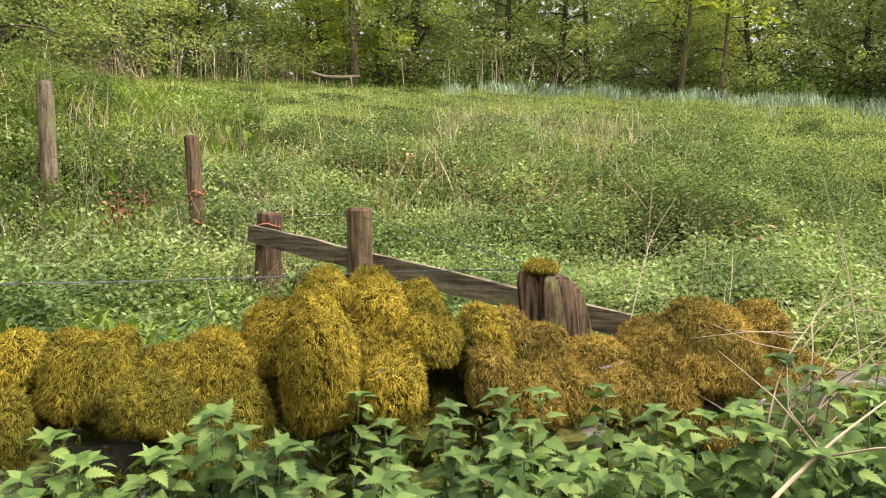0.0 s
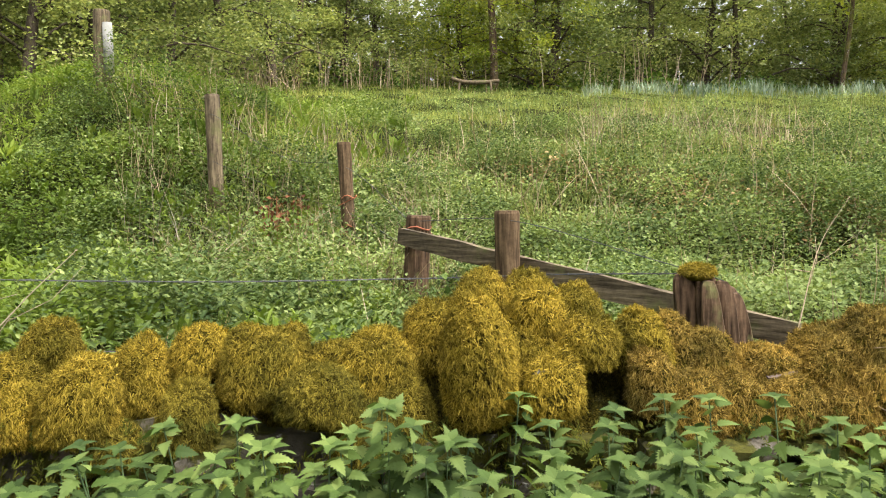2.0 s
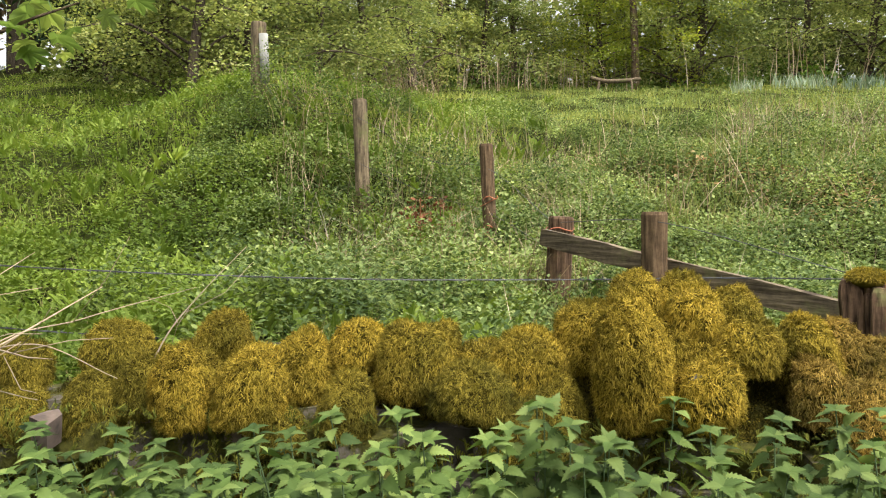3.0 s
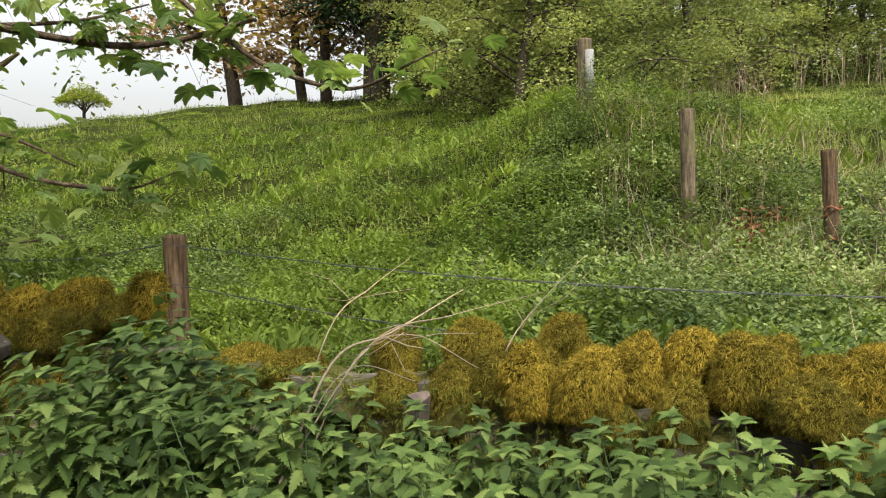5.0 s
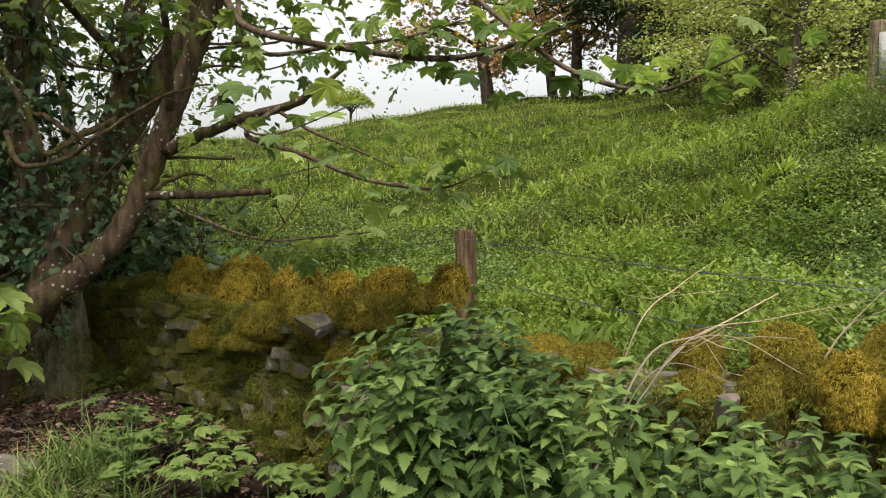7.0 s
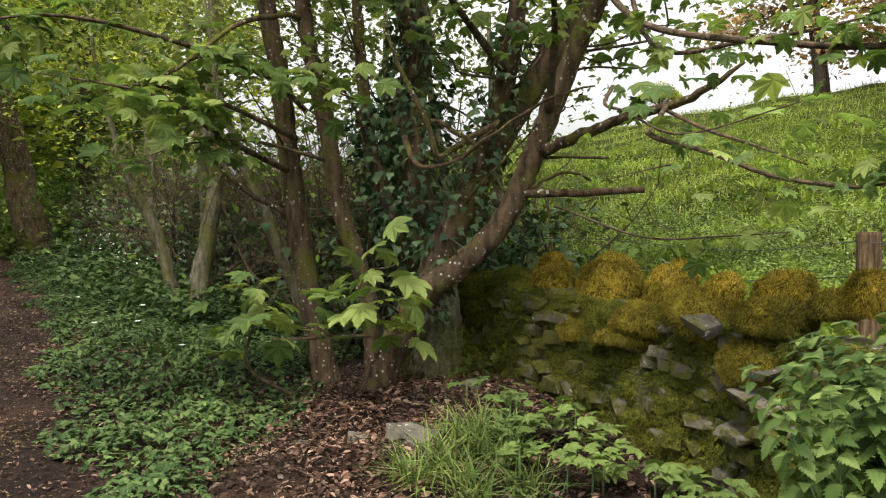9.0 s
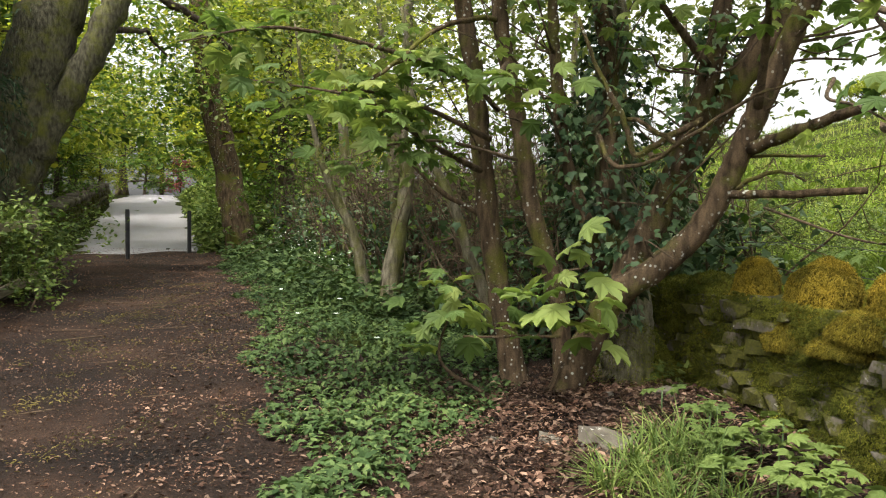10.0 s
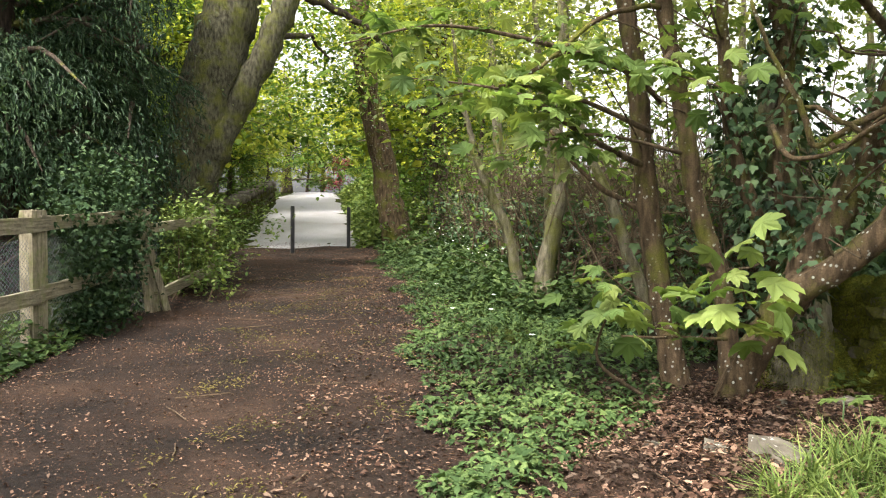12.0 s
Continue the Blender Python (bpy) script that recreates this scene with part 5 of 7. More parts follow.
def leafy_twig(pts, leaves, size, rng, root, name="branch", material=None, sides=6, spread=0.06, from_t=0.35):
    """A branch with maple-like leaves hung from its outer part."""
    L = smooth_line(pts, 6)
    part(name, quads(*tube(L[:, :3], L[:, 3], sides), name), material or TWIG, root)
    t = rng.uniform(from_t, 1.02, leaves)
    i = np.clip(t, 0, 1) * (len(L) - 1)
    C = np.stack([np.interp(i, np.arange(len(L)), L[:, k]) for k in range(3)], -1)
    off = rng.normal(0, spread, (leaves, 3))
    yaw = np.arctan2(-off[:, 0], off[:, 1]) + rng.normal(0, 0.5, leaves)
    return scatter(SYCA_LEAF, C + off, yaw, rng.normal(-0.35, 0.4, leaves), rng.normal(0, 0.35, leaves), size * rng.uniform(0.6, 1.25, leaves)), (C, C + off)


def stalks(pairs, r=0.0014):
    A, B = np.concatenate([p[0] for p in pairs]), np.concatenate([p[1] for p in pairs])
    n = len(A)
    V = np.stack([A + (r, 0, 0), A - (r, 0, 0), B - (r, 0, 0), B + (r, 0, 0)], 1).reshape(-1, 3)
    F = np.arange(n * 4).reshape(n, 4)
    return V, F


def build_sycamore():
    rng = np.random.default_rng(61)
    root = thing("sycamore_tree", None, None, "many-stemmed sycamore clad in ivy at the wall's end", "tree")
    root.matrix_basis = pose(-5.6, 0.2, 0.15)
    stems = (
        [(-6.02, -0.26, 0.0, 0.16), (-6.02, -0.30, 0.22, 0.115), (-6.02, -0.39, 0.65, 0.095), (-6.03, -0.50, 1.30, 0.088), (-6.03, -0.56, 1.78, 0.083), (-6.02, -0.63, 2.38, 0.077), (-6.02, -0.72, 2.89, 0.07), (-6.02, -0.9, 4.2, 0.045), (-6.1, -1.1, 5.6, 0.02)],
        [(-5.70, 0.04, 0.05, 0.12), (-5.75, 0.01, 0.54, 0.077), (-5.81, -0.07, 1.00, 0.074), (-5.82, -0.21, 1.43, 0.070), (-5.82, -0.31, 2.01, 0.066), (-5.83, -0.41, 2.46, 0.062), (-5.83, -0.48, 3.0, 0.055), (-5.8, -0.6, 4.4, 0.035), (-5.7, -0.7, 5.6, 0.015)],
        [(-5.52, -0.06, 0.05, 0.17), (-5.50, 0.03, 0.30, 0.135), (-5.48, 0.17, 0.62, 0.128), (-5.41, 0.31, 0.89, 0.115), (-5.31, 0.54, 1.08, 0.102), (-5.21, 0.76, 1.33, 0.098), (-5.12, 0.90, 1.65, 0.092), (-5.03, 1.00, 1.98, 0.088), (-4.94, 1.13, 2.36, 0.082), (-4.79, 1.24, 2.74, 0.08), (-4.4, 1.4, 3.6, 0.05), (-4.0, 1.5, 4.4, 0.02)],
        [(-5.56, 0.31, 0.80, 0.13), (-5.54, 0.45, 1.14, 0.125), (-5.51, 0.59, 1.44, 0.116), (-5.47, 0.74, 1.77, 0.113), (-5.41, 0.97, 2.16, 0.105), (-5.35, 1.16, 2.48, 0.098), (-5.28, 1.36, 2.95, 0.08), (-5.2, 1.6, 4.0, 0.05), (-5.1, 1.8, 5.2, 0.02)],
        [(-5.92, 0.44, 0.0, 0.30), (-5.93, 0.48, 0.3, 0.22), (-5.93, 0.50, 0.6, 0.19), (-5.99, 0.46, 0.99, 0.175), (-6.06, 0.34, 1.52, 0.156), (-6.07, 0.28, 2.04, 0.140), (-6.06, 0.36, 2.57, 0.115), (-6.06, 0.33, 3.16, 0.090), (-6.07, 0.32, 4.4, 0.055), (-6.1, 0.3, 5.8, 0.02)],
        [(-5.98, 0.30, 1.0, 0.07), (-5.88, 0.18, 1.3, 0.062), (-5.90, 0.01, 1.82, 0.056), (-5.91, -0.07, 2.49, 0.048), (-5.91, -0.11, 3.1, 0.040), (-5.9, -0.2, 4.4, 0.015)],
        [(-5.95, 0.38, 1.3, 0.08), (-5.86, 0.31, 1.59, 0.075), (-5.86, 0.31, 2.29, 0.067), (-5.88, 0.21, 2.95, 0.060), (-5.9, 0.15, 4.2, 0.03)],
        [(-5.48, 0.66, 1.6, 0.09), (-5.43, 0.70, 1.80, 0.085), (-5.35, 0.82, 2.26, 0.078), (-5.33, 0.90, 2.85, 0.064), (-5.3, 1.0, 4.2, 0.03)])
    for i, s in enumerate(stems):
        me = quads(*limb([(*q[:3], q[3] * (0.76 if i == 2 else 0.86)) for q in s], 20, 9, 0.003, 0.03, rng), "stem")
        part("stem", me, BARK_PALE if i == 4 else BARK, root, "mossy old main trunk" if i == 4 else "")
    twigs = (
        [(-5.03, 0.98, 1.79, 0.042), (-4.73, 1.11, 1.86, 0.033), (-4.47, 1.23, 1.92, 0.029), (-4.18, 1.36, 1.96, 0.024), (-3.92, 1.44, 2.01, 0.018), (-3.75, 1.53, 2.11, 0.008)],
        [(-5.16, 0.80, 1.53, 0.028), (-4.92, 1.18, 1.53, 0.024), (-4.69, 1.48, 1.55, 0.020)],
        [(-5.11, 0.94, 1.75, 0.011), (-4.86, 1.33, 1.74, 0.008)],
        [(-5.1, 0.9, 1.55, 0.016), (-4.95, 1.08, 1.66, 0.012), (-4.8, 1.2, 1.6, 0.006)],
        [(-5.55, 0.5, 1.8, 0.016), (-5.2, 0.5, 1.75, 0.014), (-4.95, 0.62, 1.85, 0.012), (-4.75, 0.9, 2.05, 0.009), (-4.5, 1.1, 2.1, 0.005)],
        [(-5.6, 0.2, 1.9, 0.02), (-5.3, 0.25, 1.7, 0.016), (-5.1, 0.45, 1.72, 0.012), (-5.0, 0.65, 1.9, 0.006)],
        [(-5.86, -0.40, 2.71, 0.019), (-5.67, -0.61, 2.67, 0.019), (-5.46, -0.85, 2.55, 0.016), (-5.25, -1.06, 2.33, 0.014), (-5.13, -1.23, 2.17, 0.010)],
        [(-6.03, -0.52, 1.36, 0.020), (-6.06, -0.85, 1.54, 0.020), (-6.05, -1.09, 1.78, 0.016), (-6.04, -1.19, 1.93, 0.012)],
        [(-5.20, 0.75, 1.97, 0.021), (-5.24, 0.53, 1.85, 0.021), (-5.27, 0.37, 1.76, 0.018), (-5.28, 0.31, 1.95, 0.018), (-5.41, 0.16, 2.29, 0.014), (-5.43, 0.03, 2.62, 0.011)],
        [(-5.12, 0.62, 1.8, 0.014), (-5.15, 0.45, 1.90, 0.014), (-5.27, 0.36, 1.98, 0.014), (-5.39, 0.27, 1.96, 0.011)],
        [(-5.44, -0.03, 0.61, 0.011), (-5.67, -0.66, 0.56, 0.009)])
    for s in twigs:
        part("branch", quads(*limb(s, 7, 5, 0.004), "branch"), BARK, root)
    for k in range(90):
        s = np.array(stems[rng.integers(len(stems))])
        f = rng.integers(2, len(s) - 1)
        o = s[f, :3]
        a, l = rng.uniform(0, 6.3), rng.uniform(0.35, 1.1)
        d = np.array([math.cos(a), math.sin(a), rng.uniform(-0.1, 0.9)]) * l
        bend = rng.normal(0, 0.09, 3) * l
        r = rng.uniform(0.005, 0.012)
        part("branch", quads(*limb([(*o, r), (*(o + d * 0.4 + bend), r * 0.8), (*(o + d * 0.75 - bend * 0.6), r * 0.55), (*(o + d), r * 0.25)], 5, 4), "branch"), TWIG, root)
    # leafy branches: those reaching over the wall, those over the lane, shoots at the foot
    sprays = (
        ([(-4.79, 1.24, 2.74, 0.022), (-4.1, 1.1, 2.4, 0.018), (-3.46, 1.03, 2.16, 0.014), (-3.13, 1.37, 2.06, 0.013), (-2.93, 1.55, 2.02, 0.012), (-2.75, 1.67, 2.03, 0.010), (-2.52, 1.83, 2.09, 0.006)], 56, 0.10, 0.3),
        ([(-4.4, 1.4, 3.3, 0.02), (-3.4, 1.5, 2.75, 0.014), (-2.86, 1.68, 2.25, 0.011), (-2.69, 1.76, 2.09, 0.010), (-2.52, 1.83, 1.95, 0.010), (-2.33, 1.92, 1.86, 0.008), (-2.19, 2.00, 1.84, 0.006), (-2.03, 2.08, 1.91, 0.004), (-1.94, 2.15, 1.96, 0.002)], 34, 0.10, 0.5),
        ([(-4.18, 1.36, 1.96, 0.014), (-3.8, 1.15, 1.86, 0.012), (-3.57, 1.00, 1.75, 0.012), (-3.41, 1.18, 1.67, 0.011), (-3.24, 1.36, 1.57, 0.010), (-3.06, 1.52, 1.53, 0.009), (-3.01, 1.63, 1.53, 0.006), (-2.84, 1.72, 1.59, 0.003)], 34, 0.10, 0.5),
        ([(-4.6, 1.3, 3.0, 0.02), (-4.0, 1.1, 2.4, 0.013), (-3.55, 1.05, 2.10, 0.010), (-3.27, 1.27, 2.10, 0.009), (-3.08, 1.48, 2.12, 0.006), (-2.88, 1.64, 2.17, 0.003)], 44, 0.10, 0.25),
        ([(-4.2, 1.35, 1.95, 0.012), (-3.9, 1.42, 1.82, 0.010), (-3.6, 1.5, 1.72, 0.007), (-3.3, 1.55, 1.62, 0.004)], 22, 0.09, 0.4),
        ([(-4.5, 1.2, 2.1, 0.012), (-4.1, 1.0, 1.95, 0.009), (-3.6, 0.9, 1.85, 0.006), (-3.2, 0.95, 1.72, 0.004), (-2.5, 1.0, 1.76, 0.002)], 24, 0.12, 0.4),
        ([(-4.7, 0.95, 1.45, 0.008), (-4.1, 1.2, 1.3, 0.006), (-3.6, 1.35, 1.32, 0.004), (-3.1, 1.42, 1.36, 0.002)], 16, 0.11, 0.4),
        ([(-5.99, -0.55, 1.68, 0.024), (-5.66, -0.84, 1.81, 0.019), (-5.45, -1.04, 1.93, 0.018), (-5.13, -1.19, 2.02, 0.014), (-4.81, -1.40, 2.06, 0.008), (-4.75, -1.9, 2.12, 0.003)], 52, 0.15, 0.4),
        ([(-6.0, -0.6, 2.3, 0.025), (-5.6, -1.2, 2.45, 0.016), (-5.2, -1.8, 2.5, 0.010), (-4.9, -2.3, 2.35, 0.004)], 44, 0.15, 0.3),
        ([(-6.0, -0.7, 2.9, 0.03), (-5.3, -1.3, 3.1, 0.02), (-4.7, -1.9, 3.0, 0.012), (-4.2, -2.4, 2.8, 0.004)], 44, 0.15, 0.3),
        ([(-5.8, -0.4, 2.4, 0.022), (-5.3, -0.45, 2.25, 0.015), (-5.07, -0.40, 2.15, 0.008), (-4.95, -0.15, 2.05, 0.004)], 26, 0.16, 0.35),
        ([(-5.60, -0.30, 0.12, 0.015), (-5.47, -0.58, 0.26, 0.013), (-5.36, -0.80, 0.46, 0.010), (-5.28, -0.74, 0.75, 0.007), (-5.25, -0.60, 0.94, 0.003)], 38, 0.18, 0.62),
        ([(-5.45, 0.15, 0.75, 0.010), (-5.1, 0.02, 0.88, 0.008), (-4.92, -0.03, 1.0, 0.004)], 30, 0.21, 0.4),
        ([(-5.9, -0.5, 1.9, 0.02), (-5.6, -1.0, 2.1, 0.014), (-5.35, -1.4, 2.15, 0.008), (-5.2, -1.8, 2.05, 0.003)], 46, 0.16, 0.3),
        ([(-5.9, -0.45, 2.1, 0.02), (-5.6, -0.7, 2.3, 0.014), (-5.4, -1.0, 2.35, 0.008), (-5.3, -1.3, 2.2, 0.003)], 40, 0.16, 0.3),
        ([(-5.8, -0.3, 1.75, 0.014), (-5.5, -0.8, 1.85, 0.010), (-5.3, -1.15, 1.8, 0.005), (-5.2, -1.4, 1.7, 0.003)], 30, 0.16, 0.3),
        ([(-5.0, 1.0, 2.0, 0.03), (-4.6, 0.9, 2.4, 0.02), (-4.2, 0.75, 2.65, 0.012), (-3.8, 0.6, 2.7, 0.005)], 36, 0.13, 0.3),
        ([(-5.3, 0.8, 2.3, 0.03), (-4.9, 0.4, 2.6, 0.02), (-4.5, 0.1, 2.8, 0.012), (-4.0, -0.1, 2.85, 0.005)], 40, 0.13, 0.3),
        ([(-4.8, 1.2, 2.7, 0.02), (-4.3, 1.6, 2.6, 0.015), (-3.7, 1.9, 2.5, 0.008), (-3.2, 2.1, 2.35, 0.004)], 36, 0.11, 0.3))
    pieces, pairs = [], []
    for pts, n, size, f in sprays:
        leaf, pair = leafy_twig(pts, n, size, rng, root, spread=0.06 if size < 0.12 else 0.085 if size < 0.17 else 0.12, from_t=f)
        pieces.append(leaf)
        pairs.append(pair)
    V, F = joined(*pieces)
    part("leaves", np_mesh("leaves", V, [F]), SYCA, root, "bright green lobed leaves")
    V, F = stalks(pairs)
    part("leaf_stalk", np_mesh("leaf_stalk", V, [F]), STEM, root, "", "stuff")
    # upper crown
    n = 2600
    c = np.array([(-5.9, 0.2, 3.1), (-5.6, 0.6, 3.2), (-6.2, 0.7, 3.1), (-5.1, 1.4, 3.1), (-6, -0.9, 4.6), (-5.7, -0.5, 4.9), (-4.3, 1.4, 4.0), (-5.2, 1.6, 4.6), (-6.05, 0.3, 5.0), (-5.4, -1.6, 3.9), (-4.6, -0.6, 4.0), (-4.5, 0.6, 3.7), (-6.2, 1.0, 3.8), (-5.9, -0.2, 3.4)])
    P = c[rng.integers(len(c), size=n)] + rng.normal(0, 1, (n, 3)) * (0.65, 0.65, 0.42)
    V, F = scatter(SYCA_LEAF, P, rng.uniform(0, 6.3, n), rng.normal(-0.3, 0.4, n), rng.normal(0, 0.4, n), rng.uniform(0.08, 0.17, n))
    part("crown", np_mesh("crown", V, [F]), SYCA, root)
    # ivy
    P, N = [], []
    for s, lo, hi, rad, m in ((stems[4], 1.05, 2.7, 0.18, 1000), (stems[6], 1.3, 3.2, 0.12, 300), (stems[5], 1.0, 2.2, 0.10, 420), (stems[3], 0.7, 1.6, 0.07, 260), (stems[7], 1.6, 2.6, 0.09, 260)):
        L = np.array(s)
        z = rng.uniform(lo, hi, m)
        a = rng.uniform(0, 6.3, m)
        rr = np.interp(z, L[:, 2], L[:, 3]) + rad * rng.random(m) ** 0.7 * (0.5 + 0.9 * np.clip(1 - np.abs(z - 1.6) / 1.3, 0, 1))
        P.append(np.stack([np.interp(z, L[:, 2], L[:, 0]) + rr * np.cos(a), np.interp(z, L[:, 2], L[:, 1]) + rr * np.sin(a), z], -1))
        N.append(a)
    P, a = np.concatenate(P), np.concatenate(N)
    n = len(P)
    V, F = scatter(IVY_LEAF, P, a - math.pi / 2 + rng.normal(0, 0.5, n), rng.normal(-0.85, 0.4, n), rng.normal(0, 0.4, n), rng.uniform(0.035, 0.078, n))
    part("ivy", np_mesh("ivy", V, [F]), IVY, root, "dark glossy ivy round the trunk")
    # moss at the foot
    P, N = over_lump(0.34, 0.32, 0.5, 20000, 0.25, 8, rng)
    ok = (P[:, 2] > -0.1) & (P[:, 0] > -0.2)
    B, BF = fur(P[ok] + (-5.9, 0.44, 0.2), N[ok], 0.022, rng, 0.2)
    part("foot_moss", np_mesh("foot_moss", B, [BF]), MOSS_GREEN, root, "green moss on the foot of the trunk")


# ---- along the lane ----
def strip_points(n, x0, x1, lo, hi, rng):
    """Places beside the wall line: offsets towards the lane between lo and hi."""
    x = rng.uniform(x0, x1, n)
    return x, np.interp(x, WALL_X, WALL_Y) - rng.uniform(lo, hi, n)


VERGE_X = (-15.3, -12.4, -9.1, -7.55, -6.1, -4.8, -4.2, -3.8, -3)
VERGE_Y = (-5.7, -4.4, -3.2, -2.5, -2.15, -1.85, -1.72, -1.52, -1.2)


def build_verge():
    rng = np.random.default_rng(71)
    # ground elder beside the lane
    n = 46000
    x = -3.5 - 11.0 * rng.random(n) ** 1.25
    y = rng.uniform(-7, 1.0, n)
    g = y - np.interp(x, VERGE_X, VERGE_Y) + 0.28 * clumpy(x, y, 2.4, 4) + 0.12 * clumpy(x, y, 7, 5)
    inner = np.interp(x, (-7.2, -6.4, -5.6, -4.5, -3.8), (0.2, -0.3, -0.36, -0.7, -1.0)) + 0.15 * clumpy(x, y, 5, 6)
    inner = np.where(x < -7.2, np.interp(x, WALL_X, WALL_Y) - 0.2, inner)
    keep = (g > 0) & (y < inner)
    x, y, g, inner = x[keep], y[keep], g[keep], inner[keep]
    rim = np.clip(np.minimum(g, 1.5 * (inner - y)) / 0.7, 0, 1)
    z = ground_height(x, y) + (0.04 + 0.2 * rim * np.clip(0.75 + 0.5 * clumpy(x, y, 2.5, 9) + 0.3 * clumpy(x, y, 7, 10), 0.25, 1.5)) * np.sqrt(rng.random(len(x)))
    size = rng.uniform(0.025, 0.06, len(x)) * np.where(rng.random(len(x)) < 0.1, 1.4, 1.0)
    pieces = []
    for near, leaf in ((x > -8, toothed(2, 0.33, 0.25)), (x <= -8, OVAL)):
        P = np.repeat(np.stack([x, y, z], -1)[near], 3, axis=0)
        base = np.repeat(rng.uniform(0, 6.3, near.sum()), 3) + np.tile((-1.35, 0, 1.35), near.sum()) + rng.normal(0, 0.2, len(P))
        pieces.append(scatter(leaf, P, base, rng.normal(-0.15, 0.35, len(P)), rng.normal(0, 0.3, len(P)), np.repeat(size[near], 3)))
    V, F = joined(*pieces)
    thing("ground_elder", np_mesh("ground_elder", V, [F]), ELDER, "lush dark green ground elder beside the lane", "ground elder", kind="stuff")
    # white flowers
    for fx, fy, fz in ((-6.9, -1.75, 0.52), (-7.6, -1.85, 0.56), (-7.0, -2.1, 0.5), (-8.4, -2.6, 0.55), (-6.1, -1.3, 0.46)):
        V, F = scatter((OVAL[0] * (0.9, 1, 1), OVAL[1]), np.repeat([[fx, fy, fz]], 5, axis=0), np.arange(5) * 1.257, np.full(5, 0.35), np.zeros(5), np.full(5, 0.03))
        fl = thing("flower", np_mesh("flower", V, [F]), WHITE, "small white flower above the ground elder", "flower", "white flowers")
        part("stalk", quads(*tube([(fx, fy, float(ground_height(fx, fy))), (fx, fy, fz)], [0.002, 0.0015], 4), "stalk"), STEM, fl)
    # garlic-like white heads along the hedge foot
    n = 150
    x, y = strip_points(n, -15, -9.5, 0.6, 1.9, rng)
    keep = lane_gap(x, y) > 0.15
    x, y = x[keep], y[keep]
    V, F = scatter(SMALL, np.stack([x, y, ground_height(x, y) + rng.uniform(0.3, 0.75, len(x))], -1), rng.uniform(0, 6.3, len(x)), rng.normal(0.3, 0.4, len(x)), 0 * x, np.full(len(x), 0.035))
    thing("flower_heads", np_mesh("flower_heads", V, [F]), WHITE, "white flower heads along the hedge foot", "flowers", kind="stuff")
    # brighter fresh growth along the hedge foot
    n = 9000
    x, y = strip_points(n, -17.5, -8, 0.2, 2.2, rng)
    g = lane_gap(x, y)
    keep = g > 0.05
    x, y, g = x[keep], y[keep], g[keep]
    z = ground_height(x, y) + np.clip(g, 0.1, 0.8) * 0.55 * rng.random(len(x))
    V, F = scatter(OVAL, np.stack([x, y, z], -1), rng.uniform(0, 6.3, len(x)), rng.normal(0, 0.4, len(x)), rng.normal(0, 0.4, len(x)), rng.uniform(0.06, 0.13, len(x)))
    thing("verge_plants", np_mesh("verge_plants", V, [F]), ELDER, "fresh green plants along the foot of the hedge", "plants", kind="stuff")
    # bare earth between the lane and the wall
    gx = np.linspace(-7.2, 2.0, 90)
    rows = []
    for x in gx:
        lo, hi = np.interp(x, (-7.8, -5.1, -3.6, 3.0), (-2.7, -1.6, -1.1, 1.0)), np.interp(x, WALL_X, WALL_Y) - 0.12
        yy = np.linspace(lo, hi, 26)
        rows.append(np.stack([np.full(26, x), yy, ground_height(np.full(26, x), yy) + 0.01], -1))
    V = np.concatenate(rows)
    I = np.arange(len(V)).reshape(90, 26)
    thing("verge", np_mesh("verge", V, [np.stack([I[:-1, :-1], I[1:, :-1], I[1:, 1:], I[:-1, 1:]], -1).reshape(-1, 4)], True), EARTH, "dark bare earth under nettles and leaf litter", "verge", kind="structure")
    # fallen leaves
    n = 170000
    x = -2.2 - 14.5 * rng.random(n) ** 1.3
    y = rng.uniform(-9, 1.4, n)
    x[:9000], y[:9000] = rng.normal(-4.9, 0.75, 9000), rng.normal(0.15, 0.6, 9000)
    x[9000:24000], y[9000:24000] = rng.uniform(-2.4, 9, 15000), rng.uniform(-4, 3, 15000)
    g = lane_gap(x, y)
    right = (y > np.interp(x, (-14, -8, -3.6), (-6.0, -3.6, -2.2)))
    tree_foot = (np.hypot((x + 4.9) / 1.6, (y - 0.15) / 1.25) < 1.0)
    chance = np.where(g < 0.35, np.where(right, 0.95, 0.7), 0.0)
    chance = np.where((y > -2.6) & (x > -6.3) & (g < 1.3), np.maximum(chance, 0.7), chance)
    near_wall = (beyond_wall(x, y) < -0.2) & (beyond_wall(x, y) > -1.0) & (x > -5.5)
    keep = (rng.random(n) < chance) | near_wall | (tree_foot & (beyond_wall(x, y) < -0.25))
    x, y = x[keep], y[keep]
    m = len(x)
    near_foot = tree_foot[keep]
    size = (0.008 + 0.03 * rng.random(m) ** 2) * np.where(near_foot, 1.5, np.where(right[keep], 1.15, 0.85))
    V, F = scatter((OVAL[0] * (0.95, 1, 1.3), OVAL[1]), np.stack([x, y, ground_height(x, y) + 0.03 + np.where(near_foot, 0.03, 0.004) * rng.random(m)], -1), rng.uniform(0, 6.3, m), rng.normal(0, 0.3, m), rng.normal(0, 0.4, m), np.stack([size * rng.uniform(0.5, 1.2, m), size, size], -1))
    thing("fallen_leaves", np_mesh("fallen_leaves", V, [F]), LITTER, "brown fallen leaves strewn over the lane", "fallen leaves", kind="stuff")
    # crumbs of leaf and bark
    n = 38000
    x = -2.4 - 8.5 * rng.random(n) ** 1.4
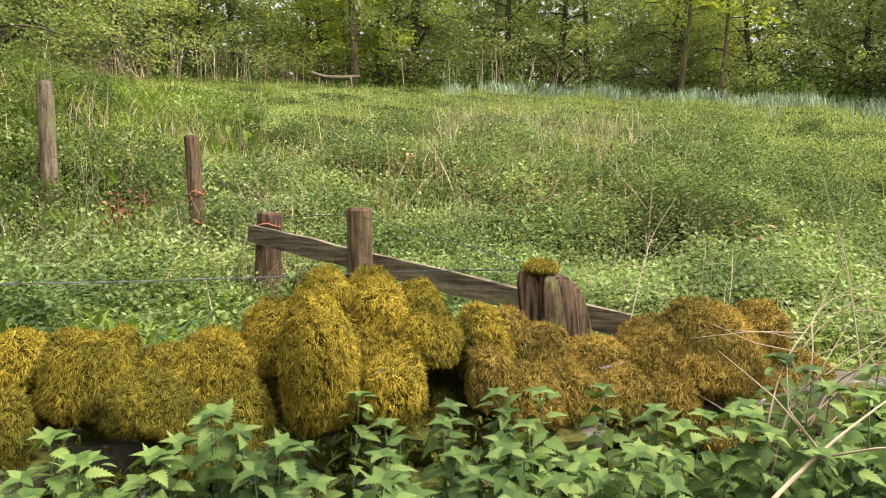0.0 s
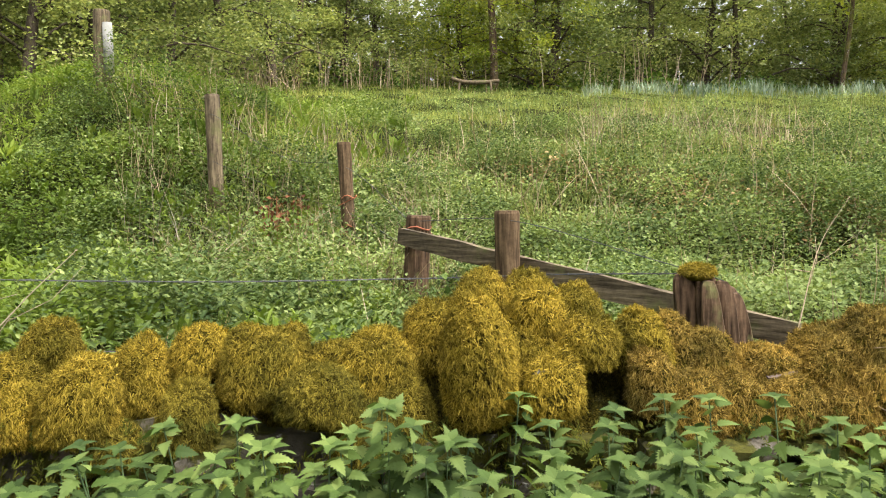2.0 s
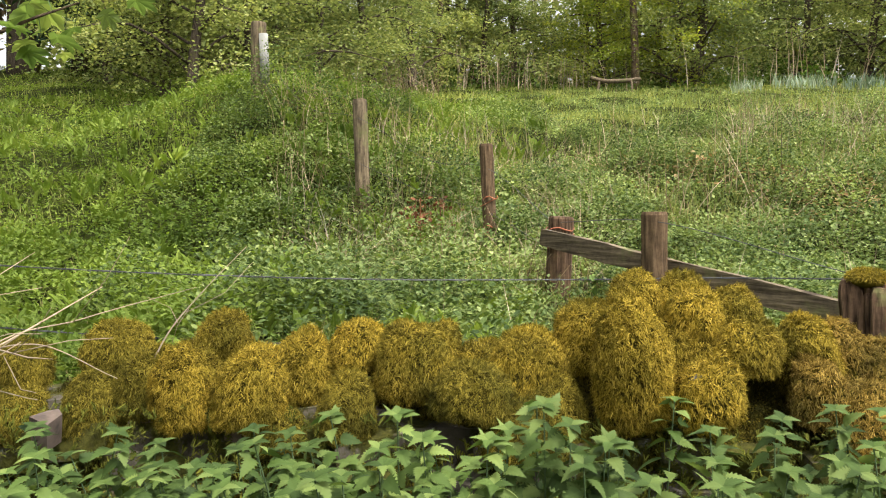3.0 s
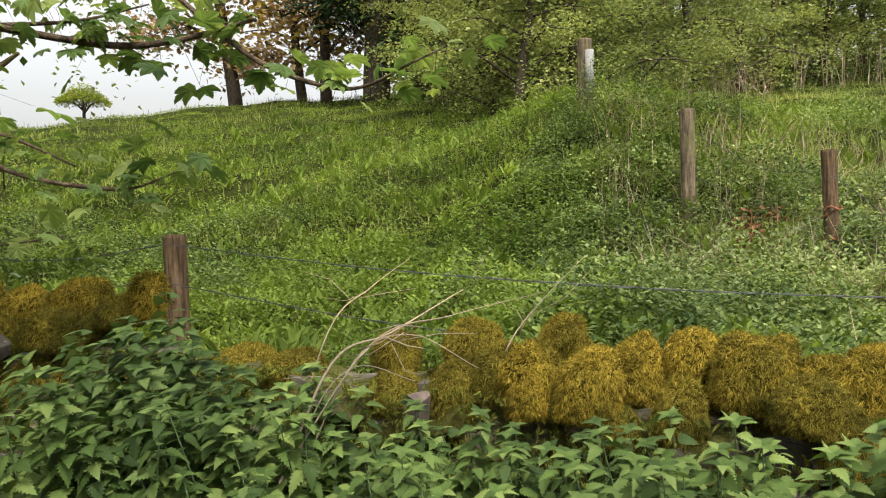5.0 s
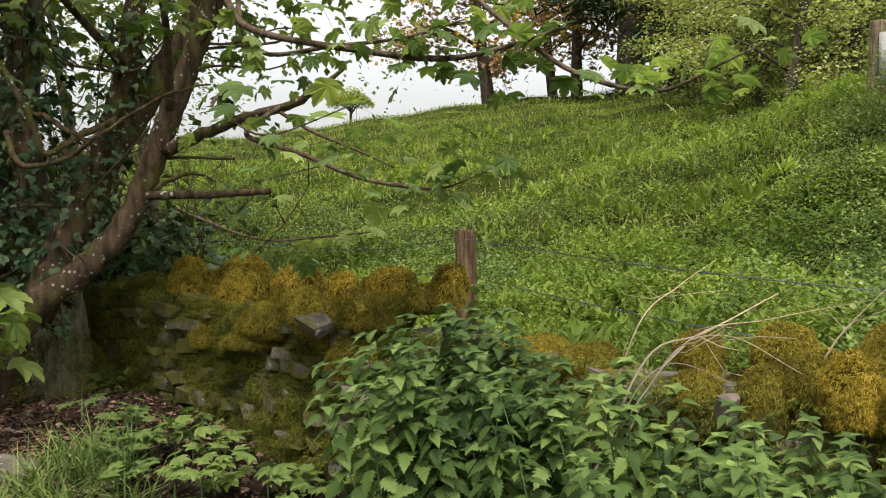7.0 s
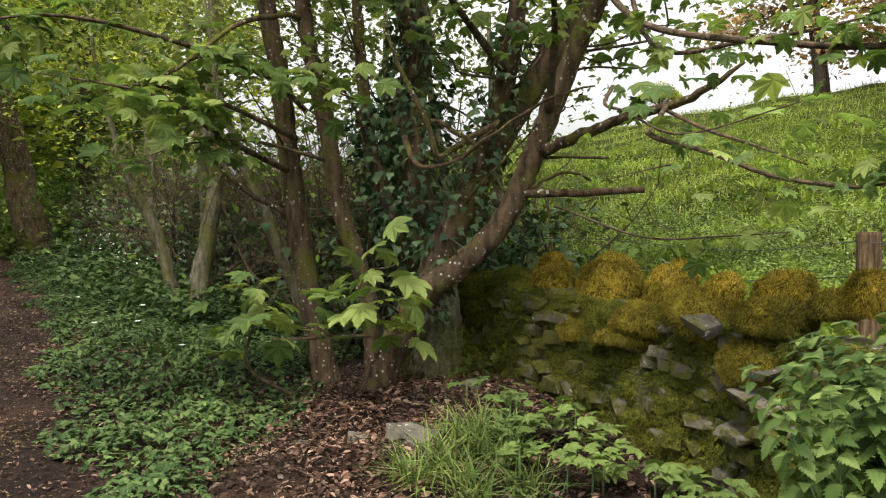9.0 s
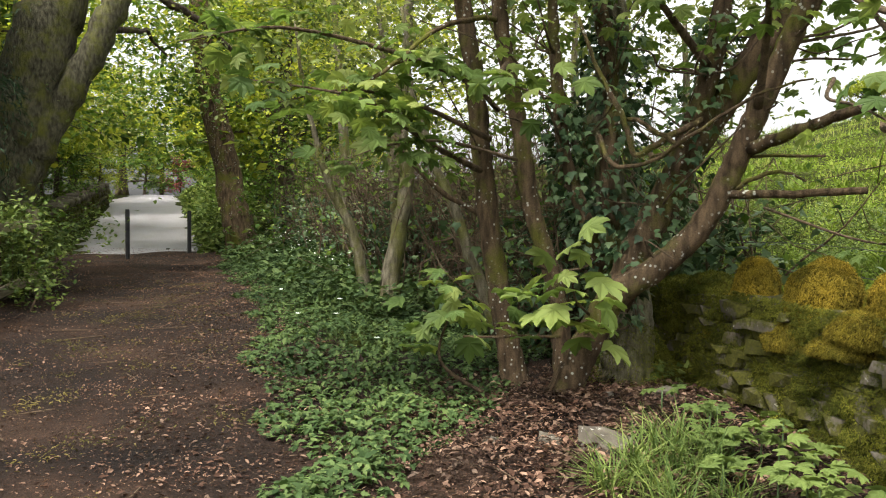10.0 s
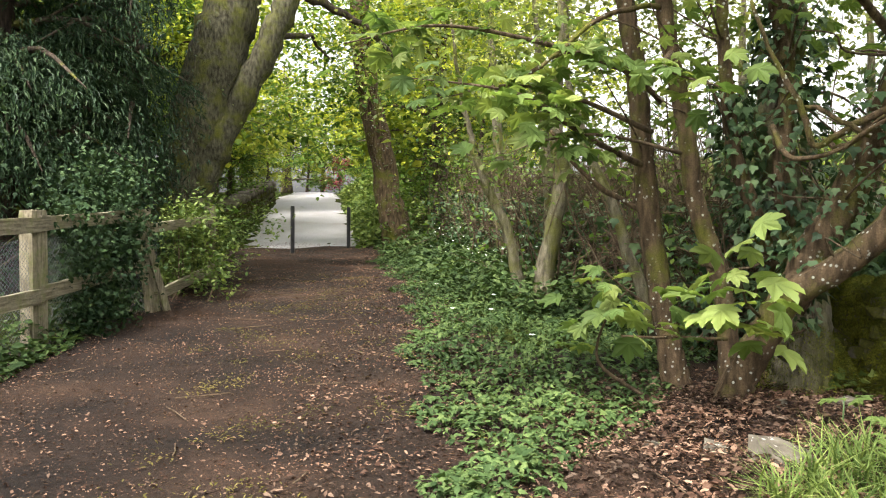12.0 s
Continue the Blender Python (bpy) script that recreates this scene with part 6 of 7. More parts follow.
    y = np.interp(x, (-15.9, -12.4, -7.8, -5.1, -3.6), (-7.5, -5.85, -4.12, -3.12, -2.55)) + rng.uniform(-2.1, 2.3, n)
    keep = (lane_gap(x, y) < 0.5) & (rng.random(n) < 0.55 + 0.5 * clumpy(x, y, 1.6, 14))
    x, y = x[keep], y[keep]
    n = len(x)
    V, F = scatter((SMALL[0] * (1.0, 1, 2.5), SMALL[1]), np.stack([x, y, ground_height(x, y) + 0.027], -1), rng.uniform(0, 6.3, n), rng.normal(0, 0.25, n), rng.normal(0, 0.3, n), rng.uniform(0.005, 0.018, n))
    thing("leaf_crumbs", np_mesh("leaf_crumbs", V, [F]), LITTER, "crumbled brown leaves and bark on the lane", "leaf litter", kind="stuff")
    # ivy and twigs between the tree and the wall's end
    n = 2200
    x, y = rng.uniform(-8.2, -5.75, n), rng.uniform(0.35, 1.9, n)
    V, F = scatter(IVY_LEAF, np.stack([x, y, ground_height(x, y) + rng.uniform(0.01, 0.16, n)], -1), rng.uniform(0, 6.3, n), rng.normal(-0.1, 0.4, n), rng.normal(0, 0.4, n), rng.uniform(0.05, 0.09, n))
    thing("ground_ivy", np_mesh("ground_ivy", V, [F]), BROAD, "dark ivy creeping over the bank behind the tree", "ivy", kind="stuff")
    n = 3600
    cx, cy = -2.5 - 9 * rng.random(110) ** 1.2, np.zeros(110)
    cy = np.interp(cx, (-12.4, -7.8, -5.1, -3.6), (-5.9, -4.2, -3.2, -2.6)) + rng.normal(0.6, 0.6, 110)
    k = rng.integers(110, size=n)
    x, y = cx[k] + rng.normal(0, 0.10, n), cy[k] + rng.normal(0, 0.07, n)
    V, F = scatter((OVAL[0] * (0.7, 1, 1.4), OVAL[1]), np.stack([x, y, ground_height(x, y) + 0.036], -1), rng.uniform(0, 6.3, n), rng.normal(0.1, 0.35, n), rng.normal(0, 0.3, n), rng.uniform(0.012, 0.034, n))
    thing("fallen_flowers", np_mesh("fallen_flowers", V, [F]), FALLEN, "yellow-green fallen flowers and bud scales on the lane", "fallen flowers", kind="stuff")
    # twigs on the lane
    for i in range(70):
        x = -2.6 - 9 * rng.random()
        y = float(np.interp(x, (-12.4, -7.8, -5.1, -3.6), (-5.9, -4.2, -3.2, -2.6))) + rng.normal(0, 0.8)
        if i >= 46:
            x, y = rng.normal(-5.0, 0.5), rng.normal(0.1, 0.45)
        a, l = rng.uniform(0, 6.3), rng.uniform(0.08, 0.4)
        pts = [(x + math.cos(a) * l * t, y + math.sin(a) * l * t + 0.03 * l * math.sin(5 * t), float(ground_height(x, y)) + 0.034, 0.004) for t in (0, 0.4, 0.7, 1)]
        thing("twig", quads(*limb(pts, 5, 3), "twig"), TWIG, "thin fallen twig on the lane", "twig", "fallen twigs")
    # stones by the tree
    for x, y, w, h, s in ((-4.47, 0.12, 0.16, 0.085, 1), (-4.62, -0.16, 0.08, 0.045, 2), (-5.0, -0.25, 0.05, 0.03, 3), (-5.25, 0.25, 0.05, 0.05, 4), (-4.65, -0.48, 0.06, 0.03, 5), (-5.25, 0.6, 0.09, 0.07, 6)):
        rock = chip(2 * w, 1.4 * w, 2 * h, 400 + s)
        rock.transform(pose(*on_ground(x, y, -h * 0.25), 0, 8, 50 * s))
        thing("rock", rock, ROCK, "pale limestone rock lying in leaf litter", "rock", "rocks under the tree")
    # grass tufts and broad leaves at the foot of the wall
    tufts = ((-4.3, 0.35), (-4.15, 0.48), (-4.15, 0.2), (-3.95, 0.25), (-4.3, 0.62), (-3.8, 0.55), (-3.95, 0.05), (-4.45, 0.45), (-3.75, 0.3))
    for tx, ty in tufts:
        n = 90
        V, F = scatter((BLADE[0] * (1.0, 1, 2.2), BLADE[1]), np.stack([tx + rng.normal(0, 0.05, n), ty + rng.normal(0, 0.05, n), np.full(n, float(ground_height(tx, ty)))], -1), rng.uniform(0, 6.3, n), rng.normal(0.85, 0.3, n), rng.normal(0, 0.2, n), np.stack([rng.uniform(0.14, 0.22, n), rng.uniform(0.18, 0.34, n), np.full(n, 0.3)], -1))
        thing("grass_tuft", np_mesh("grass_tuft", V, [F]), BROAD, "arching tuft of pale green grass", "grass tuft", "grass tufts", "stuff")
    for i in range(40):
        hx = rng.uniform(-4.9, -2.7)
        hy = float(np.interp(hx, WALL_X, WALL_Y)) - rng.uniform(0.35, 1.4)
        if math.hypot(hx + 4.45, hy - 0.1) < 0.35 or hx + hy < -4.5:
            continue
        h = rng.uniform(0.10, 0.24)
        z = float(ground_height(hx, hy))
        n = 7
        V, F = scatter((SYCA_LEAF[0] * (1, 1.1, 1), SYCA_LEAF[1]), np.stack([hx + rng.normal(0, 0.05, n), hy + rng.normal(0, 0.05, n), z + h * rng.uniform(0.7, 1, n)], -1), rng.uniform(0, 6.3, n), rng.normal(0.1, 0.25, n), rng.normal(0, 0.3, n), rng.uniform(0.06, 0.12, n))
        hog = thing("hogweed", quads(*tube([(hx, hy, z - 0.02), (hx, hy, z + h * 0.8)], [0.006, 0.004], 5), "hogweed"), STEM, "young hogweed with broad lobed leaves by the wall", "hogweed", "young hogweeds")
        one, faces = len(SYCA_LEAF[0]), SYCA_LEAF[1]
        for k in range(n):
            part("leaf", np_mesh("leaf", V[k * one:(k + 1) * one], [faces]), BROAD, hog)


def build_hedge():
    rng = np.random.default_rng(81)
    # bare stems
    pieces = []
    hedge = thing("hedge", None, None, "straggly hedge of bare stems, ivy and young leaves", "hedge")
    hedge.matrix_basis = pose(*on_ground(-10, -0.8))
    for i in range(620):
        x = rng.uniform(-16.5, -6.6) if i < 400 else rng.uniform(-12, -7)
        y = float(np.interp(x, WALL_X, WALL_Y)) + rng.normal(0.0, 0.45)
        z = float(ground_height(x, y))
        h = rng.uniform(0.9, 2.1)
        d = rng.normal(0, 0.28, 2)
        pts = [(x + d[0] * t * h + rng.normal(0, 0.05), y + d[1] * t * h + rng.normal(0, 0.05), z + h * t, 0.014 * (1.15 - t)) for t in (0, 0.3, 0.6, 1)]
        pieces.append(limb(pts, 5, 3))
        for _ in range(5):
            t = rng.uniform(0.2, 1)
            s = np.array(pts[0][:3]) + (np.array(pts[3][:3]) - pts[0][:3]) * t
            e = s + rng.normal(0, 0.35, 3) + (0, 0, 0.1)
            pieces.append(tube([s, (s + e) / 2 + rng.normal(0, 0.04, 3), e], [0.006, 0.005, 0.002], 4))
    part("stem_tangle", quads(*joined(*pieces), "stem_tangle"), TWIG, hedge, "tangle of bare brown stems", "stuff")
    for name, n, T, m, size, hz, q in (("ivy", 13000, IVY_LEAF, IVY, (0.05, 0.10), (0.0, 1.25), 0.55), ("ivy_bank", 15000, IVY_LEAF, IVY, (0.06, 0.11), (0.0, 1.1), 0.35), ("leaves", 4000, SMALL, HEDGE, (0.05, 0.11), (0.5, 2.2), 0.75)):
        x = rng.uniform(-17, -6.4, n)
        y = np.interp(x, WALL_X, WALL_Y) + rng.normal(0.35 if name == "ivy_bank" else -0.1, q, n)
        keep = clumpy(x, y, 1.5, 6) > (-0.2 if name == "ivy" else -0.8)
        x, y = x[keep], y[keep]
        z = ground_height(x, y) + rng.uniform(hz[0], hz[1], len(x))
        V, F = scatter(T, np.stack([x, y, z], -1), rng.uniform(0, 6.3, len(x)), rng.normal(-0.4, 0.5, len(x)), rng.normal(0, 0.5, len(x)), rng.uniform(*size, len(x)))
        part(name, np_mesh(name, V, [F]), m, hedge)
    # small trees in the hedge
    slim = ([(-8.86, -1.54, 0.30, 0.12), (-8.87, -1.46, 1.11, 0.092), (-8.88, -1.36, 1.65, 0.080), (-8.87, -1.45, 2.43, 0.067), (-8.88, -1.38, 3.27, 0.055), (-8.89, -1.29, 4.50, 0.03)],
            [(-9.13, -1.80, 0.2, 0.08), (-9.11, -1.94, 1.03, 0.06), (-9.06, -2.21, 1.59, 0.05), (-9.01, -2.44, 2.3, 0.03), (-8.9, -2.6, 3.4, 0.015)],
            [(-7.3, -0.4, 0.3, 0.06), (-7.2, -0.7, 1.2, 0.045), (-7.3, -1.1, 2.2, 0.03), (-7.5, -1.3, 3.2, 0.015)],
            [(-10.5, -1.6, 0.3, 0.08), (-10.5, -1.7, 2.0, 0.06), (-10.4, -1.9, 4.0, 0.03)],
            [(-12.6, -2.6, 0.4, 0.1), (-12.6, -2.7, 2.4, 0.08), (-12.5, -2.9, 5.0, 0.03)],
            [(-7.6, 0.9, 0.7, 0.07), (-7.6, 0.8, 1.8, 0.05), (-7.7, 0.6, 3.2, 0.02)],
            [(-9.2, 0.6, 0.7, 0.08), (-9.2, 0.5, 2.0, 0.06), (-9.1, 0.4, 3.8, 0.02)],
            [(-10.8, 0.0, 0.7, 0.08), (-10.8, -0.1, 2.0, 0.06), (-10.8, -0.2, 4.2, 0.02)],
            [(-8.4, 1.6, 0.9, 0.07), (-8.4, 1.5, 2.0, 0.05), (-8.3, 1.4, 3.4, 0.02)])
    for i, s in enumerate(slim):
        root = thing("hedge_tree", None, None, "thin tree growing out of the hedge in small leaf", "tree", "trees of the hedge")
        root.matrix_basis = pose(*s[0][:3])
        part("trunk", quads(*limb(s, 8, 5, 0.01), "trunk"), BARK_PALE, root)
        n = 2800
        top = np.array(s)[-1, :3]
        c = top + rng.normal(0, 1, (22, 3)) * (1.1, 1.1, 0.8) + (0, 0, 0.2)
        P = c[rng.integers(22, size=n)] + rng.normal(0, 0.34, (n, 3))
        V, F = scatter(SMALL, P, rng.uniform(0, 6.3, n), rng.normal(-0.2, 0.5, n), rng.normal(0, 0.5, n), rng.uniform(0.04, 0.085, n))
        part("crown", np_mesh("crown", V, [F]), LIME if i == 3 else HAW, root)


def build_lane_trees():
    rng = np.random.default_rng(91)
    # ash with two trunks
    ash = thing("ash_tree", None, None, "massive leaning ash with two trunks behind the fence", "tree")
    ash.matrix_basis = pose(-11.1, -7.2, 0.2)
    for s in ([(-10.95, -7.6, 0.0, 0.8), (-11.05, -7.45, 0.83, 0.56), (-11.18, -7.3, 1.69, 0.44), (-11.3, -7.05, 2.73, 0.43), (-11.42, -6.8, 3.77, 0.42), (-11.55, -6.5, 4.89, 0.38), (-11.77, -6.1, 7.01, 0.271), (-11.9, -5.6, 10, 0.1)],
              [(-11.05, -7.2, 0.6, 0.32), (-11.09, -7.05, 1.35, 0.24), (-11.23, -6.8, 2.12, 0.215), (-11.42, -6.45, 2.98, 0.205), (-11.62, -6.05, 3.94, 0.2), (-11.75, -5.73, 4.81, 0.19), (-11.95, -5.28, 6.36, 0.143), (-12.2, -4.8, 8.2, 0.06)]):
        part("trunk", quads(*limb(s, 18, 6, 0.02, 0.03, rng), "trunk"), BARK_ASH, ash)
    for s in ([(-11.7, -5.8, 4.6, 0.09), (-12.4, -5.2, 4.4, 0.06), (-13.4, -4.8, 4.0, 0.04), (-14.2, -4.9, 3.5, 0.015)], [(-11.6, -6.1, 3.9, 0.06), (-12.5, -5.9, 4.1, 0.04), (-13.6, -5.9, 3.9, 0.015)], [(-11.8, -5.5, 5.6, 0.09), (-11.2, -4.4, 5.4, 0.05), (-11.0, -3.4, 4.9, 0.02)]):
        part("bough", quads(*limb(s, 8, 5, 0.03), "bough"), BARK_DARK, ash)
    c = np.stack([rng.uniform(-20, -12.5, 130), rng.uniform(-9.5, -4.8, 130), rng.uniform(3.9, 7.0, 130)], -1)
    c[:, 2] += 0.12 * np.abs(c[:, 1] + 7)
    P = c[rng.integers(130, size=5000)] + rng.normal(0, 1, (5000, 3)) * (0.5, 0.5, 0.2)
    V, F = scatter(SMALL, P, rng.uniform(0, 6.3, 5000), rng.normal(-0.3, 0.4, 5000), rng.normal(0, 0.4, 5000), rng.uniform(0.06, 0.13, 5000))
    part("crown", np_mesh("crown", V, [F]), LIME, ash, "fresh yellow-green leaves over the lane")
    # yew
    yew = thing("yew_tree", None, None, "dark spreading yew hanging over the fence", "tree")
    yew.matrix_basis = pose(-10.4, -7.4, 0.2)
    for s in ([(-10.45, -7.5, 0.1, 0.28), (-10.43, -7.56, 1.42, 0.21), (-10.40, -7.6, 2.39, 0.19), (-10.38, -7.65, 3.34, 0.18), (-10.32, -7.7, 4.35, 0.17), (-10.31, -7.72, 6.12, 0.13), (-10.3, -7.5, 8, 0.05)], [(-8.6, -8.2, 0.1, 0.3), (-8.6, -8.2, 2.5, 0.2), (-8.5, -8.1, 5, 0.12)]):
        part("trunk", quads(*limb(s, 12, 5, 0.02, 0.04, rng), "trunk"), BARK_YEW, yew)
    P, Y, T = [], [], []
    boughs = []
    for i in range(200):
        a = rng.uniform(0, 6.3)
        z0 = rng.uniform(0.9, 6.8)
        s = np.array([-10.3, -7.5, z0]) if i % 2 else np.array([-8.55, -8.15, z0])
        l = rng.uniform(1.0, 2.7) * (1.2 - 0.08 * z0)
        e = s + np.array([math.cos(a) * l, math.sin(a) * l, 0.1 - 0.25 * l])
        if math.degrees(math.atan2(-(e[1] + 0.6), -(e[0] + 0.47))) < 31 + 2 * (e[2] > 4) or (e[1] > -5.95 and e[2] < 2.0):
            continue
        mid = (s + e) / 2 + (0, 0, 0.3)
        boughs.append(limb([(*s, 0.06), (*mid, 0.035), (*e, 0.008)], 5, 3))
        n = 900
        f = rng.uniform(0.2, 1.05, n)
        side = rng.normal(0, 0.30, n)
        C = s + (e - s) * f[:, None] + np.stack([-math.sin(a) * side, math.cos(a) * side, 0.3 * np.sin(3.1 * f) - 0.28 * rng.gamma(1.3, 0.6, n)], -1)
        P.append(C)
        Y.append(np.full(n, a - math.pi / 2) + rng.normal(0, 0.8, n))
        T.append(rng.normal(-0.7, 0.45, n))
    P, Y, T = np.concatenate(P), np.concatenate(Y), np.concatenate(T)
    V, F = scatter((SMALL[0] * (0.3, 1, 1), SMALL[1]), P, Y, T, rng.normal(0, 0.5, len(P)), rng.uniform(0.05, 0.13, len(P)))
    for b in boughs:
        part("bough", quads(*b, "bough"), BARK_DARK, yew)
    part("needles", np_mesh("needles", V, [F]), YEW, yew, "dark drooping needle sprays")
    # ivy-clad leaning tree by the bollards
    t4 = thing("lane_tree", None, None, "leaning bare-trunked tree beside the lane, torn bark", "tree")
    t4.matrix_basis = pose(*on_ground(-16.7, -5.5))
    part("trunk", quads(*limb([(-16.7, -5.45, 0.2, 0.42), (-16.63, -5.66, 1.01, 0.319), (-16.55, -5.88, 2.26, 0.270), (-16.46, -6.17, 3.60, 0.245), (-16.39, -6.36, 5.13, 0.209), (-16.34, -6.48, 7.62, 0.12)], 12, 5, 0.02, 0.04, rng), "trunk"), BARK, t4)
    n = 5200
    c = np.array([(-16.4, -6.3, 5.0)]) + rng.normal(0, 1, (46, 3)) * (1.5, 1.1, 1.7)
    P = c[rng.integers(46, size=n)] + rng.normal(0, 0.38, (n, 3))
    V, F = scatter(OVAL, P, rng.uniform(0, 6.3, n), rng.normal(-0.3, 0.4, n), rng.normal(0, 0.4, n), rng.uniform(0.08, 0.17, n))
    part("crown", np_mesh("crown", V, [F]), HEDGE, t4)
    # bright trees arching over the road
    shapes = [tree_shape(200 + k, 9, 4.0, 4600, SMALL, 0.22, 0.2, 0.17, 0.42, 15) for k in range(2)]
    a = tree("roadside_tree", shapes[0], BARK_DARK, LIME, "bright yellow-green roadside tree arching over the road", on_ground(-19.5, -5.2, 0.1), 0, 1, "roadside trees")
    b = tree("roadside_tree", shapes[1], BARK_DARK, LIME, "bright yellow-green roadside tree arching over the road", on_ground(-21.0, -16.0, 0.1), 60, 1, "roadside trees")
    dk = tree("roadside_tree", tree_shape(205, 8, 3.2, 4000, SMALL, 0.2, 0.08, 0.15, 0.4, 15), BARK_DARK, HEDGE, "dense green roadside tree", on_ground(-24, -7.4, 0.1), 10, 1, "roadside trees")
    for src, x, y, turn in ((a, -27.5, -18.2, 120), (b, -30, -7.8, 200), (a, -16.6, -12.6, 250), (dk, -14.2, -10.8, 80), (dk, -18.5, -14.6, 140), (b, -36, -19.5, 30), (a, -40, -8.5, 300), (dk, -33, -22, 60), (b, -47, -11, 90), (dk, -52, -18, 10), (a, -50, -24, 170), (dk, -13.5, -13.5, 20), (dk, -10.5, -11.5, 200), (dk, -6.5, -10.5, 100), (dk, -2.5, -9.5, 50), (dk, -58, -14, 5), (a, -31, -3.5, 15)):
        copy_thing(src, pose(*on_ground(x, y, 0.1), 0, 0, turn))
    for x, y, s in ((-38, -13.0, 0.42), (-44, -12.2, 0.5), (-37, -18.6, 0.4), (-47, -17.5, 0.6), (-52, -13.5, 0.7), (-33, -16.8, 0.3), (-54, -16, 0.7), (-30, -9.4, 0.3)):
        copy_thing(a, pose(*on_ground(x, y, 0.1), 0, 0, 50 * x)).scale = (s, s, s)
    for k, (x, y) in enumerate(((-34, -10.2), (-43, -9.6), (-45, -21), (-56, -20), (-60, -11), (-62, -17), (-39, -23), (-66, -24), (-70, -14), (-50, -8), (-29, -20.5), (-23.5, -17.8))):
        copy_thing((a, b, dk)[k % 3], pose(*on_ground(x, y, 0.1), 0, 0, 70 * k)).scale = (1.15, 1.15, 0.9)
    for src, x, y, size, turn in ((a, -22.8, -13.4, 0.9, 40), (b, -26.5, -8.8, 1.0, 110), (dk, -24.2, -13.9, 0.5, 0), (dk, -27.5, -15.6, 0.55, 70), (dk, -21.8, -6.5, 0.42, 30), (dk, -25.5, -8.2, 0.5, 200), (dk, -30.5, -10.4, 0.55, 20), (dk, -19.4, -11.9, 0.45, 90), (a, -33, -18.4, 0.6, 10), (a, -46.5, -17.3, 0.45, 80), (a, -49, -21.8, 0.5, 140), (b, -38, -20.2, 0.5, 60), (dk, -36, -12.2, 0.6, 60), (dk, -18.6, -4.3, 0.5, 15), (dk, -52, -22, 0.8, 60), (b, -18.2, -12.4, 0.85, 330), (a, -24.5, -6.9, 0.95, 190)):
        copy_thing(src, pose(*on_ground(x, y, 0.1), 0, 0, turn)).scale = (size, size, size)
    tree("garden_shrub", tree_shape(207, 3.2, 1.5, 1800, SMALL, 0.16, 0.1, 0.06, 0.3, 10), BARK_DARK, leaf_mat("purple_leaf", (0.07, 0.02, 0.025), (0.13, 0.035, 0.04), (0.2, 0.07, 0.06)), "purple-leaved garden shrub beyond the road", on_ground(-45, -17.9, 0.0)).scale = (0.6, 0.6, 0.7)
    n = 9000
    x = rng.uniform(-31, -16.2, n)
    side = np.where(rng.random(n) < 0.85, 1, -1)
    mid = np.interp(-x, (15.9, 19, 25, 34), (-7.5, -8.75, -11.3, -15.0))
    y = mid + side * (1.25 + rng.gamma(1.6, 0.55, n))
    z = ground_height(x, y) + np.clip(np.abs(y - mid) - 1.0, 0.1, 1.3) * 0.75 * rng.random(n)
    V, F = scatter(OVAL, np.stack([x, y, z], -1), rng.uniform(0, 6.3, n), rng.normal(0, 0.4, n), rng.normal(0, 0.4, n), rng.uniform(0.08, 0.17, n))
    thing("roadside_plants", np_mesh("roadside_plants", V, [F]), BROAD, "fresh green plants on the banks of the road", "plants", kind="stuff")
    # bright bush growing through the fence
    n = 5200
    c = np.stack([rng.uniform(-11.0, -8.4, 40), np.zeros(40), rng.uniform(0.3, 1.25, 40)], -1)
    c[:, 1] = np.interp(c[:, 0], (-11, -8.4), (-6.5, -5.75)) + rng.normal(0, 0.3, 40)
    P = c[rng.integers(40, size=n)] + rng.normal(0, 0.16, (n, 3))
    P[:, 2] = np.maximum(P[:, 2], 0.2)
    V, F = scatter(OVAL, P, rng.uniform(0, 6.3, n), rng.normal(-0.1, 0.45, n), rng.normal(0, 0.4, n), rng.uniform(0.04, 0.085, n))
    bush = thing("bush", None, None, "fresh green bush growing through the old fence", "bush")
    bush.matrix_basis = pose(*on_ground(-9.6, -6.1))
    part("foliage", np_mesh("foliage", V, [F]), BROAD, bush)
    for k in range(14):
        e = c[k]
        part("stem", quads(*limb([(e[0] + 0.2, e[1], float(ground_height(e[0], e[1])) - 0.03, 0.014), (e[0] + 0.1, e[1] + 0.05, 0.4, 0.010), (*e, 0.005)], 5, 3), "stem"), TWIG, bush)


def square_post(name, foot, top, w, d, seed):
    f, t = Vector(foot), Vector(top)
    rng = np.random.default_rng(seed)
    V, F = [], []
    for i, k in enumerate((0, 0.35, 0.7, 0.97, 1.0)):
        c = f.lerp(t, k)
        g = 0.93 if i == 4 else 1.0
        for sx, sy in ((-1, -1), (1, -1), (1, 1), (-1, 1)):
            V.append((c.x + sx * w / 2 * g + rng.normal(0, 0.002), c.y + sy * d / 2 * g + rng.normal(0, 0.002), c.z))
        if i:
            o = 4 * (i - 1)
            F += [(o + j, o + (j + 1) % 4, o + 4 + (j + 1) % 4, o + 4 + j) for j in range(4)]
    F += [(3, 2, 1, 0), (16, 17, 18, 19)]
    return np_mesh(name, np.array(V), [np.array(F)])


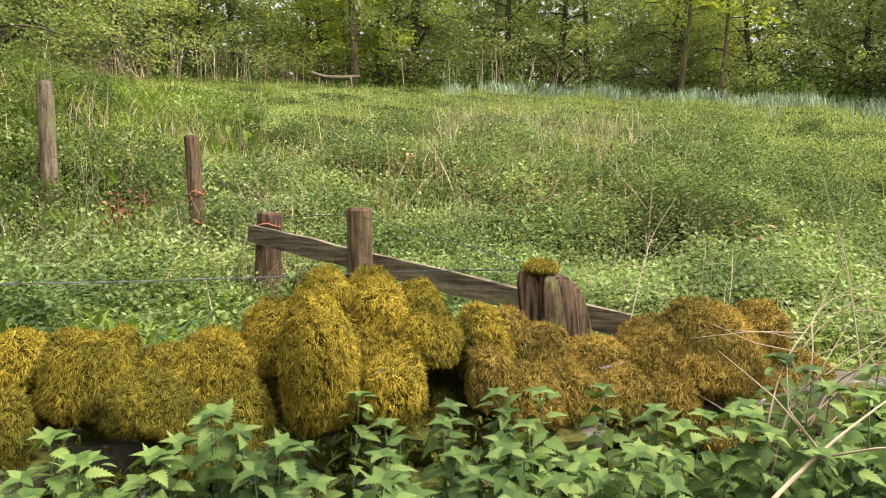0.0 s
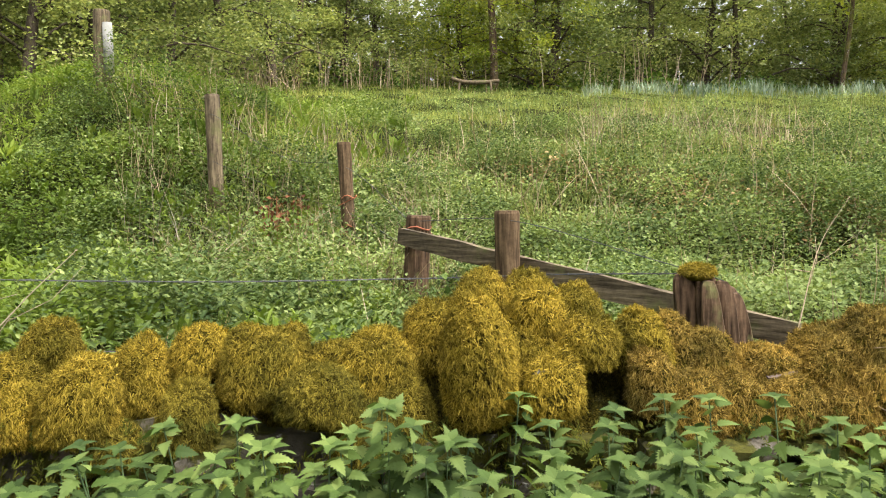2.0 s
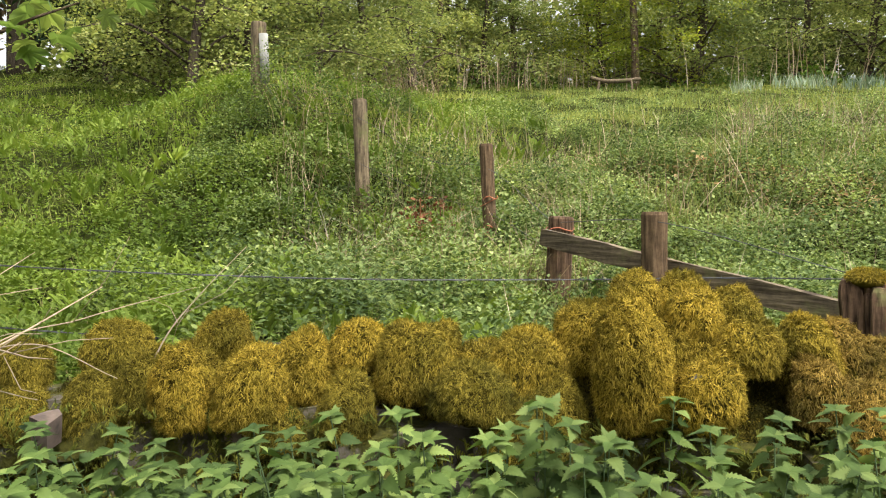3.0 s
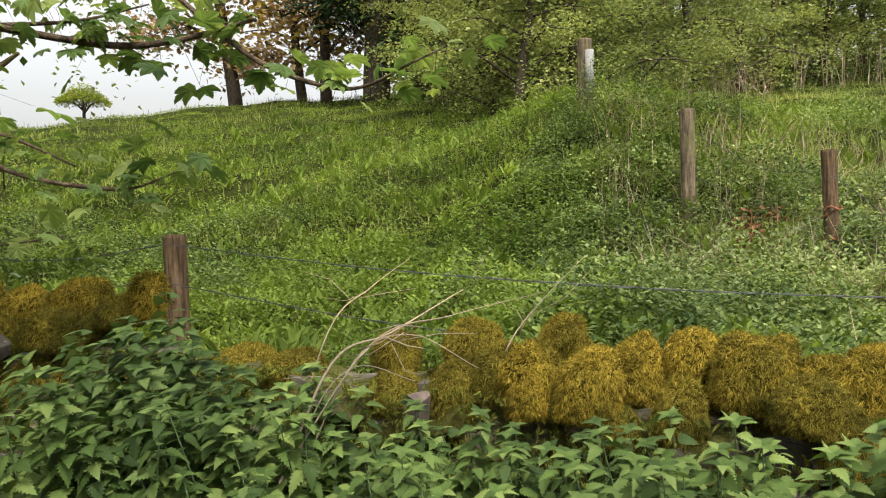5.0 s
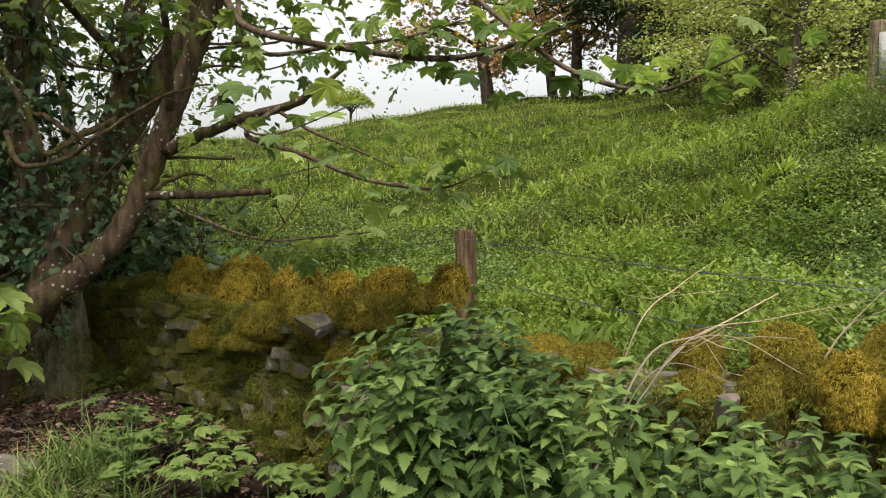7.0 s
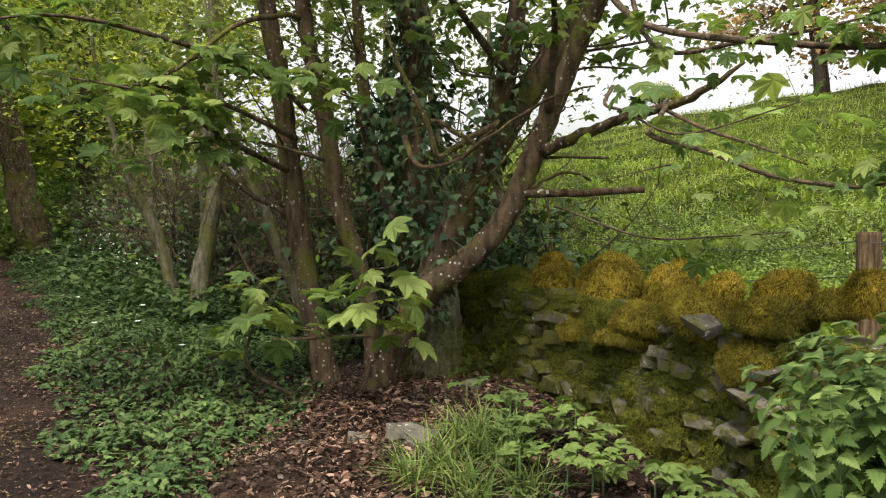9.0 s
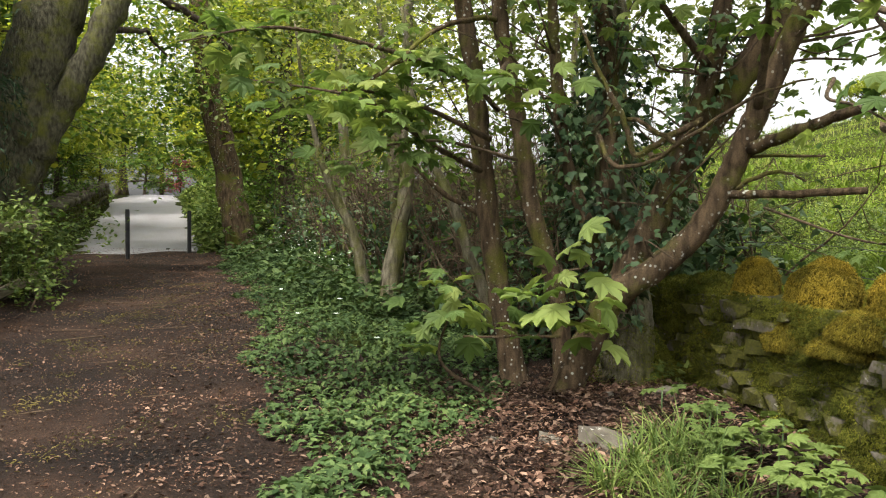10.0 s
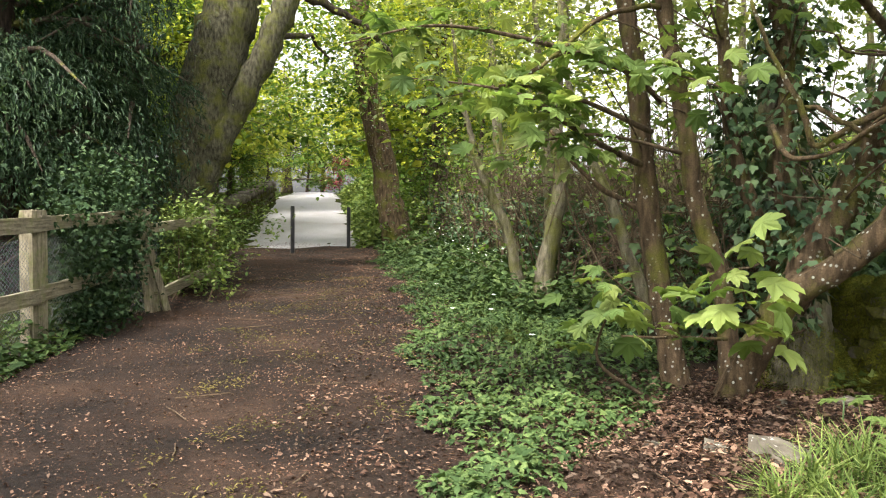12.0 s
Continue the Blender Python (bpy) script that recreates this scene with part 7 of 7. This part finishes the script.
def build_lane_fence():
    rng = np.random.default_rng(95)
    fence = thing("lane_fence", None, None, "old timber post and rail fence overgrown with ivy", "fence")
    fence.matrix_basis = pose(-5.94, -5.43, 0.12)
    for i, (f, t, w) in enumerate((((-5.94, -5.43, 0.0), (-5.94, -5.42, 1.31), 0.17), ((-4.2, -5.1, 0.0), (-4.2, -5.1, 1.3), 0.17), ((-7.90, -5.62, 0.05), (-7.86, -5.74, 1.28), 0.13), ((-9.97, -6.15, 0.1), (-9.97, -6.15, 1.32), 0.13))):
        part("post", square_post("post", f, t, w, w * 0.75, i), TIMBER_PALE, fence)
    for a, b, h in (((-4.2, -5.03, 1.18), (-5.94, -5.36, 1.19), 0.12), ((-5.94, -5.36, 1.2), (-7.86, -5.65, 1.24), 0.12), ((-4.2, -5.03, 0.58), (-5.94, -5.36, 0.60), 0.12), ((-5.94, -5.36, 0.62), (-7.88, -5.62, 0.72), 0.12), ((-7.88, -5.6, 0.36), (-9.9, -6.05, 0.5), 0.11), ((-7.88, -5.62, 1.1), (-9.9, -6.05, 1.15), 0.10)):
        part("rail", board(a, b, h, 0.045, "rail", int(h * 1000)), RAIL_PALE, fence)
    part("brace", board((-7.97, -5.50, 0.16), (-7.66, -5.62, 1.27), 0.075, 0.035, "brace", 4), TIMBER_PALE, fence, "pale leaning board")
    # wire netting
    pieces = []
    A, B = np.array([-4.2, -5.12, 0.1]), np.array([-8.2, -5.78, 0.15])
    for k in np.arange(-0.3, 1.0, 0.011):
        for s in (-1, 1):
            x0, x1 = k, k + 0.26
            z0, z1 = (0, 0.95) if s == 1 else (0.95, 0)
            if x0 < 0:
                z0, x0 = z0 + (z1 - z0) * (-x0 / 0.26), 0
            if x1 > 1:
                z1, x1 = z0 + (z1 - z0) * ((1 - x0) / (x1 - x0)), 1
            p, q = A + (B - A) * x0 + (0, 0, z0), A + (B - A) * x1 + (0, 0, z1)
            pieces.append(tube([p, q], [0.0016, 0.0016], 3, False))
    part("wire_netting", np_mesh("wire_netting", *(lambda v, f: (v, [f]))(*joined(*pieces))), WIRE, fence, "rusty diamond wire netting")
    # ivy over the fence
    n = 6500
    c = np.stack([rng.uniform(-7.6, -6.3, 26), np.zeros(26), rng.uniform(0.15, 1.7, 26)], -1)
    c[:, 1] = np.interp(c[:, 0], (-7.9, -5.9), (-5.68, -5.40)) + rng.normal(-0.05, 0.14, 26)
    P = c[rng.integers(26, size=n)] + rng.normal(0, 0.17, (n, 3)) * (1, 0.7, 1)
    P = np.concatenate([P, np.stack([rng.uniform(-6.2, -3.6, 3000), rng.uniform(-7.0, -5.7, 3000), rng.uniform(0.1, 2.4, 3000)], -1)])
    n = len(P)
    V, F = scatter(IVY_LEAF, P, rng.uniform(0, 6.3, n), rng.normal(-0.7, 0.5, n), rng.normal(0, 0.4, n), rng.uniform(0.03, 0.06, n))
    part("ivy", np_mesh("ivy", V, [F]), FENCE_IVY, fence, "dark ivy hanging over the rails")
    # plants at its foot
    n = 5200
    x = rng.uniform(-10.5, -3.4, n)
    y = np.interp(x, (-10, -7.9, -5.94, -3.4), (-5.95, -5.45, -5.2, -4.6)) + rng.normal(0, 0.24, n)
    keep = lane_gap(x, y) > 0.0
    x, y = x[keep], y[keep]
    z = ground_height(x, y) + rng.uniform(0.02, 0.34, len(x)) * np.clip(lane_gap(x, y) / 0.3, 0.2, 1)
    V, F = scatter(OVAL, np.stack([x, y, z], -1), rng.uniform(0, 6.3, len(x)), rng.normal(0, 0.4, len(x)), rng.normal(0, 0.4, len(x)), rng.uniform(0.05, 0.10, len(x)))
    thing("fence_plants", np_mesh("fence_plants", V, [F]), ELDER, "low dark green plants along the fence foot", "plants", kind="stuff")
    # bollards
    for x, y, top in ((-15.0, -7.26, 1.29), (-16.36, -6.58, 1.27)):
        z = float(ground_height(x, y)) - 0.02
        b = thing("bollard", quads(*tube([(x, y, z), (x, y, z + 0.5), (x, y, top - 0.04), (x, y, top)], [0.042, 0.042, 0.042, 0.036], 12), "bollard", False), BLACK, "slim black metal bollard across the lane", "bollard", "bollards")
        part("collar", quads(*tube([(x, y, z), (x, y, z + 0.03)], [0.065, 0.055], 12), "collar", False), BLACK, b)
    # low stone wall by the road
    wall = thing("wall_2", None, None, "low mossy stone wall beside the far road", "stone wall", kind="structure")
    shapes = [quads(*lump(0.5, 0.5, 0.5, 0.4, 0.15, 140 + k, 8, 6), "stone") for k in range(5)]
    for me in shapes:
        me.materials.append(STONE_MOSSY)
    cap = [quads(*lump(0.5, 0.5, 0.5, 0.35, 0.08, 150, 8, 6), "capstone")]
    cap[0].materials.append(ROCK)
    for row in range(4):
        t = rng.uniform(0, 0.03)
        while t < 1:
            w = rng.uniform(0.3, 0.55)
            x, y = -18.6 - 7.8 * t, -10.75 - 2.6 * t
            st = part("stone" if row < 3 else "capstone", shapes[rng.integers(5)] if row < 3 else cap[0], None, wall)
            st.matrix_basis = pose(x, y, float(ground_height(x, y)) + 0.08 + 0.19 * row, rng.normal(0, 2), rng.normal(0, 2), 16 + rng.normal(0, 3)) @ Matrix.Diagonal((w, 0.42 if row < 3 else 0.5, 0.2, 1))
            t += w / 8.1


# ---- dead stalks in front of the wall ----
def build_stalks():
    rng = np.random.default_rng(99)
    arcs = (
        [(0.28, 1.57, 0.91), (0.35, 1.60, 0.96), (0.44, 1.63, 1.02), (0.56, 1.66, 1.09)],
        [(0.42, 1.95, 0.5), (0.51, 2.01, 0.76), (0.62, 2.01, 0.87), (0.78, 2.0, 1.01)],
        [(0.42, 2.15, 0.5), (0.50, 2.18, 0.71), (0.68, 2.17, 0.90), (0.90, 2.16, 1.14)],
        [(0.72, 2.55, 0.6), (0.81, 2.59, 0.84), (0.92, 2.65, 1.0), (1.16, 2.64, 1.2)],
        [(0.40, 1.86, 0.6), (0.51, 1.95, 0.96), (0.60, 1.96, 1.05), (0.75, 1.97, 1.14)],
        [(0.38, 1.85, 0.55), (0.53, 2.05, 0.98), (0.67, 2.16, 1.13), (0.73, 2.18, 1.23)],
        [(0.5, 1.95, 0.8), (0.63, 2.01, 1.00), (0.7, 1.93, 1.08), (0.8, 1.9, 1.12)],
        [(0.6, 2.08, 0.7), (0.64, 2.11, 1.04), (0.70, 2.20, 1.14), (0.88, 2.22, 1.23)],
        [(1.06, 2.6, 0.75), (1.04, 2.69, 1.16), (1.03, 2.78, 1.36), (1.02, 2.84, 1.5)],
        [(0.40, 2.85, 0.85), (0.46, 2.93, 1.01), (0.57, 3.11, 1.24), (0.69, 3.2, 1.40)],
        [(-1.86, 1.36, 0.7), (-1.84, 1.55, 1.03), (-1.77, 1.70, 1.10), (-1.72, 1.95, 1.20)],
        [(-1.88, 1.4, 0.75), (-1.77, 1.63, 1.08), (-1.62, 1.78, 1.15), (-1.48, 2.0, 1.20)],
        [(-1.86, 1.45, 0.75), (-1.8, 1.6, 1.04), (-1.70, 1.71, 1.10), (-1.50, 1.74, 1.03)],
        [(-2.05, 1.55, 0.7), (-2.00, 1.68, 1.09), (-2.0, 1.85, 1.2), (-1.98, 2.0, 1.28)],
        [(-1.66, 1.95, 0.85), (-1.61, 2.03, 1.05), (-1.58, 2.15, 1.16), (-1.54, 2.32, 1.28)],
        [(-1.9, 1.42, 0.6), (-1.86, 1.5, 0.9), (-1.8, 1.6, 1.02), (-1.68, 1.7, 0.98)])
    for i, pts in enumerate(arcs):
        r = 0.0042 if i in (0, 1, 2, 10) else 0.0024
        L = [(*p, r * (1.1 - 0.25 * k)) for k, p in enumerate(pts)]
        ob = thing("withered_plant", quads(*limb(L, 6, 8), "withered_plant"), STRAW, "pale withered plant leaning over the nettles", "dead plant", "withered plants")
        for k in range(3):
            t = rng.uniform(0.4, 0.9)
            s = np.array(pts[2]) * t + np.array(pts[1]) * (1 - t)
            e = s + rng.normal(0, 0.12, 3) + (0, 0, 0.06)
            part("side_shoot", quads(*tube([s, (s + e) / 2 + rng.normal(0, 0.01, 3), e], [r * 0.5, r * 0.4, 0.0006], 4), "side_shoot"), STRAW, ob)
    # rusty dead dock by the fence
    for x, y, h in ((-2.2, 5.6, 0.42), (-2.1, 5.75, 0.34), (-2.3, 5.7, 0.3)):
        z = float(ground_height(x, y))
        n = 60
        zz = rng.uniform(0.35, 1, n) * h
        V, F = scatter(SMALL, np.stack([x + rng.normal(0, 0.05, n), y + rng.normal(0, 0.05, n), z + zz], -1), rng.uniform(0, 6.3, n), rng.normal(0.4, 0.5, n), rng.normal(0, 0.5, n), rng.uniform(0.02, 0.05, n))
        ob = thing("dead_dock", quads(*tube([(x, y, z - 0.02), (x, y, z + h)], [0.006, 0.003], 5), "dead_dock"), RUST, "rust-brown dead dock plant on the bank", "dead dock", "dead docks")
        part("seed_head", np_mesh("seed_head", V, [F]), RUST, ob, "", "stuff")


def build_bench():
    x, y, z = on_ground(-2.85, 25.0, -0.04)
    bench = thing("bench", None, None, "rustic bench of a curved log on branch legs", "bench")
    bench.matrix_basis = pose(x, y, z)
    part("seat", quads(*limb([(x - 0.75, y - 0.05, z + 0.52, 0.06), (x - 0.3, y, z + 0.40, 0.065), (x + 0.3, y, z + 0.38, 0.065), (x + 0.75, y + 0.05, z + 0.42, 0.055)], 8, 4), "seat"), TIMBER_GREY, bench)
    for dx in (-0.5, 0.5):
        for dy in (-0.12, 0.12):
            part("leg", quads(*limb([(x + dx * 1.1, y + dy * 1.4, z - 0.3, 0.04), (x + dx, y + dy, z + 0.2, 0.035), (x + dx * 0.95, y, z + 0.42, 0.035)], 6, 3), "leg"), TIMBER_GREY, bench)


build_wood()
build_sycamore()
build_verge()
build_hedge()
build_lane_trees()
build_lane_fence()
build_stalks()
build_bench()
